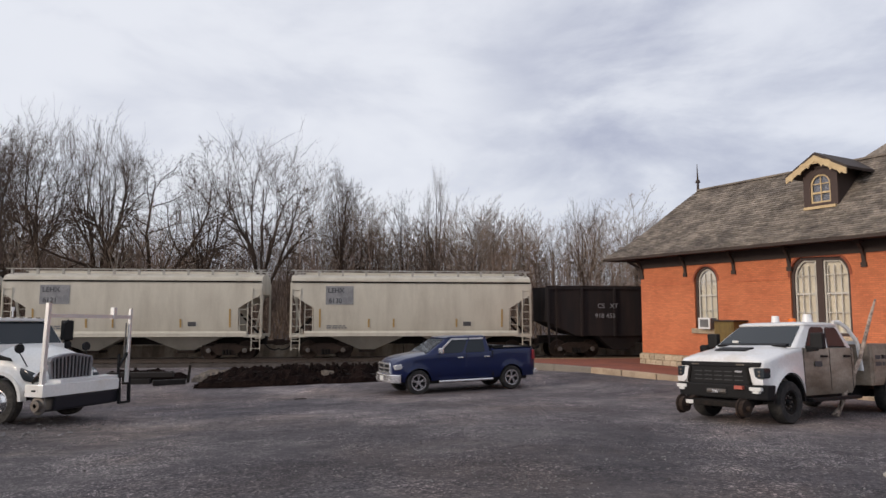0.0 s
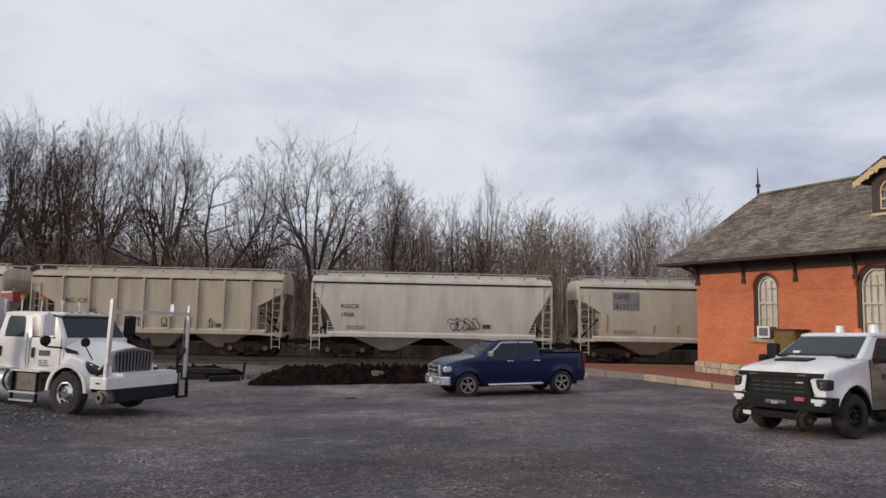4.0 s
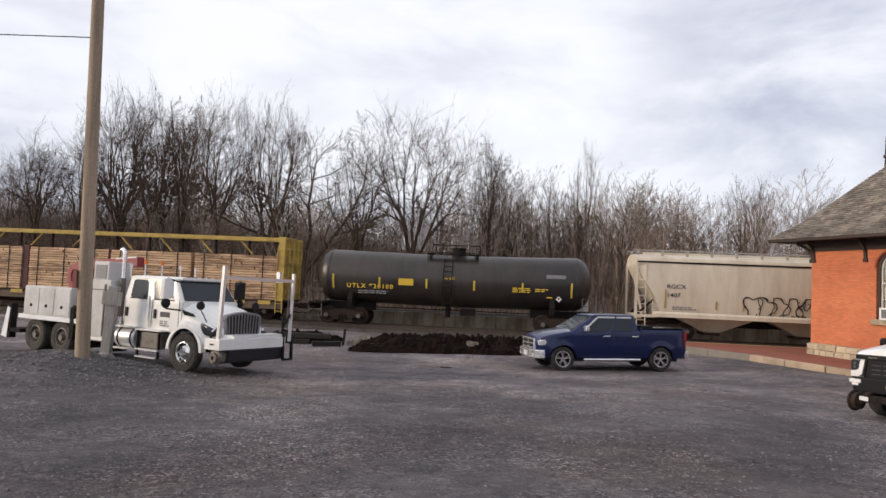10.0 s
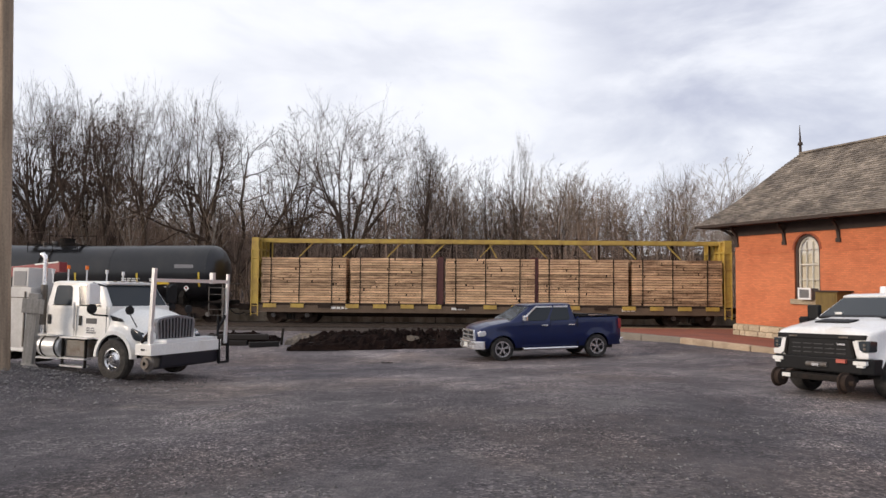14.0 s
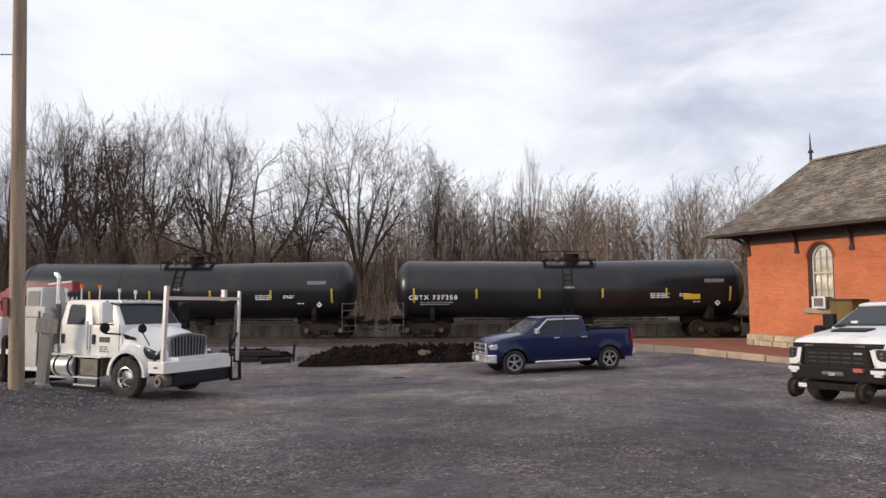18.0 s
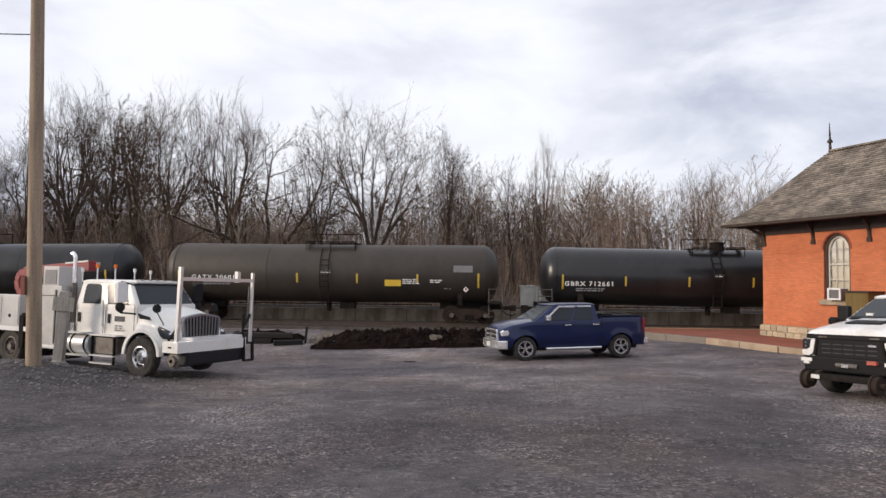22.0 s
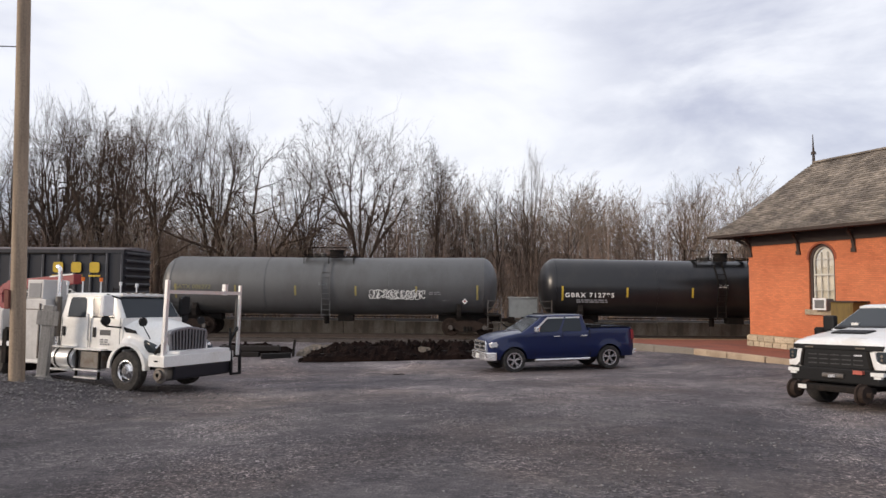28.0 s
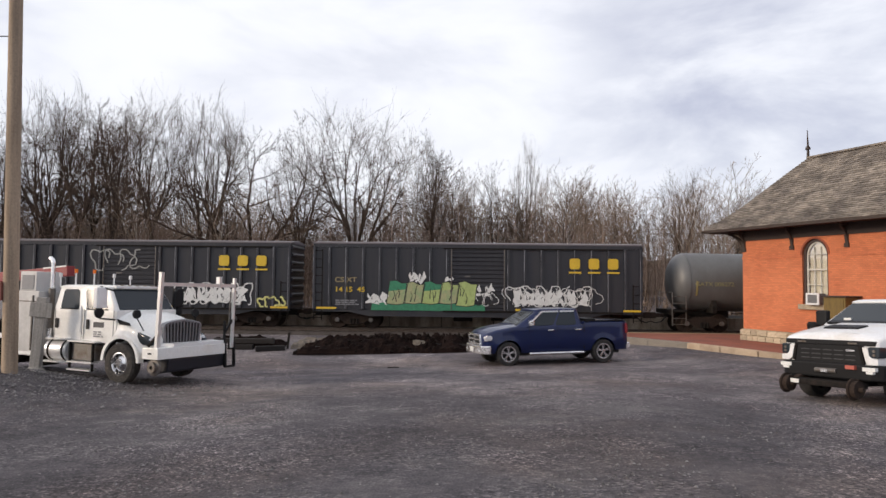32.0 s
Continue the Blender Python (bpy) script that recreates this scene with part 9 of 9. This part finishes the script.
def make_small():
    # signal case beyond the track
    c = thing("signal_cabinet", track_pose(-1.0 + 4.35, 39.35, 0.74), "silver railway signal cabinet on a stand behind the track", "signal cabinet")
    sil = mat("silver_cabinet", (0.66, 0.64, 0.58), 0.5, 0.0, 0.08, 2, col2=(0.52, 0.50, 0.45))
    part("case", Shape().box(-0.8, 0.8, -0.3, 0.3, 0.30, 1.42), sil, c, bevel=0.02)
    part("lid", Shape().box(-0.86, 0.86, -0.36, 0.36, 1.42, 1.48), sil, c, bevel=0.01)
    for x in (-0.78, -0.38, 0.02, 0.42):
        part("door", Shape().box(x, x + 0.36, -0.325, -0.30, 0.36, 1.38), sil, c, bevel=0.008)
    for x in (-0.7, 0.7):
        part("leg", Shape().box(x - 0.04, x + 0.04, -0.2, 0.2, 0, 0.30), M_STEEL, c)
    # pale bent branch leaning on the utility truck, dark towards its tip
    peeled = mat("peeled_branch", (0.42, 0.34, 0.28), 0.85, 0, 0.25, 6, col2=(0.13, 0.10, 0.085), mix=(0.45, 0.62))
    s = Shape()
    pts = [Vector((8.68, 15.55, ground_z(8.68, 15.55) - 0.02)), Vector((8.86, 15.59, 0.64)), Vector((9.02, 15.65, 1.01)), Vector((9.23, 15.72, 1.26)), Vector((9.41, 15.80, 1.54)), Vector((9.62, 15.92, 1.98)), Vector((9.87, 16.05, 2.54)), Vector((10.06, 16.15, 2.92))]
    tube(s, pts, [0.05, 0.052, 0.052, 0.048, 0.044, 0.042, 0.036, 0.022], 7)
    tube(s, [Vector((8.86, 15.59, 0.66)), Vector((8.70, 15.50, 0.46)), Vector((8.52, 15.42, 0.36))], [0.03, 0.045, 0.03], 5)
    o = part("bent_pole", s, peeled, smooth=50)
    tagged(o, "pale bent pole leaning beside the utility truck", "pole")
    # flat pale stone and a dark wheel mark stick on the yard
    st = part("flat_stone", Shape().lathe([(0.01, 0.06), (0.20, 0.05), (0.27, 0.02), (0.28, -0.03)], 12, "z"), mat("pale_flat_stone", (0.42, 0.39, 0.34), 0.9, 0, 0.15, 3))
    st.matrix_basis = pose(5.62, 8.55, ground_z(5.62, 8.55), 0, 0, 0)
    tagged(st, "flat pale stone lying on the gravel", "stone")
    sk = part("dropped_stick", Shape().bar((-0.2, 0, 0.02), (0.2, 0.04, 0.03), 0.03, 0.03).bar((-0.05, 0.02, 0.03), (0.08, 0.12, 0.03), 0.02, 0.02), M_DARK)
    sk.matrix_basis = pose(-4.9, 23.2, ground_z(-4.9, 23.2))
    tagged(sk, "dark stick lying on the gravel yard", "stick")


make_small()


# ---- what moves ----
# seconds and metres that the train has rolled
ROLL = [(0, 0.0), (1, 6.42), (2, 12.93), (3, 19.53), (4, 26.15), (5, 32.77), (6, 39.38), (7, 45.99), (8, 52.62), (9, 59.31), (10, 66.02), (11, 72.77), (12, 79.46), (13, 86.09), (14, 92.75), (15, 99.43), (16, 106.15), (17, 112.91), (18, 119.71), (19, 126.56), (20, 133.42), (21, 140.27), (22, 147.13), (23, 154.02), (24, 160.91), (25, 167.81), (26, 174.73), (27, 181.66), (28, 188.52), (29, 195.31), (30, 202.16), (31, 209.05), (32, 215.94)]


def rolled(t):
    """The train's way at t seconds, on a smooth curve through ROLL."""
    k = next((i for i in range(len(ROLL) - 1) if ROLL[i + 1][0] >= t), len(ROLL) - 2)
    t0, t1 = ROLL[k][0], ROLL[k + 1][0]

    def slope(i):
        a, b = max(0, i - 1), min(len(ROLL) - 1, i + 1)
        return (ROLL[b][1] - ROLL[a][1]) / (ROLL[b][0] - ROLL[a][0])
    u, d = (t - t0) / (t1 - t0), t1 - t0
    return (2 * u ** 3 - 3 * u * u + 1) * ROLL[k][1] + (u ** 3 - 2 * u * u + u) * d * slope(k) + (3 * u * u - 2 * u ** 3) * ROLL[k + 1][1] + (u ** 3 - u * u) * d * slope(k + 1)


def motions():
    half = [i * 0.5 for i in range(65)]
    for car, s, wheels, _ in CARS:
        walk(car, [(t, track_pose(s + rolled(t), z=RAIL_Z)) for t in half])
    for st, s, y in LOADS:
        walk(st, [(t, track_pose(s + rolled(t), 37.0 + y, RAIL_Z + 1.10)) for t in half])
    tenth = [i * 0.1 for i in range(321)]
    turns = [(t, math.degrees(rolled(t) / 0.455)) for t in tenth]
    for car, s, wheels, _ in CARS:
        for w in wheels:
            p = w.matrix_basis.translation.copy()
            walk(w, [(t, pose(p.x, p.y, p.z, 0, a % 360.0, 0)) for t, a in turns])


motions()
